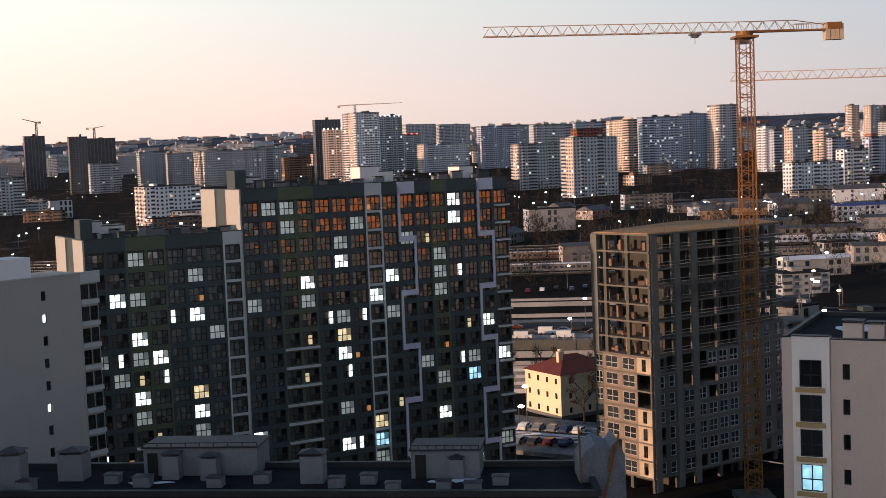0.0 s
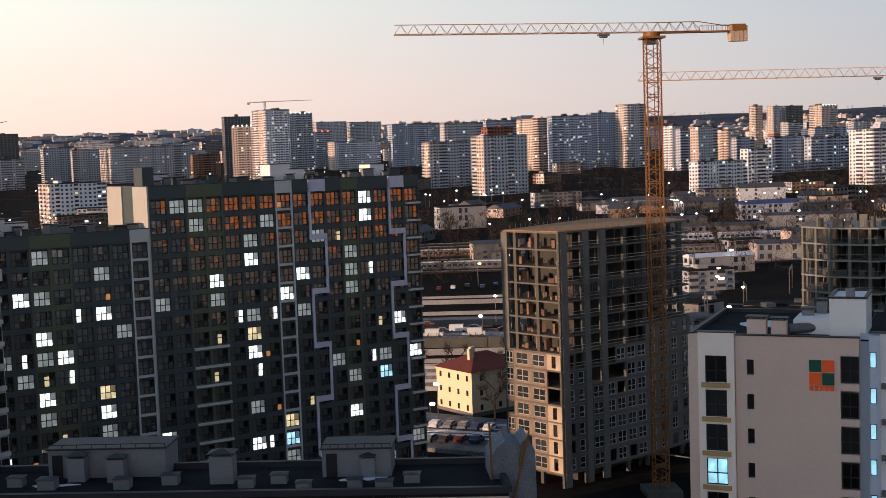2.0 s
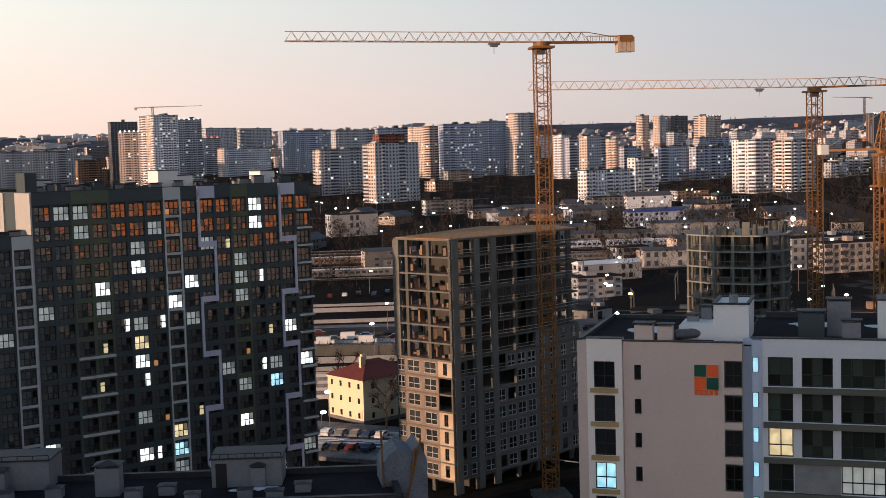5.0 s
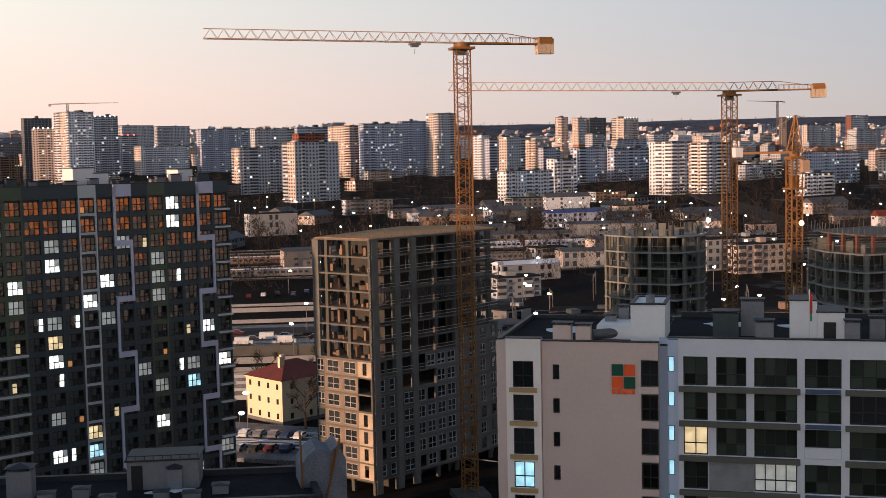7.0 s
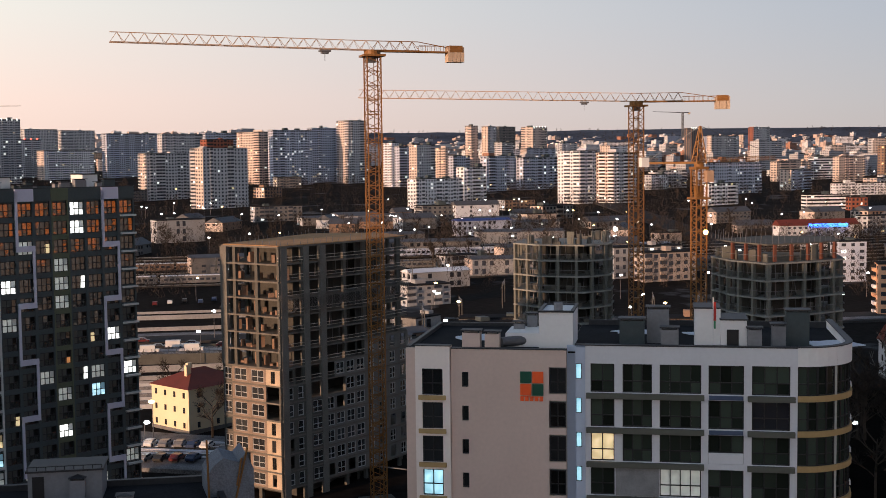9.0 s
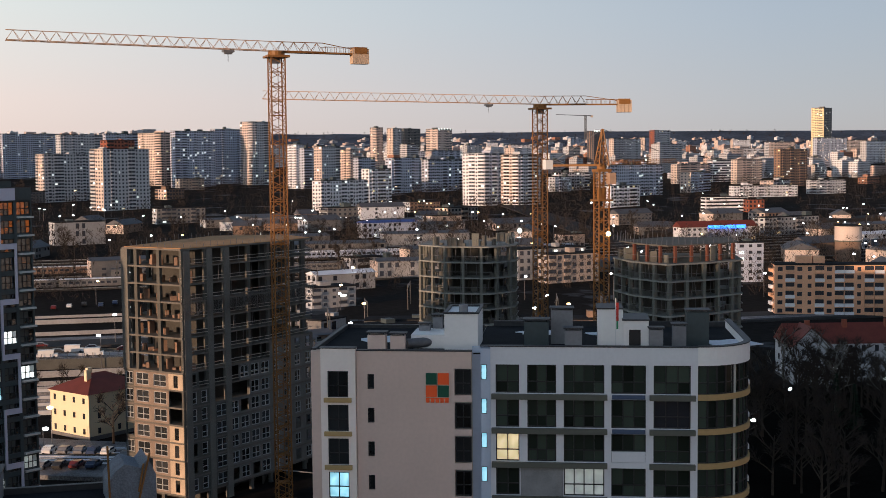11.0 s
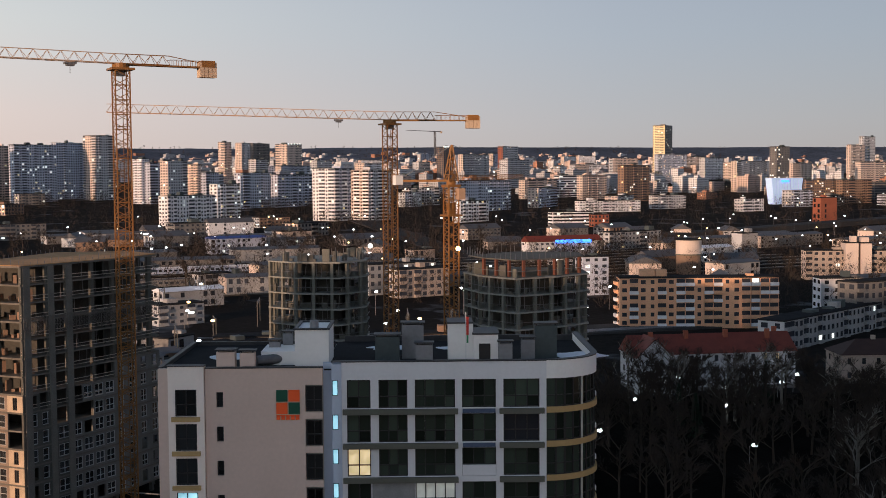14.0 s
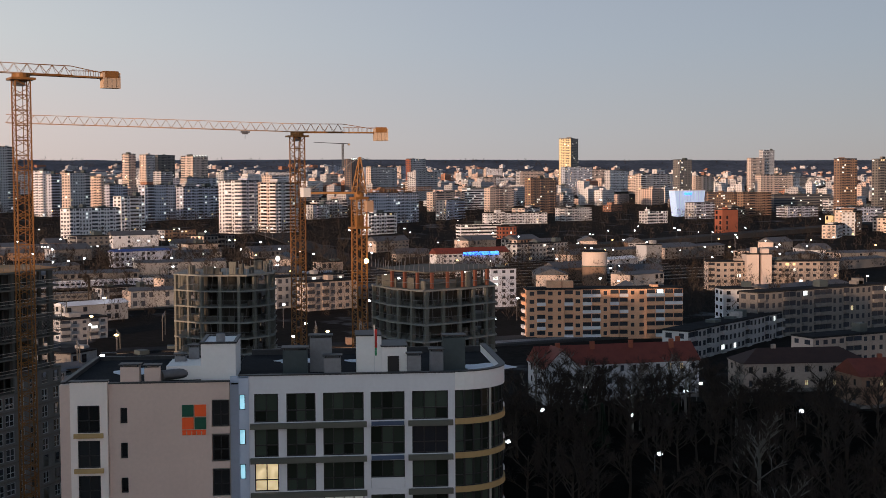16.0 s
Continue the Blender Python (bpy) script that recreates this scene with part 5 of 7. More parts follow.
def hip_house(label, x, y, turn, w, d, h, wall, roof_mat, rows, cols, side_cols, rise=3.2, gable=False, lit=(), chimneys=((0.25, 0.4), (0.4, 0.6)), win=(1.0, 1.6), roof_label="dark red sheet roof", wing=0.0):
    """A low house; its front left corner at x, y, its front along local x."""
    ob = thing("house", label, "house", pose(x, y, ground_z(x, y), 0, 0, turn))
    part("wall", boxes((0, w, 0, d, -1.5, h)), wall, ob)
    part("plinth", boxes((-0.06, w + 0.06, -0.06, d + 0.06, -1.5, 0.7)), PANEL_RED if not gable and d < 12.5 else PANEL_DARK, ob)
    o = 0.5
    bm = bmesh.new()
    e = [bm.verts.new(p) for p in ((-o, -o, h), (w + o, -o, h), (w + o, d + o, h), (-o, d + o, h))]
    k = 0 if gable else min(w, d) * 0.5
    if w >= d:
        r = [bm.verts.new((-o + k, d / 2, h + rise)), bm.verts.new((w + o - k, d / 2, h + rise))]
        bm.faces.new((e[0], e[1], r[1], r[0])); bm.faces.new((e[2], e[3], r[0], r[1])); bm.faces.new((e[1], e[2], r[1])); bm.faces.new((e[3], e[0], r[0]))
    else:
        r = [bm.verts.new((w / 2, -o + k, h + rise)), bm.verts.new((w / 2, d + o - k, h + rise))]
        bm.faces.new((e[0], e[1], r[0])); bm.faces.new((e[1], e[2], r[1], r[0])); bm.faces.new((e[2], e[3], r[1])); bm.faces.new((e[3], e[0], r[0], r[1]))
    bm.faces.new(e[::-1])
    part("roof", bm, roof_mat, ob, roof_label)
    part("cornice", boxes((-0.25, w + 0.25, -0.25, d + 0.25, h - 0.35, h - 0.03)), wall, ob)
    for cx, cy in chimneys:
        part("chimney", boxes((w * cx - 0.6, w * cx + 0.6, d * cy - 0.4, d * cy + 0.4, h, h + rise + 1.0)), wall if not gable else PANEL_RED, ob)
    if wing:
        part("gable_wing", boxes((-0.4, wing, -3.0, 0.0, -1.5, h - 0.05)), wall, ob)
        bm = bmesh.new()
        t_ = [bm.verts.new(q) for q in ((-0.4, -3.0, h - 0.05), (wing, -3.0, h - 0.05), (wing / 2 - 0.2, -3.0, h + rise * 0.92), (-0.4, 0.0, h - 0.05), (wing, 0.0, h - 0.05), (wing / 2 - 0.2, 0.0, h + rise * 0.92))]
        for f in ((0, 1, 2), (5, 4, 3), (0, 3, 4, 1), (1, 4, 5, 2), (2, 5, 3, 0)):
            bm.faces.new([t_[k] for k in f])
        part("gable", bm, wall, ob, "plain rendered gable")
        for a_, b_ in ((-0.9, wing / 2 - 0.2), (wing + 0.5, wing / 2 - 0.2)):
            bm = bmesh.new()
            v_ = [bm.verts.new(q) for q in ((a_, -3.5, h - 0.35), (b_, -3.5, h + rise), (b_, d / 2, h + rise), (a_, d / 2, h - 0.35), (a_, -3.5, h - 0.1), (b_, -3.5, h + rise + 0.25), (b_, d / 2, h + rise + 0.25), (a_, d / 2, h - 0.1))]
            for f in ((0, 1, 2, 3), (7, 6, 5, 4), (0, 4, 5, 1), (1, 5, 6, 2), (2, 6, 7, 3), (3, 7, 4, 0)):
                bm.faces.new([v_[k] for k in f])
            bmesh.ops.recalc_face_normals(bm, faces=bm.faces)
            part("wing_roof", bm, roof_mat, ob, roof_label)
        wf, wp = window_frame_mesh(0.9, 1.4, 2, 0.6), {"dark": pane_mesh(0.9, 1.4, GLASS_FAR, 0.06)}
        for z in (1.4, 4.4, 7.2):
            for x in (wing * 0.25, wing * 0.68):
                fit_window(ob, x, z, "dark", -3.07, wf, wp)
    fm = window_frame_mesh(win[0], win[1], 2, 0.6)
    pn = {"dark": pane_mesh(*win, GLASS_FAR, 0.06), "lit": pane_mesh(*win, LIT_WARM, 0.06), "cool": pane_mesh(*win, LIT_COOL, 0.06)}
    step = h / rows
    for r in range(rows):
        z = h - step * (r + 1) + step * 0.35
        for c in range(cols):
            fit_window(ob, w * (c + 0.5) / cols, z, "lit" if (r, c) in lit else "dark", -0.07, fm, pn)
        for c in range(side_cols):
            fit_window(ob, -0.07, z, "dark", d * (c + 0.5) / side_cols, fm, pn, rz=-90)
            fit_window(ob, w + 0.07, z, "dark", d * (c + 0.5) / side_cols, fm, pn, rz=90)
    return ob


hip_house("cream-yellow three-storey house with a dark red hip roof", 23.4, 266.0, 32.0, 15.5, 13.0, 9.6, YELLOW_WALL, RED_ROOF, 3, 3, 4, win=(0.7, 1.2))


# ---- the city beyond ----
def boxes_mesh(name, rows, mat):
    """Many small boxes in one mesh: rows of x0, x1, y0, y1, z0, z1."""
    a = np.array(rows, dtype=float).reshape(-1, 6)
    n = len(a)
    v = np.stack([np.stack([a[:, i], a[:, 2 + j], a[:, 4 + k]], 1) for i in (0, 1) for j in (0, 1) for k in (0, 1)], 1).reshape(-1, 3)
    f = np.array(((0, 1, 3, 2), (4, 6, 7, 5), (0, 4, 5, 1), (2, 3, 7, 6), (0, 2, 6, 4), (1, 5, 7, 3)))
    faces = (f[None] + 8 * np.arange(n)[:, None, None]).reshape(-1, 4)
    me = bpy.data.meshes.new(name)
    me.from_pydata(v.tolist(), [], faces.tolist())
    me.materials.append(mat)
    return me


def stuff_part(name, rows, mat, parent, label=""):
    if len(rows) == 0:
        return None
    ob = new(name, boxes_mesh(name, rows, mat))
    ob.parent = parent
    return tagged(ob, label, kind="stuff")


CITY = random.Random(11)


def block(label, x, y, turn, w, d, h, floors, wall, side, style="panel", lit=0.07):
    """A far building. Front left corner at x, y; local x along the front, +y away from the viewer."""
    d = max(d, 9.0)
    far = math.hypot(x, y)
    # Low near blocks swap to darkened copies of their wall colours.
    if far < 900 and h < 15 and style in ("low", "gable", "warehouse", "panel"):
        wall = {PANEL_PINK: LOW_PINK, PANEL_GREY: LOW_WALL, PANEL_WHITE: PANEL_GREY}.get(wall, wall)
    cat = "warehouse" if style == "warehouse" else "house" if style == "gable" else "building"
    ob = thing("warehouse" if style == "warehouse" else "house" if style == "gable" else "city_block", label, cat, pose(x, y, ground_z(x, y), 0, 0, turn), "blocks of the city")
    if style == "glass":
        bm = bmesh.new()
        lo = [bm.verts.new(p) for p in ((w * 0.1, 0, -1), (w * 0.9, 0, -1), (w * 0.9, d, -1), (w * 0.1, d, -1))]
        hi = [bm.verts.new(p) for p in ((0, 0, h), (w, 0, h), (w, d, h), (0, d, h))]
        for i in range(4):
            bm.faces.new((lo[i], lo[(i + 1) % 4], hi[(i + 1) % 4], hi[i]))
        bm.faces.new(hi)
        part("wall", bm, PAVILION, ob, "lit pale blue glass wall")
        stuff_part("mullion", [(w * (0.14 + 0.09 * k) - 0.12, w * (0.14 + 0.09 * k) + 0.12, -0.25, 0.0, 0, h) for k in range(9)], PANEL_BLUE, ob, "thin mullions")
        part("sign", boxes((w * 0.3, w * 0.55, -0.5, -0.2, h * 0.84, h * 0.93)), BLUE_SIGN, ob, "glowing blue sign")
        part("roof", boxes((-0.5, w + 0.5, -0.5, d, h, h + 0.6)), FRAME_WHITE, ob)
        return ob
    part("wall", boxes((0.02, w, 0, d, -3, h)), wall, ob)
    # A pink side puts the low sun on the end into its colour.
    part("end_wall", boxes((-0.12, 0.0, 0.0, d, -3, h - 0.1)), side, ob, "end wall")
    if style in ("gable", "warehouse"):
        rise = 3.2 if style == "gable" else 1.3
        bm = bmesh.new()
        e = [bm.verts.new(p) for p in ((-0.6, -0.6, h), (w + 0.6, -0.6, h), (w + 0.6, d + 0.6, h), (-0.6, d + 0.6, h), (-0.6, d / 2, h + rise), (w + 0.6, d / 2, h + rise))]
        for f in ((0, 1, 5, 4), (2, 3, 4, 5), (1, 2, 5), (3, 0, 4), (3, 2, 1, 0)):
            bm.faces.new([e[i] for i in f])
        roof = RED_ROOF if "red roof" in label else BLUE_ROOF if "blue roof" in label else SNOW if "snow" in label else GREY_ROOF
        part("roof", bm, roof, ob)
    else:
        part("roof", boxes((-0.2, w + 0.2, -0.2, d + 0.2, h, h + 0.5)), ROOF_FELT, ob, "dark flat roof")
        tops = []
        for k in range(max(1, int(w / 18)) if far < 1700 else 1):
            cx, cw = w * CITY.uniform(0.1, 0.85), CITY.uniform(2, 6)
            tops.append((cx, min(cx + cw, w - 0.3), d * 0.3, d * 0.7, h + 0.5, h + CITY.uniform(1.2, 3.4)))
        for t in tops:
            part("roof_box", boxes(t), wall if CITY.random() < 0.4 else DARK_CLAD, ob)
    if "warning lights" in label:
        for k in range(7):
            part("warning_light", boxes((w * (k + 0.3) / 7 - 0.9, w * (k + 0.3) / 7 + 0.9, 0.2, 1.6, h + 0.6, h + 2.2)), RED_SIGN, ob, "red warning light")
    if "crane" in label or "stepped top" in label:
        for k in range(5):
            part("crown_light", boxes((w * (k + 0.4) / 5 - 0.8, w * (k + 0.4) / 5 + 0.8, -0.3, 0.8, h - 1.0, h + 1.2)), LIT_COOL, ob, "bright light at the eaves")
    if "blue lit sign" in label:
        part("sign", boxes((w * 0.35, w * 0.85, -0.8, -0.5, h - 1.0, h + 0.9)), BLUE_SIGN, ob, "glowing blue sign")
    fl = max(1, round(h / 2.95)) if style != "low" else max(1, round(h / 4.5))
    fh = h / fl
    dark, light, warm, proud, pale = [], [], [], [], []
    bay = 3.2 if style != "frame" else 4.2
    for length, put in ((w, lambda a, b, o0, o1: (a, b, -o1, -o0)), (d, lambda a, b, o0, o1: (-0.12 - o1, -0.12 - o0, a, b)), (d, lambda a, b, o0, o1: (w + o0, w + o1, a, b))):
        n = max(1, int(length / bay))
        step = length / n
        pattern = [CITY.random() for _ in range(n)]
        for r in range(fl):
            z = r * fh
            if style == "bands":
                dark.append((*put(0.4, length - 0.4, -0.05, 0.06), z + 0.9, z + fh - 0.5))
                for c in range(n):
                    if CITY.random() < lit:
                        light.append((*put(step * c + 0.3, step * (c + 1) - 0.3, 0.07, 0.1), z + 1.0, z + fh - 0.7))
                continue
            for c in range(n):
                a = step * c
                p = pattern[c]
                if style == "frame":
                    dark.append((*put(a + 0.45, a + step - 0.45, -0.05, 0.05), z + 0.35, z + fh - 0.1))
                    continue
                if style in ("low", "gable", "warehouse") and (p < 0.5 or CITY.random() < 0.25):
                    continue
                loggia = p > 0.62 and style in ("panel", "balcony", "brick") and length > 12
                if loggia or (style == "balcony" and c % 3 == 1) or (style == "brick" and c % 3 == 1):
                    m = pale if style == "balcony" or (style == "brick" and CITY.random() < 0.55) else proud
                    m.append((*put(a + 0.1, a + step - 0.1, 0.0, 1.0), z + 0.15, z + 1.25))
                    dark.append((*put(a + 0.2, a + step - 0.2, -0.02, 0.25), z + 1.3, z + fh - 0.2))
                    wz = (*put(a + 0.5, a + step - 0.5, 0.26, 0.3), z + 1.35, z + fh - 0.25)
                else:
                    k = 0.31 if p < 0.3 else 0.25
                    wz = (*put(a + step * k, a + step * (1 - k), -0.02, 0.07), z + 0.9, z + fh - 0.6)
                q = CITY.random()
                if q < lit * 0.45:
                    (warm if CITY.random() < 0.3 else light).append(tuple(wz))
                elif not loggia:
                    dark.append(tuple(wz))
    stuff_part("window_grid", dark, GLASS_FAR, ob, "rows of dark windows")
    stuff_part("lit_window", light, LIT_COOL, ob, "windows lit cool white")
    stuff_part("warm_window", warm, LIT_WARM, ob, "windows lit warm yellow")
    if far > 1700:
        proud = []
    stuff_part("balcony", proud, wall, ob, "stacked balconies")
    stuff_part("pale_balcony", pale, PANEL_WHITE, ob, "stacked pale balconies")
    return ob


block("dark unfinished concrete tower block", -580, 1741, 28, 27.6, 11.7, 75.1, 17, PANEL_DARK, PANEL_DARK, "frame", 0.07)
block("dark unfinished tower block", -460, 1545, 28, 22.4, 7.7, 70.8, 18, PANEL_DARK, PANEL_DARK, "panel", 0.02)
block("dark unfinished concrete block", -467, 1646, 28, 37.8, 2.5, 68.0, 16, PANEL_DARK, PANEL_DARK, "frame", 0.07)
block("grey panel block of nine storeys", -433, 1535, 28, 37.6, 10.7, 37.3, 9, PANEL_GREY, PANEL_GREY, "panel", 0.07)
block("grey panel block with dark balconies", -418, 1726, 28, 38.4, 16.3, 46.5, 12, PANEL_GREY, PANEL_GREY, "panel", 0.07)
block("grey panel block with dark balconies", -370, 1682, 28, 37.0, 6.5, 43.9, 12, PANEL_GREY, PANEL_GREY, "panel", 0.07)
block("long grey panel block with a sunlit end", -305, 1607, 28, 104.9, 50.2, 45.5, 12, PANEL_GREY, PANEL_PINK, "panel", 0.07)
block("white panel block with a sunlit end", -216, 905, 28, 40.1, 32.7, 29.4, 9, PANEL_WHITE, PANEL_PINK, "panel", 0.07)
block("small grey flat-roofed building", -336, 1064, 28, 18.5, 1.5, 15.4, 4, PANEL_GREY, PANEL_GREY, "low", 0.07)
block("grey panel block in shade", -415, 1132, 28, 34.1, 15.8, 34.2, 9, PANEL_GREY, PANEL_GREY, "panel", 0.07)
block("brown block beyond the slab", -204, 1607, 28, 37.4, 3.7, 32.5, 8, PANEL_BROWN, PANEL_BROWN, "panel", 0.07)
block("unfinished dark tower behind scaffolding", -163, 1616, 28, 35.6, 3.8, 79.1, 18, PANEL_DARK, PANEL_DARK, "frame", 0.07)
block("sunlit pale tower under a crane", -148, 1553, 5, 26.6, 14.0, 67.0, 17, PANEL_PINK, PANEL_PINK, "panel", 0.1)
block("tall white tower with a sunlit end", -103, 1511, 28, 30.9, 40.8, 84.8, 22, PANEL_WHITE, PANEL_PINK, "panel", 0.12)
block("grey tower with a stepped top", -83, 1656, 28, 33.8, 5.9, 81.0, 20, PANEL_GREY, PANEL_GREY, "panel", 0.07)
block("grey block with red warning lights on its roof", -89, 1846, 28, 65.6, 43.3, 54.7, 12, PANEL_GREY, PANEL_PINK, "panel", 0.07)
block("white panel block with a sunlit end", -27, 1773, 28, 74.4, 20.8, 39.8, 10, PANEL_WHITE, PANEL_PINK, "panel", 0.07)
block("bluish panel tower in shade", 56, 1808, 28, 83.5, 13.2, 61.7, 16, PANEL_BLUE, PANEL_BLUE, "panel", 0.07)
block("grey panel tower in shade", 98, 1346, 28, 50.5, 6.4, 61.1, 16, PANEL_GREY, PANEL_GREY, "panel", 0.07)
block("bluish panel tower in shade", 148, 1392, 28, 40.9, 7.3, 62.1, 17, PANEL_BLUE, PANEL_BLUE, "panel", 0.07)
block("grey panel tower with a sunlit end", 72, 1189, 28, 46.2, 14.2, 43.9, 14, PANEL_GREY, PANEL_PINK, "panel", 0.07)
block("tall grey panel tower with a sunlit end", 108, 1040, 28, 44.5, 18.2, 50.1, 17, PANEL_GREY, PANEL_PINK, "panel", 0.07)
block("brick-red block behind the towers", 115, 1074, 28, 27.6, 4.5, 56.8, 3, PANEL_RED, PANEL_RED, "panel", 0.07)
block("pink panel tower lit by the low sun", 222, 1498, 28, 18.5, 46.1, 62.6, 20, PANEL_PINK, PANEL_PINK, "panel", 0.07)
block("bluish panel tower in shade", 229, 1436, 28, 57.4, 4.0, 64.5, 20, PANEL_BLUE, PANEL_BLUE, "panel", 0.1)
block("bluish panel tower with a dark roof box", 289, 1512, 28, 40.9, 3.2, 66.5, 21, PANEL_BLUE, PANEL_BLUE, "panel", 0.07)
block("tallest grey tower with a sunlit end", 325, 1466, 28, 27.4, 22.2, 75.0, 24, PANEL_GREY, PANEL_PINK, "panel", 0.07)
block("white panel tower with a pale end", 349, 1354, 28, 10.6, 15.7, 49.0, 16, PANEL_WHITE, PANEL_WHITE, "panel", 0.07)
block("bluish panel tower in shade", 356, 1349, 28, 15.8, 3.4, 45.1, 16, PANEL_BLUE, PANEL_BLUE, "panel", 0.07)
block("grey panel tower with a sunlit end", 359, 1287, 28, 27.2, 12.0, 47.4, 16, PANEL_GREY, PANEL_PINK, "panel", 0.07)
block("sunlit pale tower of flats", 408, 1343, 28, 6.5, 17.8, 42.8, 14, PANEL_PINK, PANEL_PINK, "panel", 0.07)
block("bluish block in shade", 415, 1338, 28, 27.3, 6.9, 33.9, 12, PANEL_BLUE, PANEL_BLUE, "panel", 0.07)
block("white panel block of nine storeys", 271, 975, 28, 55.9, 10.0, 23.7, 9, PANEL_WHITE, PANEL_WHITE, "panel", 0.07)
block("white panel tower beside a lower block", 319, 997, 28, 26.4, 2.2, 32.0, 12, PANEL_WHITE, PANEL_WHITE, "panel", 0.07)
block("slim distant tower with a sunlit side", 714, 2186, 28, 17.6, 16.1, 69.5, 20, PANEL_PINK, PANEL_PINK, "panel", 0.07)
block("slim distant tower with a sunlit side", 743, 2177, 28, 22.5, 15.7, 67.9, 20, PANEL_GREY, PANEL_PINK, "panel", 0.07)
block("dark distant tower on the skyline", 779, 2217, 28, 45.3, 8.6, 67.5, 20, PANEL_DARK, PANEL_DARK, "panel", 0.07)
block("pale distant tower with stepped top", 802, 2102, 28, 40.0, 27.8, 66.2, 19, PANEL_PINK, PANEL_PINK, "panel", 0.07)
block("bluish panel block in shade", 411, 1209, 28, 53.2, 2.1, 36.0, 12, PANEL_BLUE, PANEL_BLUE, "panel", 0.12)
block("bluish panel block in shade", 454, 1219, 28, 56.5, 2.1, 33.7, 12, PANEL_BLUE, PANEL_BLUE, "panel", 0.12)
block("white tower with columns of pink balconies", 414, 975, 28, 23.4, 24.1, 44.6, 17, PANEL_BLUE, PANEL_WHITE, "balcony", 0.07)
block("pale tower with columns of balconies", 442, 967, 28, 32.6, 19.3, 43.1, 17, PANEL_GREY, PANEL_PINK, "balcony", 0.07)
block("unfinished brown tower under a far crane", 892, 1678, 28, 20.1, 12.6, 62.0, 19, PANEL_BROWN, PANEL_BROWN, "frame", 0.07)
block("pale distant panel block", 1014, 1839, 28, 84.0, 7.2, 49.4, 14, PANEL_GREY, PANEL_PINK, "panel", 0.07)
block("distant tower with an orange end", 1021, 1720, 28, 48.5, 6.3, 62.6, 17, PANEL_GREY, PANEL_RED, "panel", 0.07)
block("white-blue institute block with lit windows", 573, 1050, 20, 80.3, 4.1, 30.2, 9, PANEL_BLUE, PANEL_WHITE, "panel", 0.15)
block("low white-blue block with lit windows", 500, 911, 20, 36.5, 2.3, 17.8, 6, PANEL_WHITE, PANEL_WHITE, "panel", 0.12)
block("pale block in evening light", 788, 1276, 20, 64.3, 3.4, 23.1, 8, PANEL_PINK, PANEL_PINK, "panel", 0.07)
block("white office block with dark bands", 855, 1303, 15, 38.8, 3.8, 27.1, 9, PANEL_WHITE, PANEL_WHITE, "bands", 0.07)
block("pale pink office block", 846, 1239, 15, 44.2, 3.5, 28.6, 8, PANEL_PINK, PANEL_PINK, "panel", 0.07)
block("brown office block with a bright stair strip", 856, 1170, 15, 47.2, 3.2, 41.4, 12, PANEL_BROWN, PANEL_BROWN, "panel", 0.15)
# Sun and shade on this tower are put into its gold and dark walls.
block("tall dark tower with a golden sunlit side", 1416, 1812, 28, 33.2, 23.2, 100.7, 26, PANEL_DARK, PANEL_GOLD, "panel", 0.07)
block("glass-fronted office block with lit windows", 1346, 1740, 10, 73.1, 4.9, 49.1, 12, PANEL_BLUE, PANEL_BLUE, "panel", 0.3)
block("white office block with dark bands and an orange end", 545, 840, -8, 36.0, 3.3, 10.8, 4, PANEL_WHITE, PANEL_WHITE, "bands", 0.07)
block("orange-red end block of an office", 567, 814, -8, 13.0, 2.2, 9.7, 4, PANEL_RED, PANEL_RED, "panel", 0.07)
block("long low white building under trees", 678, 998, -5, 68.0, 2.4, 10.8, 3, PANEL_WHITE, PANEL_WHITE, "panel", 0.07)
block("distant sunlit row of blocks", 1604, 2046, 10, 110.9, 4.7, 41.9, 8, PANEL_PINK, PANEL_PINK, "panel", 0.07)
block("dark tower with a lit corner", 1157, 1246, 10, 27.4, 11.1, 63.1, 15, PANEL_DARK, PANEL_DARK, "panel", 0.25)
block("pale block with rounded end", 1185, 1355, 20, 95.9, 7.3, 42.8, 8, PANEL_GREY, PANEL_PINK, "panel", 0.07)
block("pale block in evening light", 1241, 1304, 10, 42.7, 3.9, 40.1, 7, PANEL_PINK, PANEL_PINK, "panel", 0.07)
block("blue-lit glass pavilion with leaning sides", 957, 1038, 5, 50.2, 3.6, 28.8, 1, GLASS_BLUE, GLASS_BLUE, "glass", 0.07)
block("brown office block with bright rows of windows", 1010, 1041, 0, 53.0, 4.0, 26.3, 9, PANEL_BROWN, PANEL_BROWN, "panel", 0.2)
block("brown office block with bright rows of windows", 1046, 1022, 0, 44.9, 4.0, 26.3, 9, PANEL_BROWN, PANEL_BROWN, "panel", 0.1)
block("long dark glass-fronted block", 1147, 1070, 0, 100.9, 3.2, 21.2, 5, PANEL_DARK, PANEL_DARK, "bands", 0.07)
block("pale upper storeys behind a dark block", 1710, 1567, 0, 87.8, 5.8, 13.1, 3, PANEL_PINK, PANEL_PINK, "panel", 0.07)
block("dark red windowless brick tower", 753, 759, 0, 17.9, 3.0, 21.7, 6, PANEL_RED, PANEL_RED, "low", 0.07)
block("pale distant tower on the skyline", 1798, 1737, 10, 46.5, 5.0, 66.5, 14, PANEL_PINK, PANEL_PINK, "panel", 0.07)
block("distant grey tower with a round top", 1850, 1755, 10, 40.1, 7.5, 82.2, 17, PANEL_GREY, PANEL_GREY, "panel", 0.07)
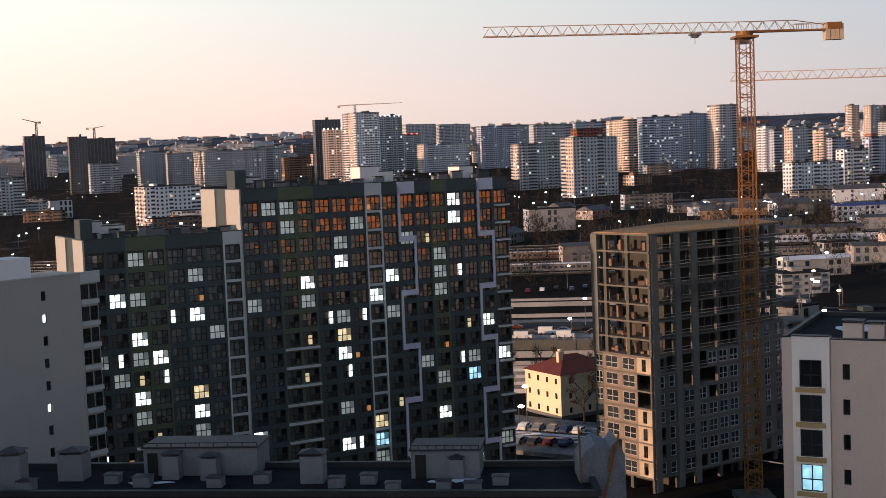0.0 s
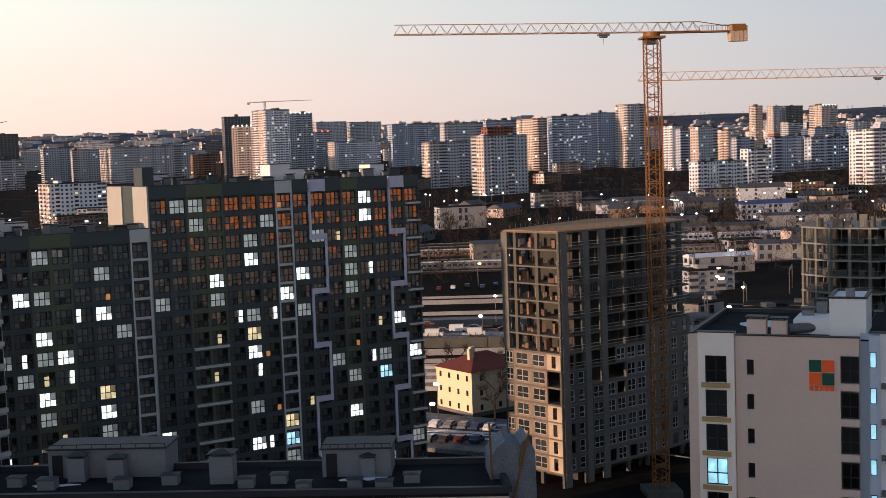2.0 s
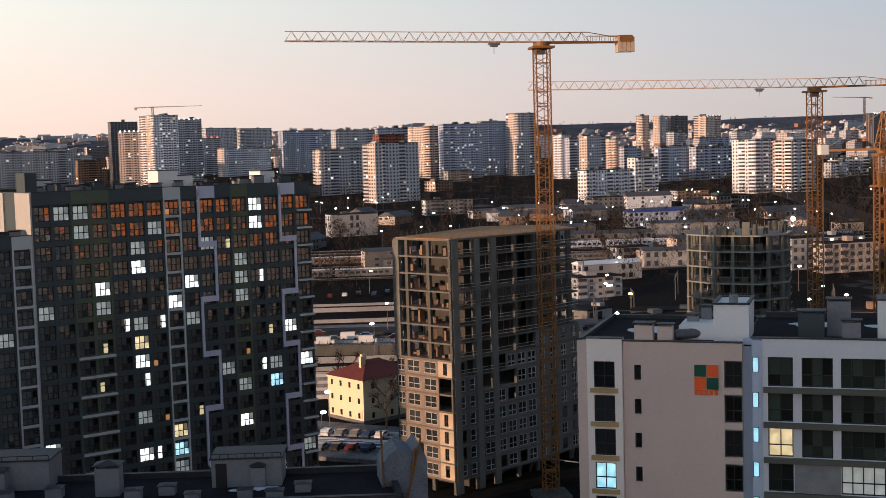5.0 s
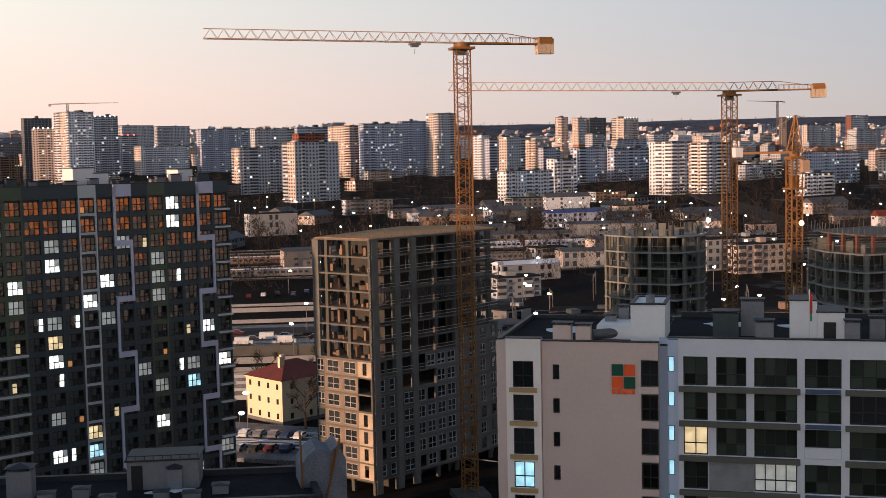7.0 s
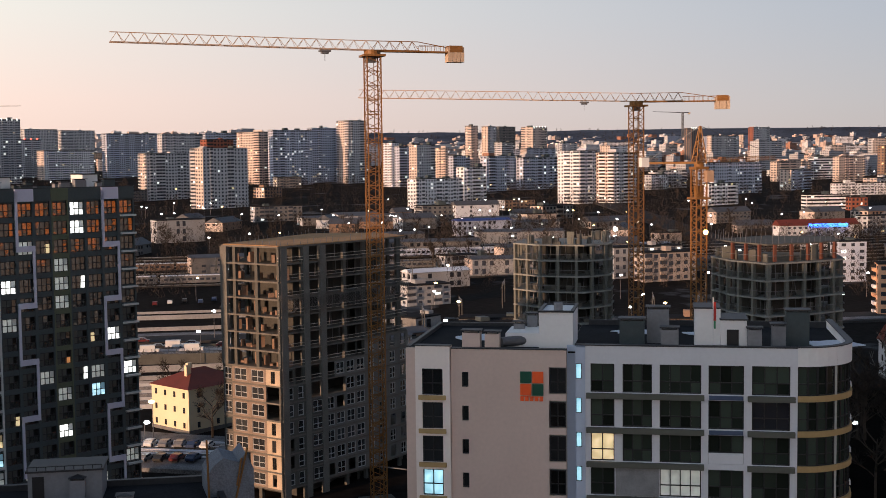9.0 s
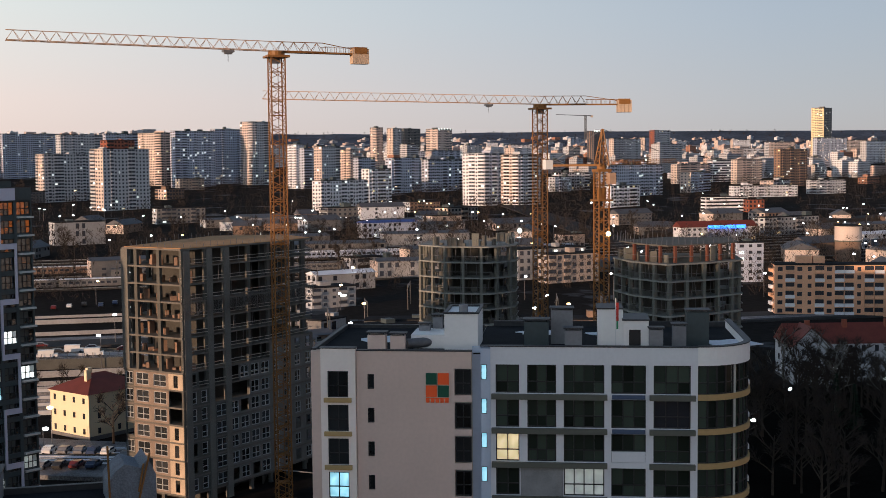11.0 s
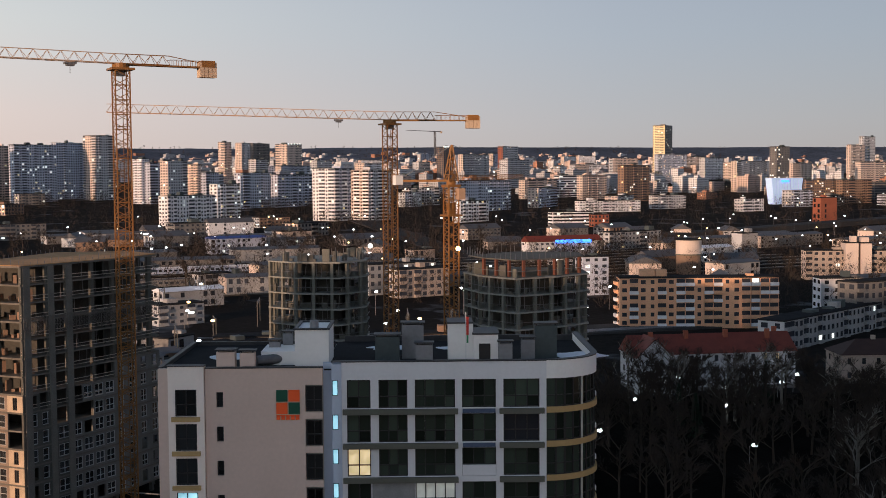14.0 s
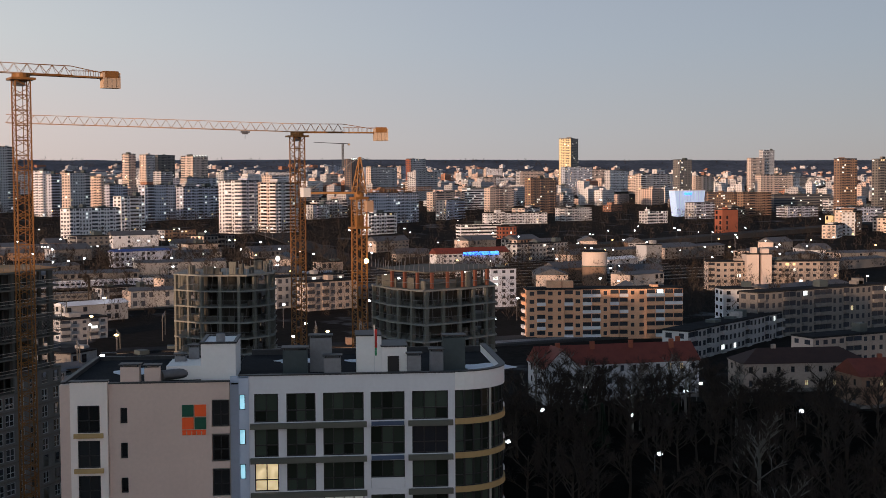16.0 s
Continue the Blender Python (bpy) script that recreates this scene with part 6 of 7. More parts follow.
block("brown brick tower of flats", 1145, 969, -5, 26.4, 3.3, 65.2, 20, PANEL_BROWN, PANEL_BROWN, "panel", 0.07)
block("dark tower with a lit stair", 1171, 937, -5, 41.0, 3.2, 64.8, 20, PANEL_DARK, PANEL_DARK, "panel", 0.2)
block("white office block with dark bands", 1183, 1017, 0, 45.4, 4.0, 17.5, 5, PANEL_WHITE, PANEL_WHITE, "bands", 0.07)
block("bluish low block among trees", 974, 819, 0, 55.5, 3.4, 18.1, 4, PANEL_BLUE, PANEL_BLUE, "panel", 0.07)
block("ochre low block among trees", 889, 759, 0, 27.7, 3.2, 14.1, 4, PANEL_GOLD, PANEL_GOLD, "low", 0.07)
block("long pale four-storey block with sunlit front", 434, 447, -32, 63.9, 5.3, 13.8, 5, PANEL_PINK, PANEL_PINK, "panel", 0.05)
block("windowless pale stair tower of a long block", 447, 434, -32, 5.9, 6.1, 17.9, 6, PANEL_PINK, PANEL_PINK, "low", 0.07)
block("windowless pale stair tower of a long block", 453, 430, -32, 4.8, 4.8, 17.9, 6, PANEL_PINK, PANEL_PINK, "low", 0.07)
block("white end of a five-storey block", 343, 345, -25, 12.3, 2.8, 14.5, 5, PANEL_WHITE, PANEL_WHITE, "panel", 0.03)
# Shade on this grey block is put into its dark wall colour.
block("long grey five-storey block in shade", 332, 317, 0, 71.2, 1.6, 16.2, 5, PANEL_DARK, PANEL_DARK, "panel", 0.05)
block("pale pink three-storey building with a grey roof", 287, 252, -5, 45.1, 1.7, 11.4, 3, PANEL_PINK, PANEL_PINK, "panel", 0.05)
block("five-storey brick block with white balconies", 261, 359, -28, 56.1, 2.0, 17.3, 5, BRICK_PALE, BRICK_PALE, "brick", 0.07)
block("five-storey grey block behind bare trees", 275, 292, 20, 82.5, 1.1, 9.4, 5, PANEL_GREY, PANEL_GREY, "panel", 0.06)
block("low grey house by the railway", 49, 732, 10, 28.3, 14.0, 13.1, 2, PANEL_GREY, PANEL_GREY, "low", 0.07)
block("long white house with a grey pitched roof", 269, 861, 5, 34.1, 3.2, 8.9, 2, PANEL_WHITE, PANEL_WHITE, "gable", 0.07)
block("pale low workshop with flat roof", 289, 769, 5, 21.5, 3.5, 7.7, 2, PANEL_PINK, PANEL_PINK, "low", 0.07)
block("long warehouse with a blue roof", 223, 711, 5, 35.4, 3.1, 9.1, 2, PANEL_BLUE, PANEL_BLUE, "warehouse", 0.07)
block("long white warehouse with a snowy roof", 131, 480, 10, 26.4, 0.3, 6.8, 2, PANEL_GREY, PANEL_GREY, "warehouse", 0.07)
block("white workshop building with rows of windows", 117, 435, 10, 17.7, 1.0, 7.4, 3, PANEL_GREY, PANEL_GREY, "panel", 0.04)
block("small pale workshop with flat roof", 174, 531, 10, 10.9, 0.9, 5.8, 2, PANEL_PINK, PANEL_PINK, "low", 0.07)
block("low white shed with lit windows", 164, 542, 10, 16.9, 0.9, 6.4, 2, PANEL_GREY, PANEL_GREY, "panel", 0.5)
block("pale four-storey works building", 221, 484, 5, 33.7, 2.0, 13.1, 4, PANEL_GREY, PANEL_GREY, "panel", 0.06)
block("pale block on a works roof", 300, 599, 5, 13.5, 2.6, 8.0, 2, PANEL_PINK, PANEL_PINK, "low", 0.07)
block("pale works building with dark windows", 228, 469, 5, 25.2, 2.0, 12.0, 3, PANEL_PINK, PANEL_PINK, "panel", 0.07)
block("bluish block with lit windows", 303, 443, -10, 11.8, 2.6, 16.4, 5, PANEL_BLUE, PANEL_BLUE, "panel", 0.15)
block("low house with a dark red roof and a blue lit sign", 364, 585, -5, 45.6, 3.4, 10.9, 2, PANEL_WHITE, PANEL_WHITE, "gable", 0.07)
block("grey terrace in shade", 448, 627, 10, 46.3, 3.1, 11.0, 3, PANEL_GREY, PANEL_GREY, "panel", 0.1)
block("white hall with snow on its roof", 447, 538, 10, 25.4, 2.1, 8.0, 2, PANEL_WHITE, PANEL_WHITE, "warehouse", 0.07)
block("grey block at the railway", 495, 561, 0, 11.8, 3.1, 13.0, 3, PANEL_GREY, PANEL_GREY, "low", 0.07)

block("distant dark row of panel blocks", -72, 2499, 28, 67.2, 18.4, 70.7, 14, PANEL_GREY, PANEL_GREY, "panel", 0.02)
block("distant dark row of panel blocks", -4, 2550, 28, 69.8, 17.4, 67.9, 14, PANEL_GREY, PANEL_GREY, "panel", 0.02)
# the long blocks of the distance and the low town between
def town(count, seed, az, dist, width, height, walls, label, name="city_block", style="panel", turns=(28, 28, 10), lit=0.02):
    r = random.Random(seed)
    for _ in range(count):
        a, q = radians(r.uniform(*az)), math.sqrt(r.uniform(dist[0] ** 2, dist[1] ** 2))
        block(label, math.sin(a) * q, math.cos(a) * q, r.choice(turns) + r.uniform(-4, 4), r.uniform(*width), r.uniform(10, 16), r.uniform(*height), 1, r.choice(walls), r.choice((PANEL_PINK, PANEL_GREY)), style, lit)


# Evening light and shade are put into each town's wall palette.
town(38, 21, (-24, 0), (2300, 3600), (25, 90), (22, 48), (PANEL_GREY, PANEL_GREY, PANEL_PINK, PANEL_DARK), "pale distant panel block")
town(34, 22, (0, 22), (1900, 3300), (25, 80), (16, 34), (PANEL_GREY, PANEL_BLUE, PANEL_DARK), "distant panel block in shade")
town(74, 23, (18, 54), (1700, 3600), (25, 95), (14, 44), (PANEL_PINK, PANEL_WHITE, PANEL_GREY, PANEL_BLUE, PANEL_WHITE), "distant panel block in evening light", turns=(30, 34, 26, 5))
town(32, 24, (20, 54), (1050, 1700), (20, 60), (8, 22), (PANEL_WHITE, PANEL_GREY, PANEL_BLUE, PANEL_BROWN, PANEL_DARK), "low city block among bare trees", turns=(34, 30, 5), lit=0.1)
# Low town walls mostly take the dark colour to dim this zone.
town(30, 25, (-22, 22), (780, 1450), (14, 40), (5, 14), (PANEL_DARK, PANEL_BROWN, PANEL_DARK, PANEL_GREY), "low building among bare trees", turns=(28, 10), lit=0.08)
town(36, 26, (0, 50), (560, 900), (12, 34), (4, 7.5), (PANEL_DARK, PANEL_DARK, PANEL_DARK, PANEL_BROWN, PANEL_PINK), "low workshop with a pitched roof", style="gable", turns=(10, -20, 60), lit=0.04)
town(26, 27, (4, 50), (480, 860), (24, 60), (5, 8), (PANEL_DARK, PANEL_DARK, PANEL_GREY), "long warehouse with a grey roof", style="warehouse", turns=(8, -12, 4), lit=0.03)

# houses with red roofs beyond the park
hip_house("white three-storey house with a dark red gabled roof", 195.5, 262.0, -18.0, 44.5, 12.5, 9.5, PANEL_GREY, RED_ROOF, 3, 13, 2, 4.6, True, {(0, 10), (0, 11)}, ((0.12, 0.3), (0.35, 0.4), (0.6, 0.4), (0.86, 0.35), (0.95, 0.7)), wing=9.0)
hip_house("pale old house with a dark brown roof", 252.5, 246.0, -26.0, 36.0, 13.0, 7.6, LOW_PINK, BROWN_ROOF, 2, 9, 2, 3.6, False, {(1, 4), (1, 6)}, ((0.3, 0.5),), roof_label="dark brown sheet roof")
hip_house("old house in shade with a dark red roof", 262.0, 214.0, -20.0, 30.0, 13.0, 8.0, PANEL_BROWN, RED_ROOF, 2, 8, 2, 4.0, True, {(0, 1)}, ((0.3, 0.5), (0.7, 0.5)))

# round water tower
def water_tower():
    x, y = 402.0, 495.0
    ob = thing("water_tower", "round brick water tower with a flat lamp-lit rim", "tower", pose(x, y, ground_z(x, y)))
    bm = bmesh.new(); cylinder(bm, 0, 0, -1, 9.5, 6.2, n=32); part("shaft", bm, PANEL_BROWN, ob)
    bm = bmesh.new(); cylinder(bm, 0, 0, 9.5, 10.1, 6.6, n=32); part("belt", bm, DARK_BAND, ob)
    bm = bmesh.new(); cylinder(bm, 0, 0, 10.1, 17.0, 6.4, n=32); part("tank", bm, PANEL_PINK, ob, "sunlit pale tank wall")
    bm = bmesh.new(); cylinder(bm, 0, 0, 17.0, 17.6, 6.9, 5.8, n=32); part("rim", bm, ROOF_FELT, ob)


water_tower()


# distant cranes
def far_crane(label, x, y, base_z, top_z, tip, tail, w=2.2):
    ob = thing("far_crane", label, "crane", pose(x, y, base_z))
    bm = bmesh.new(); lattice(bm, top_z - base_z, w, 5.0, 0.5, 0.3); part("mast", bm, CRANE_GREY, ob)
    bm = bmesh.new()
    beam(bm, (0, 0, top_z - base_z), (tip[0] - x, tip[1] - y, tip[2] - base_z), 1.2, 0.6)
    beam(bm, (0, 0, top_z - base_z), (tail[0] - x, tail[1] - y, tail[2] - base_z), 1.2)
    part("jib", bm, CRANE_GREY, ob)
    part("counterweight", boxes((tail[0] - x - 1.4, tail[0] - x + 1.4, tail[1] - y - 1.4, tail[1] - y + 1.4, tail[2] - base_z - 2.4, tail[2] - base_z + 0.4)), COUNTER, ob)


far_crane("dark distant tower crane on an unfinished tower", -564, 1746, 115.6, 135.2, (-574, 1717, 139.3), (-562, 1755, 136.1))
far_crane("dark distant tower crane on an unfinished block", -457, 1649, 106.9, 120.9, (-437, 1628, 122.6), (-467, 1654, 121.4))
far_crane("dark distant tower crane above white towers", -104, 1516, 118.5, 132.0, (-46, 1494, 131.5), (-124, 1523, 131.7))
far_crane("slender distant tower crane on a brown tower", 876, 1675, 94.6, 131.4, (826, 1672, 132.6), (888, 1678, 131.4))


# ---- roads, railway, cars ----
def strip(name, label, pts, width, mat, lift, category="road"):
    """A flat strip along a bent line, a little above the ground."""
    bm = bmesh.new()
    prev = None
    for i, (x, y) in enumerate(pts):
        x0, y0 = pts[max(0, i - 1)]; x1, y1 = pts[min(len(pts) - 1, i + 1)]
        n = Vector((-(y1 - y0), x1 - x0)).normalized() * width / 2
        c = [bm.verts.new((x + s * n.x, y + s * n.y, ground_z(x + s * n.x, y + s * n.y) + z)) for s, z in ((-1, -0.9), (-1, lift), (1, lift), (1, -0.9))]
        if prev:
            for j in range(3):
                bm.faces.new((prev[j], c[j], c[j + 1], prev[j + 1]))
        prev = c
    return tagged(new(name, mesh_of(name, bm, mat)), label, category, kind="structure")


SLUSH = material("slushy_verge", (0.17, 0.17, 0.18), 0.8, vary=0.8, scale=1.2, bump=0.2)
BALLAST = material("dark_ballast", (0.06, 0.055, 0.05), 0.95, vary=0.4, scale=1.5)
RAIL = material("worn_steel_rail", (0.4, 0.38, 0.36), 0.35, metal=0.8, vary=0.1)
strip("road", "wet grey avenue with slushy edges", [(-260, 428), (-60, 405), (40, 392), (160, 372), (300, 350)], 18, ASPHALT, 0.5)
strip("verge", "band of slush beside the avenue", [(-260, 437), (-60, 412), (40, 397), (160, 367), (300, 347)], 5, SLUSH, 0.55, "verge")
strip("road", "grey side road with old snow", [(-30, 270), (14, 254), (30, 246), (80, 240), (140, 262)], 10, ASPHALT, 0.5)
strip("verge", "trampled snow along the side road", [(-30, 261), (14, 246), (28, 239)], 5, SLUSH, 0.55, "verge")
strip("pavement", "snowy yard before the yellow house", [(8, 270), (20, 262), (30, 256)], 7, SLUSH, 0.5, "pavement")
strip("road", "overpass road with a pale edge", [(380, 640), (560, 690), (760, 740), (1000, 800)], 16, ASPHALT, 4.0)
strip("road", "distant avenue with traffic", [(330, 560), (420, 900), (520, 1300)], 22, ASPHALT, 0.6)
for k in range(9):
    y0 = 505 + 15 * k
    strip("railway_bed", "dark ballast of a railway track", [(-420, y0 + 70), (0, y0 + 25), (240, y0), (520, y0 - 10)], 4.2, BALLAST, 0.5, "railway")
    for off in (-0.8, 0.8):
        strip("rail", "steel rail on ballast", [(-420, y0 + 70 + off), (0, y0 + 25 + off), (240, y0 + off), (520, y0 - 10 + off)], 0.18, RAIL, 0.72, "rail")


def carriage(label, x, y, turn, n, mat, stripe):
    for k in range(n):
        c = thing("railway_carriage", label, "train carriage", pose(x, y, ground_z(x, y) + 0.5, 0, 0, turn) @ pose(k * 25.5, 0, 0), "carriages on the sidings")
        part("body", boxes((0, 24.5, -1.5, 1.5, 1.1, 4.0)), mat, c)
        bm = bmesh.new(); prism(bm, [(0.1, -1.4), (24.4, -1.4), (24.4, 1.4), (0.1, 1.4)], 4.0, 4.35); part("roof", bm, SNOW if stripe else GREY_ROOF, c)
        stuff_part("carriage_window", [(1.6 + 2.45 * i, 3.2 + 2.45 * i, -1.54, -1.5, 2.2, 3.1) for i in range(9)], GLASS_FAR, c, "row of carriage windows")
        for x_ in (1.5, 19.5):
            part("bogie", boxes((x_, x_ + 3.5, -1.2, 1.2, 0.2, 1.1)), METAL_DARK, c)


carriage("dark red passenger carriage with a snowy roof", -80, 590, -5.5, 7, PANEL_BROWN, True)
carriage("grey goods carriage on a siding", 60, 556, -5, 6, PANEL_DARK, False)
carriage("blue passenger carriage on a siding", 150, 600, -3, 6, PANEL_BLUE, True)
carriage("grey goods carriage on a siding", -40, 535, -6, 4, PANEL_DARK, True)


def car_model(paint):
    ob = thing("car", "parked car in winter dirt", "car", group="parked cars")
    bm = bmesh.new()
    prof = [(-2.1, 0.35), (2.1, 0.35), (2.15, 0.75), (1.2, 0.92), (0.65, 1.42), (-1.1, 1.45), (-1.75, 0.98), (-2.15, 0.9)]
    a = [bm.verts.new((x, -0.85, z)) for x, z in prof]; b = [bm.verts.new((x, 0.85, z)) for x, z in prof]
    for i in range(len(prof)):
        bm.faces.new((a[i], b[i], b[(i + 1) % 8], a[(i + 1) % 8]))
    bm.faces.new(a); bm.faces.new(b[::-1])
    bmesh.ops.recalc_face_normals(bm, faces=bm.faces)
    part("body", bm, paint, ob)
    part("side_glass", boxes((-1.3, 0.75, -0.88, 0.88, 0.95, 1.33)), GLASS_FAR, ob)
    for x in (-1.3, 1.3):
        for y in (-0.8, 0.8):
            bm = bmesh.new(); cylinder(bm, 0, 0, -0.1, 0.1, 0.33, n=12); bm.transform(pose(x, y, 0.33, 90, 0, 0)); part("wheel", bm, METAL_DARK, ob)
    return ob


models = [car_model(p) for p in CAR_PAINTS]
for m_ in models:
    m_.matrix_basis = pose(10 + 3 * models.index(m_), 246.5 - models.index(m_), ground_z(12, 246) + 0.5, 0, 0, 60)
CARS = random.Random(5)


def car_at(x, y, a):
    copy_thing(CARS.choice(models), pose(x, y, ground_z(x, y) + 0.52, 0, 0, a))


for k in range(16):
    car_at(4 + 2.7 * k + CARS.uniform(-0.4, 0.4), 262.5 - 1.35 * k if k < 9 else 238 + k, 65 + CARS.uniform(-6, 6))
for k in range(26):
    x = -40 + 8.5 * k
    car_at(x + CARS.uniform(-2, 2), 387 - 0.22 * x + CARS.choice((-7, -3, 3, 7)), -12)
for k in range(14):
    car_at(30 + 5.5 * k, 470 + CARS.uniform(-3, 3), 80)


# ---- street lamps ----
def lamp_model(mat, label):
    ob = thing("street_lamp", label, "street lamp", group="street lamps")
    bm = bmesh.new(); cylinder(bm, 0, 0, -0.6, 8.6, 0.11, 0.07, 8); beam(bm, (0, 0, 8.5), (0, -1.1, 9.0), 0.1); part("pole", bm, CRANE_GREY, ob)
    bm = bmesh.new(); bmesh.ops.create_icosphere(bm, subdivisions=2, radius=0.56, matrix=Matrix.Translation((0, -1.2, 8.95)) @ Matrix.Diagonal((1.2, 1.0, 0.7, 1)))
    part("lamp_head", bm, mat, ob, "glowing lamp head")
    return ob


lamps = [lamp_model(STREET, "grey street lamp with a cool white light"), lamp_model(STREET_WARM, "grey street lamp with a warm light")]
lamps[0].matrix_basis = pose(11.5, 258.5, ground_z(11.5, 258.5)); lamps[1].matrix_basis = pose(126, 430, ground_z(126, 430))
LAMPS = random.Random(8)
for k in range(195):
    a = radians(LAMPS.uniform(-20, 51)); q = math.sqrt(LAMPS.uniform(400 ** 2, 1000 ** 2))
    x, y = math.sin(a) * q, math.cos(a) * q
    copy_thing(lamps[0 if LAMPS.random() < 0.88 else 1], pose(x, y, ground_z(x, y), 0, 0, LAMPS.uniform(-40, 40)))
for x, y in ((150, 215), (176, 238), (205, 240), (233, 244), (222, 238), (262, 243), (165, 250), (190, 222), (14, 262), (196, 252), (250, 190), (228, 205), (170, 190), (203, 255.5), (229, 248.5)):
    copy_thing(lamps[0], pose(x, y, ground_z(x, y) - 4.5, 0, 0, 20))
rows, warm_rows = [], []
for k in range(640):
    a = radians(LAMPS.uniform(-21, 53)); q = math.sqrt(LAMPS.uniform(760 ** 2, 3800 ** 2))
    x, y, s = math.sin(a) * q, math.cos(a) * q, LAMPS.uniform(0.22, 0.5) * (q / 1000) ** 0.6
    z = ground_z(x, y) + LAMPS.uniform(6, 13)
    (rows if LAMPS.random() < 0.8 else warm_rows).append((x - s, x + s, y - s, y + s, z - s * 0.8, z + s * 0.8))
for r_, m_, l_ in ((rows, STREET, "scattered cool white lights of the far city"), (warm_rows, STREET_WARM, "scattered warm lights of the far city")):
    tagged(new("city_lights", boxes_mesh("city_lights", r_, m_)), l_, "city lights", kind="stuff")


# ---- bare trees ----
def grow(bm, twigs, p, d, length, r, depth, rnd):
    q = p + d * length
    beam(bm, p, q, r * 2, r * 1.3)
    if depth == 0:
        for _ in range(5):
            t = (d + Vector((rnd.uniform(-1, 1), rnd.uniform(-1, 1), rnd.uniform(-0.4, 0.9)))).normalized() * length * rnd.uniform(0.7, 1.2)
            s = q - d * length * rnd.uniform(0, 0.8)
            w = t.cross(Vector((rnd.uniform(-1, 1), rnd.uniform(-1, 1), 0.3))).normalized() * 0.035
            twigs.append((s - w, s + w, s + t))
            u = s + t * 0.5
            for _ in range(2):
                t2 = (t + Vector((rnd.uniform(-1, 1), rnd.uniform(-1, 1), rnd.uniform(-0.6, 0.8))) * length * 0.6) * 0.55
                twigs.append((u - w * 0.8, u + w * 0.8, u + t2))
        return
    for k in range(3 if depth > 1 else 4):
        a = rnd.uniform(0, 6.283)
        e = Vector((math.cos(a), math.sin(a), 0)) * rnd.uniform(0.45, 0.85)
        grow(bm, twigs, p + d * length * rnd.uniform(0.65, 1.0), (d + e + Vector((0, 0, 0.15))).normalized(), length * rnd.uniform(0.55, 0.75), r * 0.55, depth - 1, rnd)


def tree_model(seed, height, bark, label):
    rnd = random.Random(seed)
    ob = thing("tree", label, "tree", group="bare trees of the park")
    trunk, twigs = bmesh.new(), []
    base = Vector((0, 0, -0.5))
    mid = Vector((rnd.uniform(-0.3, 0.3), rnd.uniform(-0.3, 0.3), height * 0.35))
    beam(trunk, base, mid, height * 0.034, height * 0.025); beam(trunk, mid, mid + Vector((0.2, 0.1, height * 0.4)), height * 0.025, height * 0.008)
    for k in range(7):
        a = rnd.uniform(0, 6.283)
        z = height * (0.3 + 0.065 * k)
        grow(trunk, twigs, mid * (z / mid.z) if z < mid.z else mid + Vector((0.2, 0.1, height * 0.4)) * ((z - mid.z) / (height * 0.4)), Vector((math.cos(a) * 0.8, math.sin(a) * 0.8, rnd.uniform(0.5, 1.0))).normalized(), height * 0.2, height * 0.007, 2, rnd)
    part("trunk", trunk, bark, ob, "trunk and bare limbs")
    me = bpy.data.meshes.new("crown")
    vs = [tuple(v) for t in twigs for v in t]
    me.from_pydata(vs, [], [(3 * i, 3 * i + 1, 3 * i + 2) for i in range(len(twigs))])
    me.materials.append(TWIG)
    cr = new("crown", me); cr.parent = ob
    tagged(cr, "crown of bare twigs")
    return ob


TREES = random.Random(3)
trees = [tree_model(1, 15, BARK, "bare deciduous tree with a dark crown"), tree_model(2, 12, BARK, "bare spreading tree with dark twigs"), tree_model(4, 17, BIRCH, "bare birch with a pale trunk")]
for k, t_ in enumerate(trees):
    x, y = (135, 150, 168)[k], (170, 185, 160)[k]
    t_.matrix_basis = pose(x, y, ground_z(x, y) - 0.3)
for k in range(150):
    a = radians(TREES.uniform(31, 54)); q = math.sqrt(TREES.uniform(175 ** 2, 322 ** 2))
    x, y = math.sin(a) * q, math.cos(a) * q
    if 190 < x < 300 and 205 < y < 285 and TREES.random() < 0.3:
        continue
    copy_thing(trees[TREES.choice((0, 0, 0, 0, 0, 1, 1, 1, 1, 1, 1, 2))], pose(x, y, ground_z(x, y) - 0.3, 0, 0, TREES.uniform(0, 360)))
for k in range(26):
    a, q = radians(TREES.uniform(36.5, 50)), TREES.uniform(292, 318)
    x, y = math.sin(a) * q, math.cos(a) * q
    copy_thing(trees[TREES.choice((0, 1, 2))], pose(x, y, ground_z(x, y) - 0.3, 0, 0, TREES.uniform(0, 360)))
for k in range(80):
    a = radians(TREES.uniform(-20, 50)); q = math.sqrt(TREES.uniform(480 ** 2, 820 ** 2))
    x, y = math.sin(a) * q, math.cos(a) * q
    copy_thing(trees[TREES.choice((0, 1, 1))], pose(x, y, ground_z(x, y) - 0.3, 0, 0, TREES.uniform(0, 360)))
for x, y in ((27.5, 259.5), (22, 290), (35, 292), (12, 288), (44, 268)):
    copy_thing(trees[1], pose(x, y, ground_z(x, y) - 0.2, 0, 0, TREES.uniform(0, 360)) @ Matrix.Scale(1, 4))
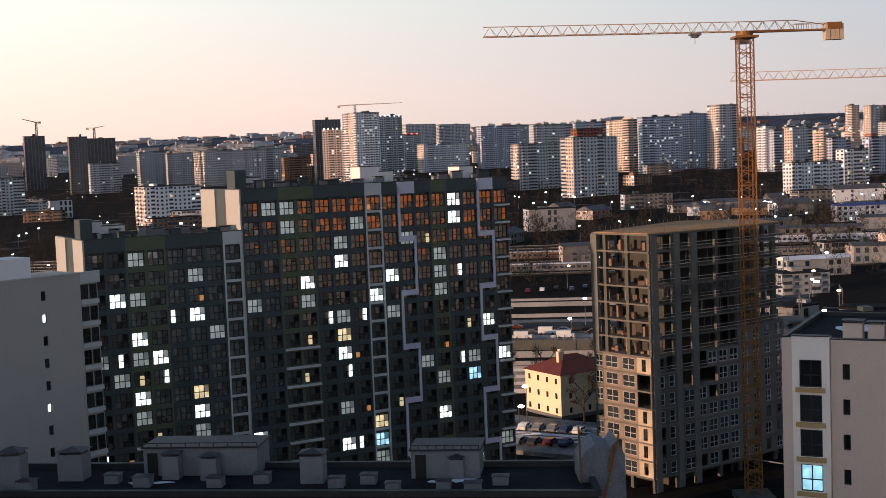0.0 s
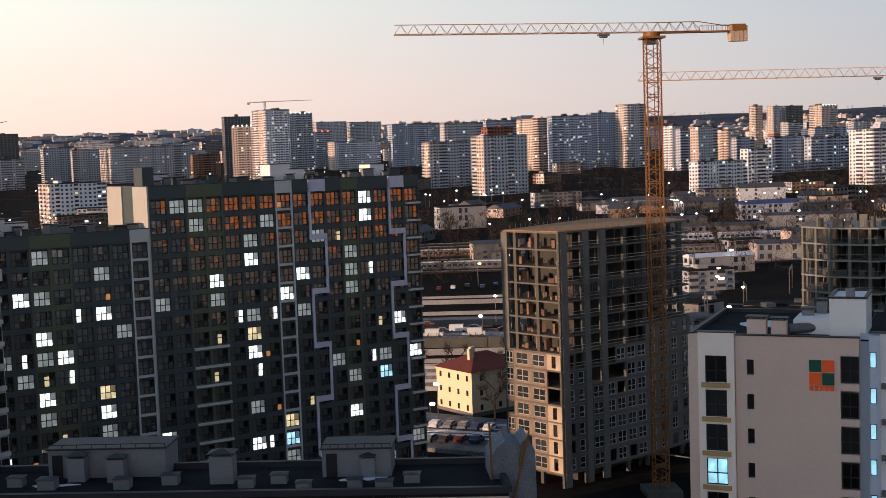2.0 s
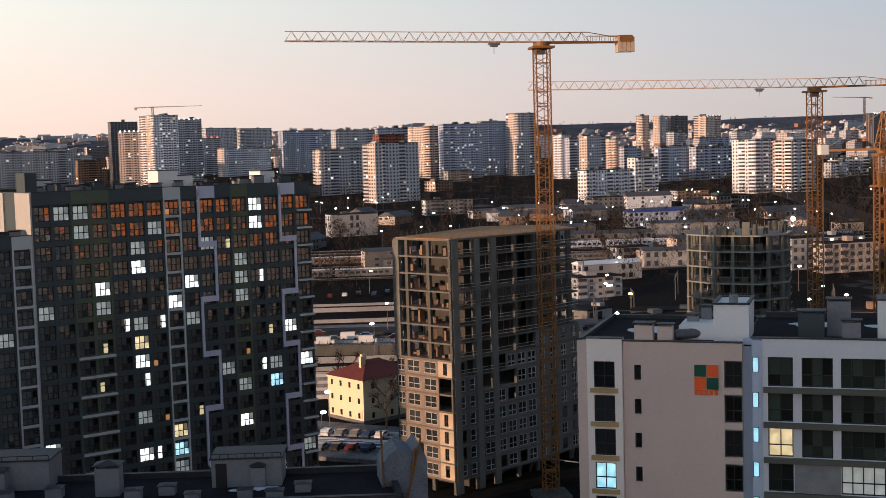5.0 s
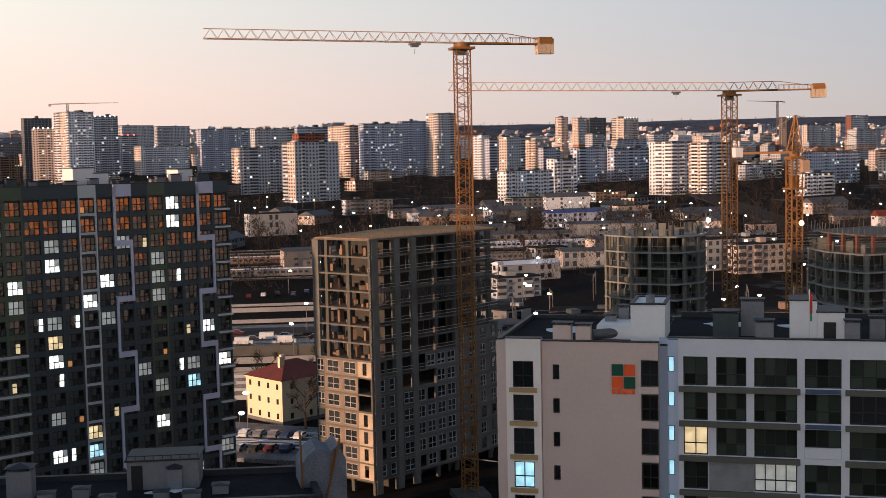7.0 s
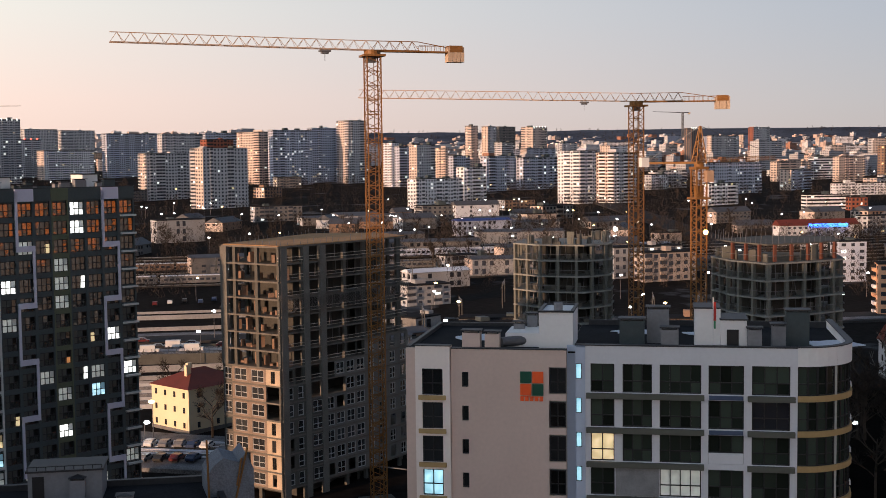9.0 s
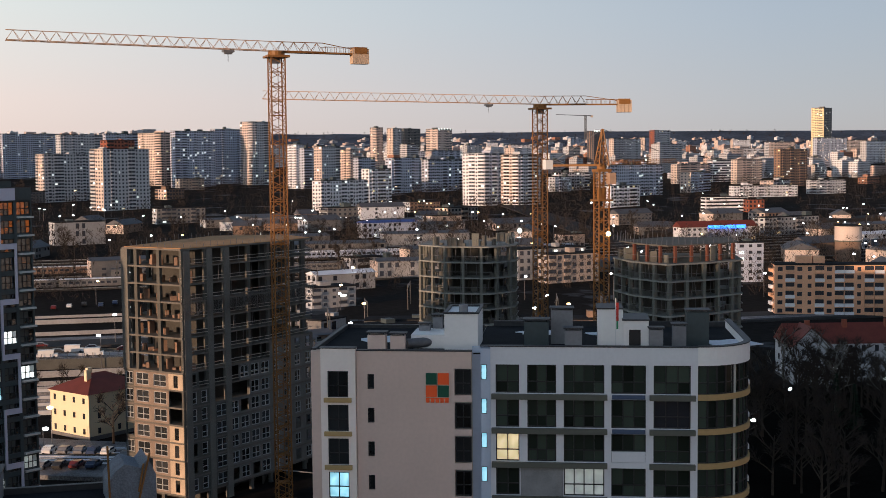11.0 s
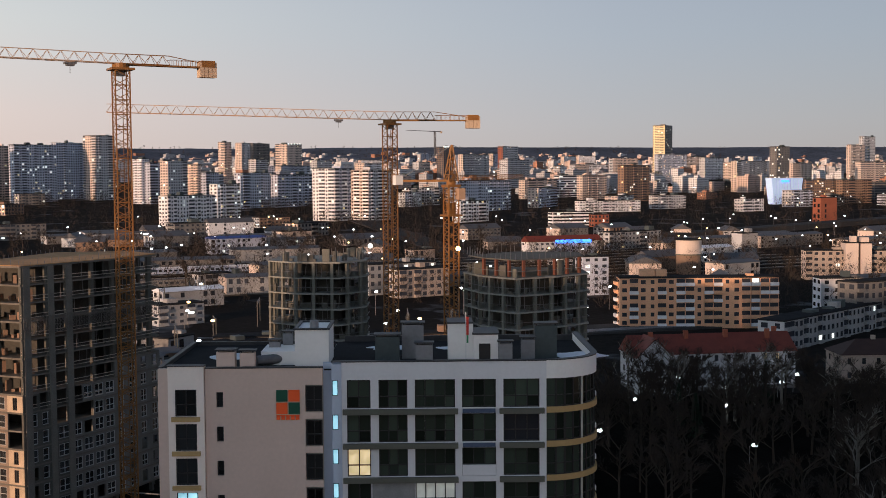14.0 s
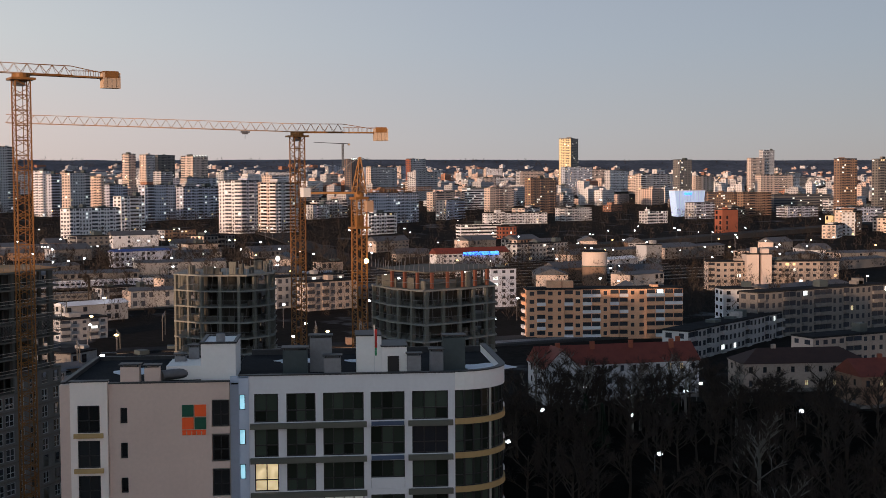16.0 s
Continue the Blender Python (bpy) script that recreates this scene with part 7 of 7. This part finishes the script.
# spruces
for k in range(5):
    x, y = (212, 215, 219, 180, 176)[k], (238, 235, 239, 225, 214)[k]
    sp = thing("spruce", "dark narrow spruce beside the houses", "tree", pose(x, y, ground_z(x, y)), "spruces in the park")
    bm = bmesh.new(); cylinder(bm, 0, 0, -0.4, 9, 0.18, 0.04, 8); part("trunk", bm, BARK, sp)
    vs, fs = [], []
    for i in range(900):
        z = 0.8 + 9.2 * TREES.random() ** 1.3; rr = (10.4 - z) * 0.24; a = TREES.uniform(0, 6.283); r0 = rr * TREES.uniform(0.3, 1.0)
        p = Vector((r0 * math.cos(a), r0 * math.sin(a), z - 0.25 * r0)); e = Vector((math.cos(a), math.sin(a), -0.35)) * 0.45; s = Vector((-math.sin(a), math.cos(a), 0.1)) * 0.16
        n = len(vs); vs += [tuple(p - s), tuple(p + s), tuple(p + e)]; fs.append((n, n + 1, n + 2))
    me = bpy.data.meshes.new("crown"); me.from_pydata(vs, [], fs); me.materials.append(CONIFER)
    c = new("crown", me); c.parent = sp
# woods of the middle distance: clumps of bare twigs
def woods(label, count, az, dist, seed):
    r = random.Random(seed)
    vs, fs = [], []
    for _ in range(count):
        a, q = radians(r.uniform(*az)), math.sqrt(r.uniform(dist[0] ** 2, dist[1] ** 2))
        x, y = math.sin(a) * q, math.cos(a) * q
        g, h, w = hill_z(x, y), r.uniform(8, 15), r.uniform(3, 6)
        for _ in range(60 if q > 800 else 130):
            u = Vector((r.gauss(0, 0.45), r.gauss(0, 0.45), r.uniform(0.05, 1)))
            f = 1 - abs(u.z - 0.55)
            p = Vector((x + u.x * w * f, y + u.y * w * f, g + u.z * h))
            e = Vector((r.uniform(-1, 1), r.uniform(-1, 1), r.uniform(0, 1.3))) * 1.5
            s = Vector((r.uniform(-1, 1), r.uniform(-1, 1), 0)) * (0.06 + q / 6500)
            n = len(vs); vs += [tuple(p - s), tuple(p + s), tuple(p + e)]; fs.append((n, n + 1, n + 2))
    me = bpy.data.meshes.new("woods"); me.from_pydata(vs, [], fs); me.materials.append(TWIG)
    tagged(new("woods", me), label, "trees", kind="stuff")


woods("dark belts of bare trees between the blocks", 1500, (-22, 30), (820, 1500), 31)
woods("bare trees along the railway and streets", 1700, (16, 54), (620, 1700), 32)
woods("dark scrub and bare trees round the sidings", 1100, (-20, 50), (480, 780), 34)
woods("woods at the foot of the hills", 1700, (-22, 54), (3000, 4470), 35)
woods("far dark woods among the city blocks", 1900, (-22, 54), (1500, 3700), 33)

# unseen houses added behind and beside the window to shade roofs and fill the panes
def helper_house(label, x, y, turn, w, d, h, mat):
    ob = thing("neighbour_house", label, "apartment building", pose(x, y, -0.5, 0, 0, turn))
    part("wall", boxes((-w / 2, w / 2, 0, d, 0, h)), mat, ob)
    part("roof", boxes((-w / 2 - 0.3, w / 2 + 0.3, -0.3, d + 0.3, h, h + 0.5)), ROOF_FELT, ob)


helper_house("unseen grey house added to shade the near roofs", -93.0, 33.4, 123.0, 148.0, 15.0, 67.0, GREY_RENDER)
helper_house("unseen grey tower house added to shade the building site", -149.5, 78.5, 116.0, 58.0, 15.0, 73.5, GREY_RENDER)
helper_house("unseen orange house added to tint the slab panes orange", 330.0, -50.0, 72.0, 170.0, 15.0, 66.0, material("orange_reflector_wall", (0.85, 0.3, 0.08), 0.8))
helper_house("unseen dark house added to limit the orange reflection", 285.0, -35.0, 72.0, 190.0, 12.0, 38.0, PANEL_DARK)


# ---- railway masts, gantry and yard clutter ----
def catenary(x, y, turn, span, h=8.5):
    z = ground_z(x, y)
    ob = thing("catenary_mast", "steel portal mast over the railway tracks", "railway mast", pose(x, y, z, 0, 0, turn), "masts over the tracks")
    for sx in (0, span):
        bm = bmesh.new(); beam(bm, (sx, 0, -0.5), (sx, 0, h + 1.2), 0.34, 0.24); part("post", bm, CONCRETE, ob)
    bm = bmesh.new()
    beam(bm, (0, 0, h), (span, 0, h), 0.16); beam(bm, (0, 0, h + 0.9), (span, 0, h + 0.9), 0.16)
    n = int(span / 2)
    for i in range(n):
        beam(bm, (span * i / n, 0, h), (span * (i + 1) / n, 0, h + 0.9), 0.1)
    part("cross_beam", bm, CRANE_GREY, ob)
    for i in range(1, 4):
        bm = bmesh.new(); beam(bm, (span * i / 4, 0, h), (span * i / 4, 0.8, h - 1.6), 0.08); part("hanger", bm, CRANE_GREY, ob)


YARD = random.Random(14)
for k in range(22):
    a, q = radians(YARD.uniform(4, 32)), YARD.uniform(300, 520)
    catenary(math.sin(a) * q, math.cos(a) * q, 75 + YARD.uniform(-12, 12), YARD.uniform(10, 18), YARD.uniform(7.5, 10))
for k in range(10):
    catenary(-30 + 30 * k, 505 + YARD.uniform(-10, 90), 85, 16)

# low black-roofed sheds and pipes of the building yard
for k in range(20):
    a, q = radians(YARD.uniform(13, 31)), YARD.uniform(240, 400)
    block("low dark shed of the building yard", math.sin(a) * q, math.cos(a) * q, YARD.choice((10, -20, 35)), YARD.uniform(8, 22), YARD.uniform(6, 10), YARD.uniform(3, 5), 1, YARD.choice((PANEL_DARK, PANEL_GREY, PANEL_BROWN)), PANEL_DARK, "warehouse" if k % 2 else "low", 0.05)
gantry = thing("gantry_beam", "yellow lattice beam of a gantry over the yard", "gantry", pose(122.0, 262.0, ground_z(122, 262), 0, 0, -22))
bm = bmesh.new(); lattice(bm, 13.0, 1.5, 1.6, 0.25, 0.16); bm.transform(pose(-2, 0, 18.2, 0, 90, 0)); part("girder", bm, CRANE_YELLOW, gantry)
for x in (-1.0, 10.0):
    bm = bmesh.new(); beam(bm, (x, -0.5, -0.5), (x, -0.5, 18), 0.5); part("leg", bm, CRANE_YELLOW, gantry)

# the sunlit overpass behind the yellow house
for off, w, up, mat_, lab in ((0, 15.0, 2.0, material("salted_road", (0.1, 0.098, 0.095), 0.85, vary=0.6, scale=2.0), "salted grey road of the overpass"), (-7.6, 0.4, 2.6, CONCRETE, "pale concrete parapet of the overpass"), (7.6, 0.4, 2.6, CONCRETE, "pale concrete parapet of the overpass"), (0, 0.4, 2.7, PANEL_GREY, "concrete barrier between the lanes")):
    strip("overpass" if w > 1 else "parapet", lab, [(-200, 400 + off), (-40, 372 + off), (40, 356 + off), (120, 346 + off)], w, mat_, up)
for k in range(16):
    x = -30 + 9 * k
    copy_thing(CARS.choice(models), pose(x, 365 - 0.19 * x + CARS.choice((-4.5, 3.5)), ground_z(x, 365) + 2.05, 0, 0, -11))
for k in range(34):
    a, q = radians(YARD.uniform(3, 32)), YARD.uniform(250, 430)
    copy_thing(lamps[0 if k % 6 else 1], pose(math.sin(a) * q, math.cos(a) * q, ground_z(math.sin(a) * q, math.cos(a) * q), 0, 0, YARD.uniform(-60, 60)))
strip("road", "side road with slush and traffic", [(-30, 268), (14, 252), (40, 243)], 9, bpy.data.materials["salted_road"], 0.6)
for y0, up in ((318, 1.3), (327, 0.9), (338, 1.5), (408, 1.2), (432, 1.6), (446, 1.0)):
    strip("fence", "low pale fence beside the tracks", [(-60, y0 + 14), (40, y0), (110, y0 - 8)], 0.3, LOW_WALL, up, "fence")

# Slush sheet added so the ground holds the sun streaks' brightness.
strip("pavement", "yard of slush and old snow, pale for the sun streaks", [(-14, 263), (14, 250), (36, 238)], 19, SLUSH, 0.56, "pavement")
for k in range(9):
    o_ = -1.5 * k + YARD.uniform(-0.5, 0.5)
    strip("snow_ridge", "ridge of trampled snow in the yard", [(2 + YARD.uniform(-4, 4), 266 + o_), (16, 260 + o_ + YARD.uniform(-0.5, 0.5)), (27 + YARD.uniform(-3, 6), 254.5 + o_)], YARD.uniform(0.4, 1.1), SNOW, 0.68, "snow")
for k in range(7):
    o_ = 292 + 4.2 * k
    strip("kerb", "pale kerb beside the sidings", [(-10, o_ + 8), (20, o_ + 3), (55, o_)], 0.35, SLUSH if k % 2 else PANEL_GREY, 0.8, "kerb")


for off in (-5.8, -3.9, -2.0, 2.0, 3.9, 5.8):
    strip("lane_line", "worn white lane line on the overpass", [(-40, 372 + off), (40, 356 + off), (120, 346 + off)], 0.22, PANEL_GREY, 2.02, "road marking")
# pipes, rails and rods lying about the yard
bm = bmesh.new()
for k in range(230):
    a, q = radians(YARD.uniform(14.5, 30)), YARD.uniform(225, 420)
    x, y, t_, l_ = math.sin(a) * q, math.cos(a) * q, radians(YARD.choice((-20, -16, 35, 70)) + YARD.uniform(-8, 8)), YARD.uniform(3, 10)
    dx, dy, z1, z2 = math.cos(t_) * l_, math.sin(t_) * l_, YARD.uniform(0.3, 2.2), YARD.uniform(0.3, 2.2)
    beam(bm, (x - dx, y - dy, ground_z(x - dx, y - dy) + z1), (x + dx, y + dy, ground_z(x + dx, y + dy) + z2), YARD.uniform(0.1, 0.4))
tagged(new("yard_pipes", mesh_of("yard_pipes", bm, SLUSH)), "pale pipes, rails and rods heaped in the building yard", "pipes", kind="stuff")


def van_model():
    ob = thing("van", "white delivery van on the overpass", "van", group="vans on the overpass")
    part("body", boxes((-2.6, 1.6, -0.95, 0.95, 0.45, 2.3), (1.6, 2.6, -0.9, 0.9, 0.45, 1.3)), CAR_PAINTS[0], ob)
    part("windscreen", boxes((1.6, 1.68, -0.8, 0.8, 1.35, 2.1)), GLASS_FAR, ob)
    for x in (-1.7, 1.7):
        for y in (-0.85, 0.85):
            bm = bmesh.new(); cylinder(bm, 0, 0, -0.1, 0.1, 0.36, n=12); bm.transform(pose(x, y, 0.36, 90, 0, 0)); part("wheel", bm, METAL_DARK, ob)
    return ob


van = van_model()
van.matrix_basis = pose(21, 365 - 0.19 * 21 - 4.5, ground_z(21, 361) + 2.05, 0, 0, -11)
for x, o_ in ((28.5, 3.5), (33, -4.5), (45, 3.5), (12, 3.5), (52, -4.5), (3, -4.5)):
    copy_thing(van, pose(x, 365 - 0.19 * x + o_, ground_z(x, 365) + 2.05, 0, 0, -11))
for k in range(26):
    x = 6 + 2.2 * k
    rail_post = thing("guard_post", "short grey post at the edge of the overpass", "post", pose(x, 357.5 - 0.19 * x, ground_z(x, 357) + 1.8), "guard posts")
    part("shaft", boxes((-0.08, 0.08, -0.08, 0.08, 0, 1.9)), CRANE_GREY, rail_post)

# near-black sheet laid over the park to darken its ground
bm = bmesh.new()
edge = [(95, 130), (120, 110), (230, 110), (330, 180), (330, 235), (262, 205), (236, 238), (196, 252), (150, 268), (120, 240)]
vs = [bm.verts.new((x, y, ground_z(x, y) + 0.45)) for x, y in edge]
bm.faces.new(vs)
tagged(new("lawn", mesh_of("lawn", bm, material("darkened_park_ground", (0.009, 0.008, 0.007), 1.0, vary=0.5, scale=0.5, spec=0.0))), "near-black sheet darkening the park ground", "ground", kind="structure")


# the dense carpet of far blocks, too small to tell apart
def carpet(label, mat, count, az, dist, size, height, seed, turn=31.0):
    r = random.Random(seed)
    c, s_ = math.cos(radians(turn)), math.sin(radians(turn))
    rows = []
    for _ in range(count):
        a, q = radians(r.uniform(*az)), math.sqrt(r.uniform(dist[0] ** 2, dist[1] ** 2))
        x, y = math.sin(a) * q, math.cos(a) * q
        u, v, g = c * x + s_ * y, -s_ * x + c * y, hill_z(x, y)
        w, d, h = r.uniform(*size), r.uniform(10, 16), r.uniform(*height)
        rows.append((u, u + w, v, v + d, g - 3, g + h))
        if r.random() < 0.6:
            rows.append((u + w * 0.2, u + w * 0.4, v + 2, v + 8, g + h, g + h + 3))
    ob = new("far_blocks", boxes_mesh("far_blocks", rows, mat))
    ob.matrix_basis = pose(0, 0, 0, 0, 0, turn)
    tagged(ob, label, "city blocks", kind="stuff")


def windowed(name, base):
    """A wall far off with its rows of dark windows as fine relief of colour."""
    m = material(name, base, 0.9, vary=0.12, scale=0.3)
    n, l = m.node_tree.nodes, m.node_tree.links
    b = n["Principled BSDF"]
    old = b.inputs["Base Color"].links[0].from_socket
    sep, ax, az_, mul, mix = n.new("ShaderNodeSeparateXYZ"), n.new("ShaderNodeMath"), n.new("ShaderNodeMath"), n.new("ShaderNodeMath"), n.new("ShaderNodeMix")
    l.new(n["Texture Coordinate"].outputs["Object"], sep.inputs[0])
    add = n.new("ShaderNodeMath"); add.operation = "ADD"
    l.new(sep.outputs["X"], add.inputs[0]); l.new(sep.outputs["Y"], add.inputs[1])
    for node, src, period, fill in ((ax, add.outputs[0], 3.4, 0.5), (az_, sep.outputs["Z"], 3.0, 0.5)):
        fr = n.new("ShaderNodeMath"); fr.operation = "PINGPONG"; fr.inputs[1].default_value = period / 2
        l.new(src, fr.inputs[0])
        node.operation = "LESS_THAN"; node.inputs[1].default_value = period / 2 * fill
        l.new(fr.outputs[0], node.inputs[0])
    mul.operation = "MULTIPLY"; l.new(ax.outputs[0], mul.inputs[0]); l.new(az_.outputs[0], mul.inputs[1])
    mix.data_type = "RGBA"; mix.inputs["B"].default_value = (0.05, 0.055, 0.07, 1)
    l.new(mul.outputs[0], mix.inputs["Factor"]); l.new(old, mix.inputs["A"]); l.new(mix.outputs["Result"], b.inputs["Base Color"])
    return m


FAR_WALLS = [windowed("far_wall_" + n_, c_) for n_, c_ in (("white", (0.7, 0.7, 0.73)), ("pink", (0.62, 0.48, 0.42)), ("grey", (0.45, 0.45, 0.48)), ("brick", (0.4, 0.2, 0.13)))]
for i_, (mat_, n_) in enumerate(zip(FAR_WALLS, (170, 150, 130, 40))):
    carpet("dense carpet of far city blocks", mat_, n_, (16, 54), (1500, 3700), (14, 55), (7, 26), 60 + i_)
    carpet("far rows of panel blocks on the skyline", mat_, n_ // 3, (-24, 16), (2100, 3700), (18, 70), (12, 36), 70 + i_)
    carpet("far rows of panel blocks on the skyline", mat_, int(n_ * 1.7), (-24, 13), (3300, 4490), (20, 80), (8, 20), 80 + i_)
    carpet("far rows of panel blocks below the hills", mat_, int(n_ * 1.5), (14, 54), (2900, 4250), (14, 60), (5, 14), 90 + i_)
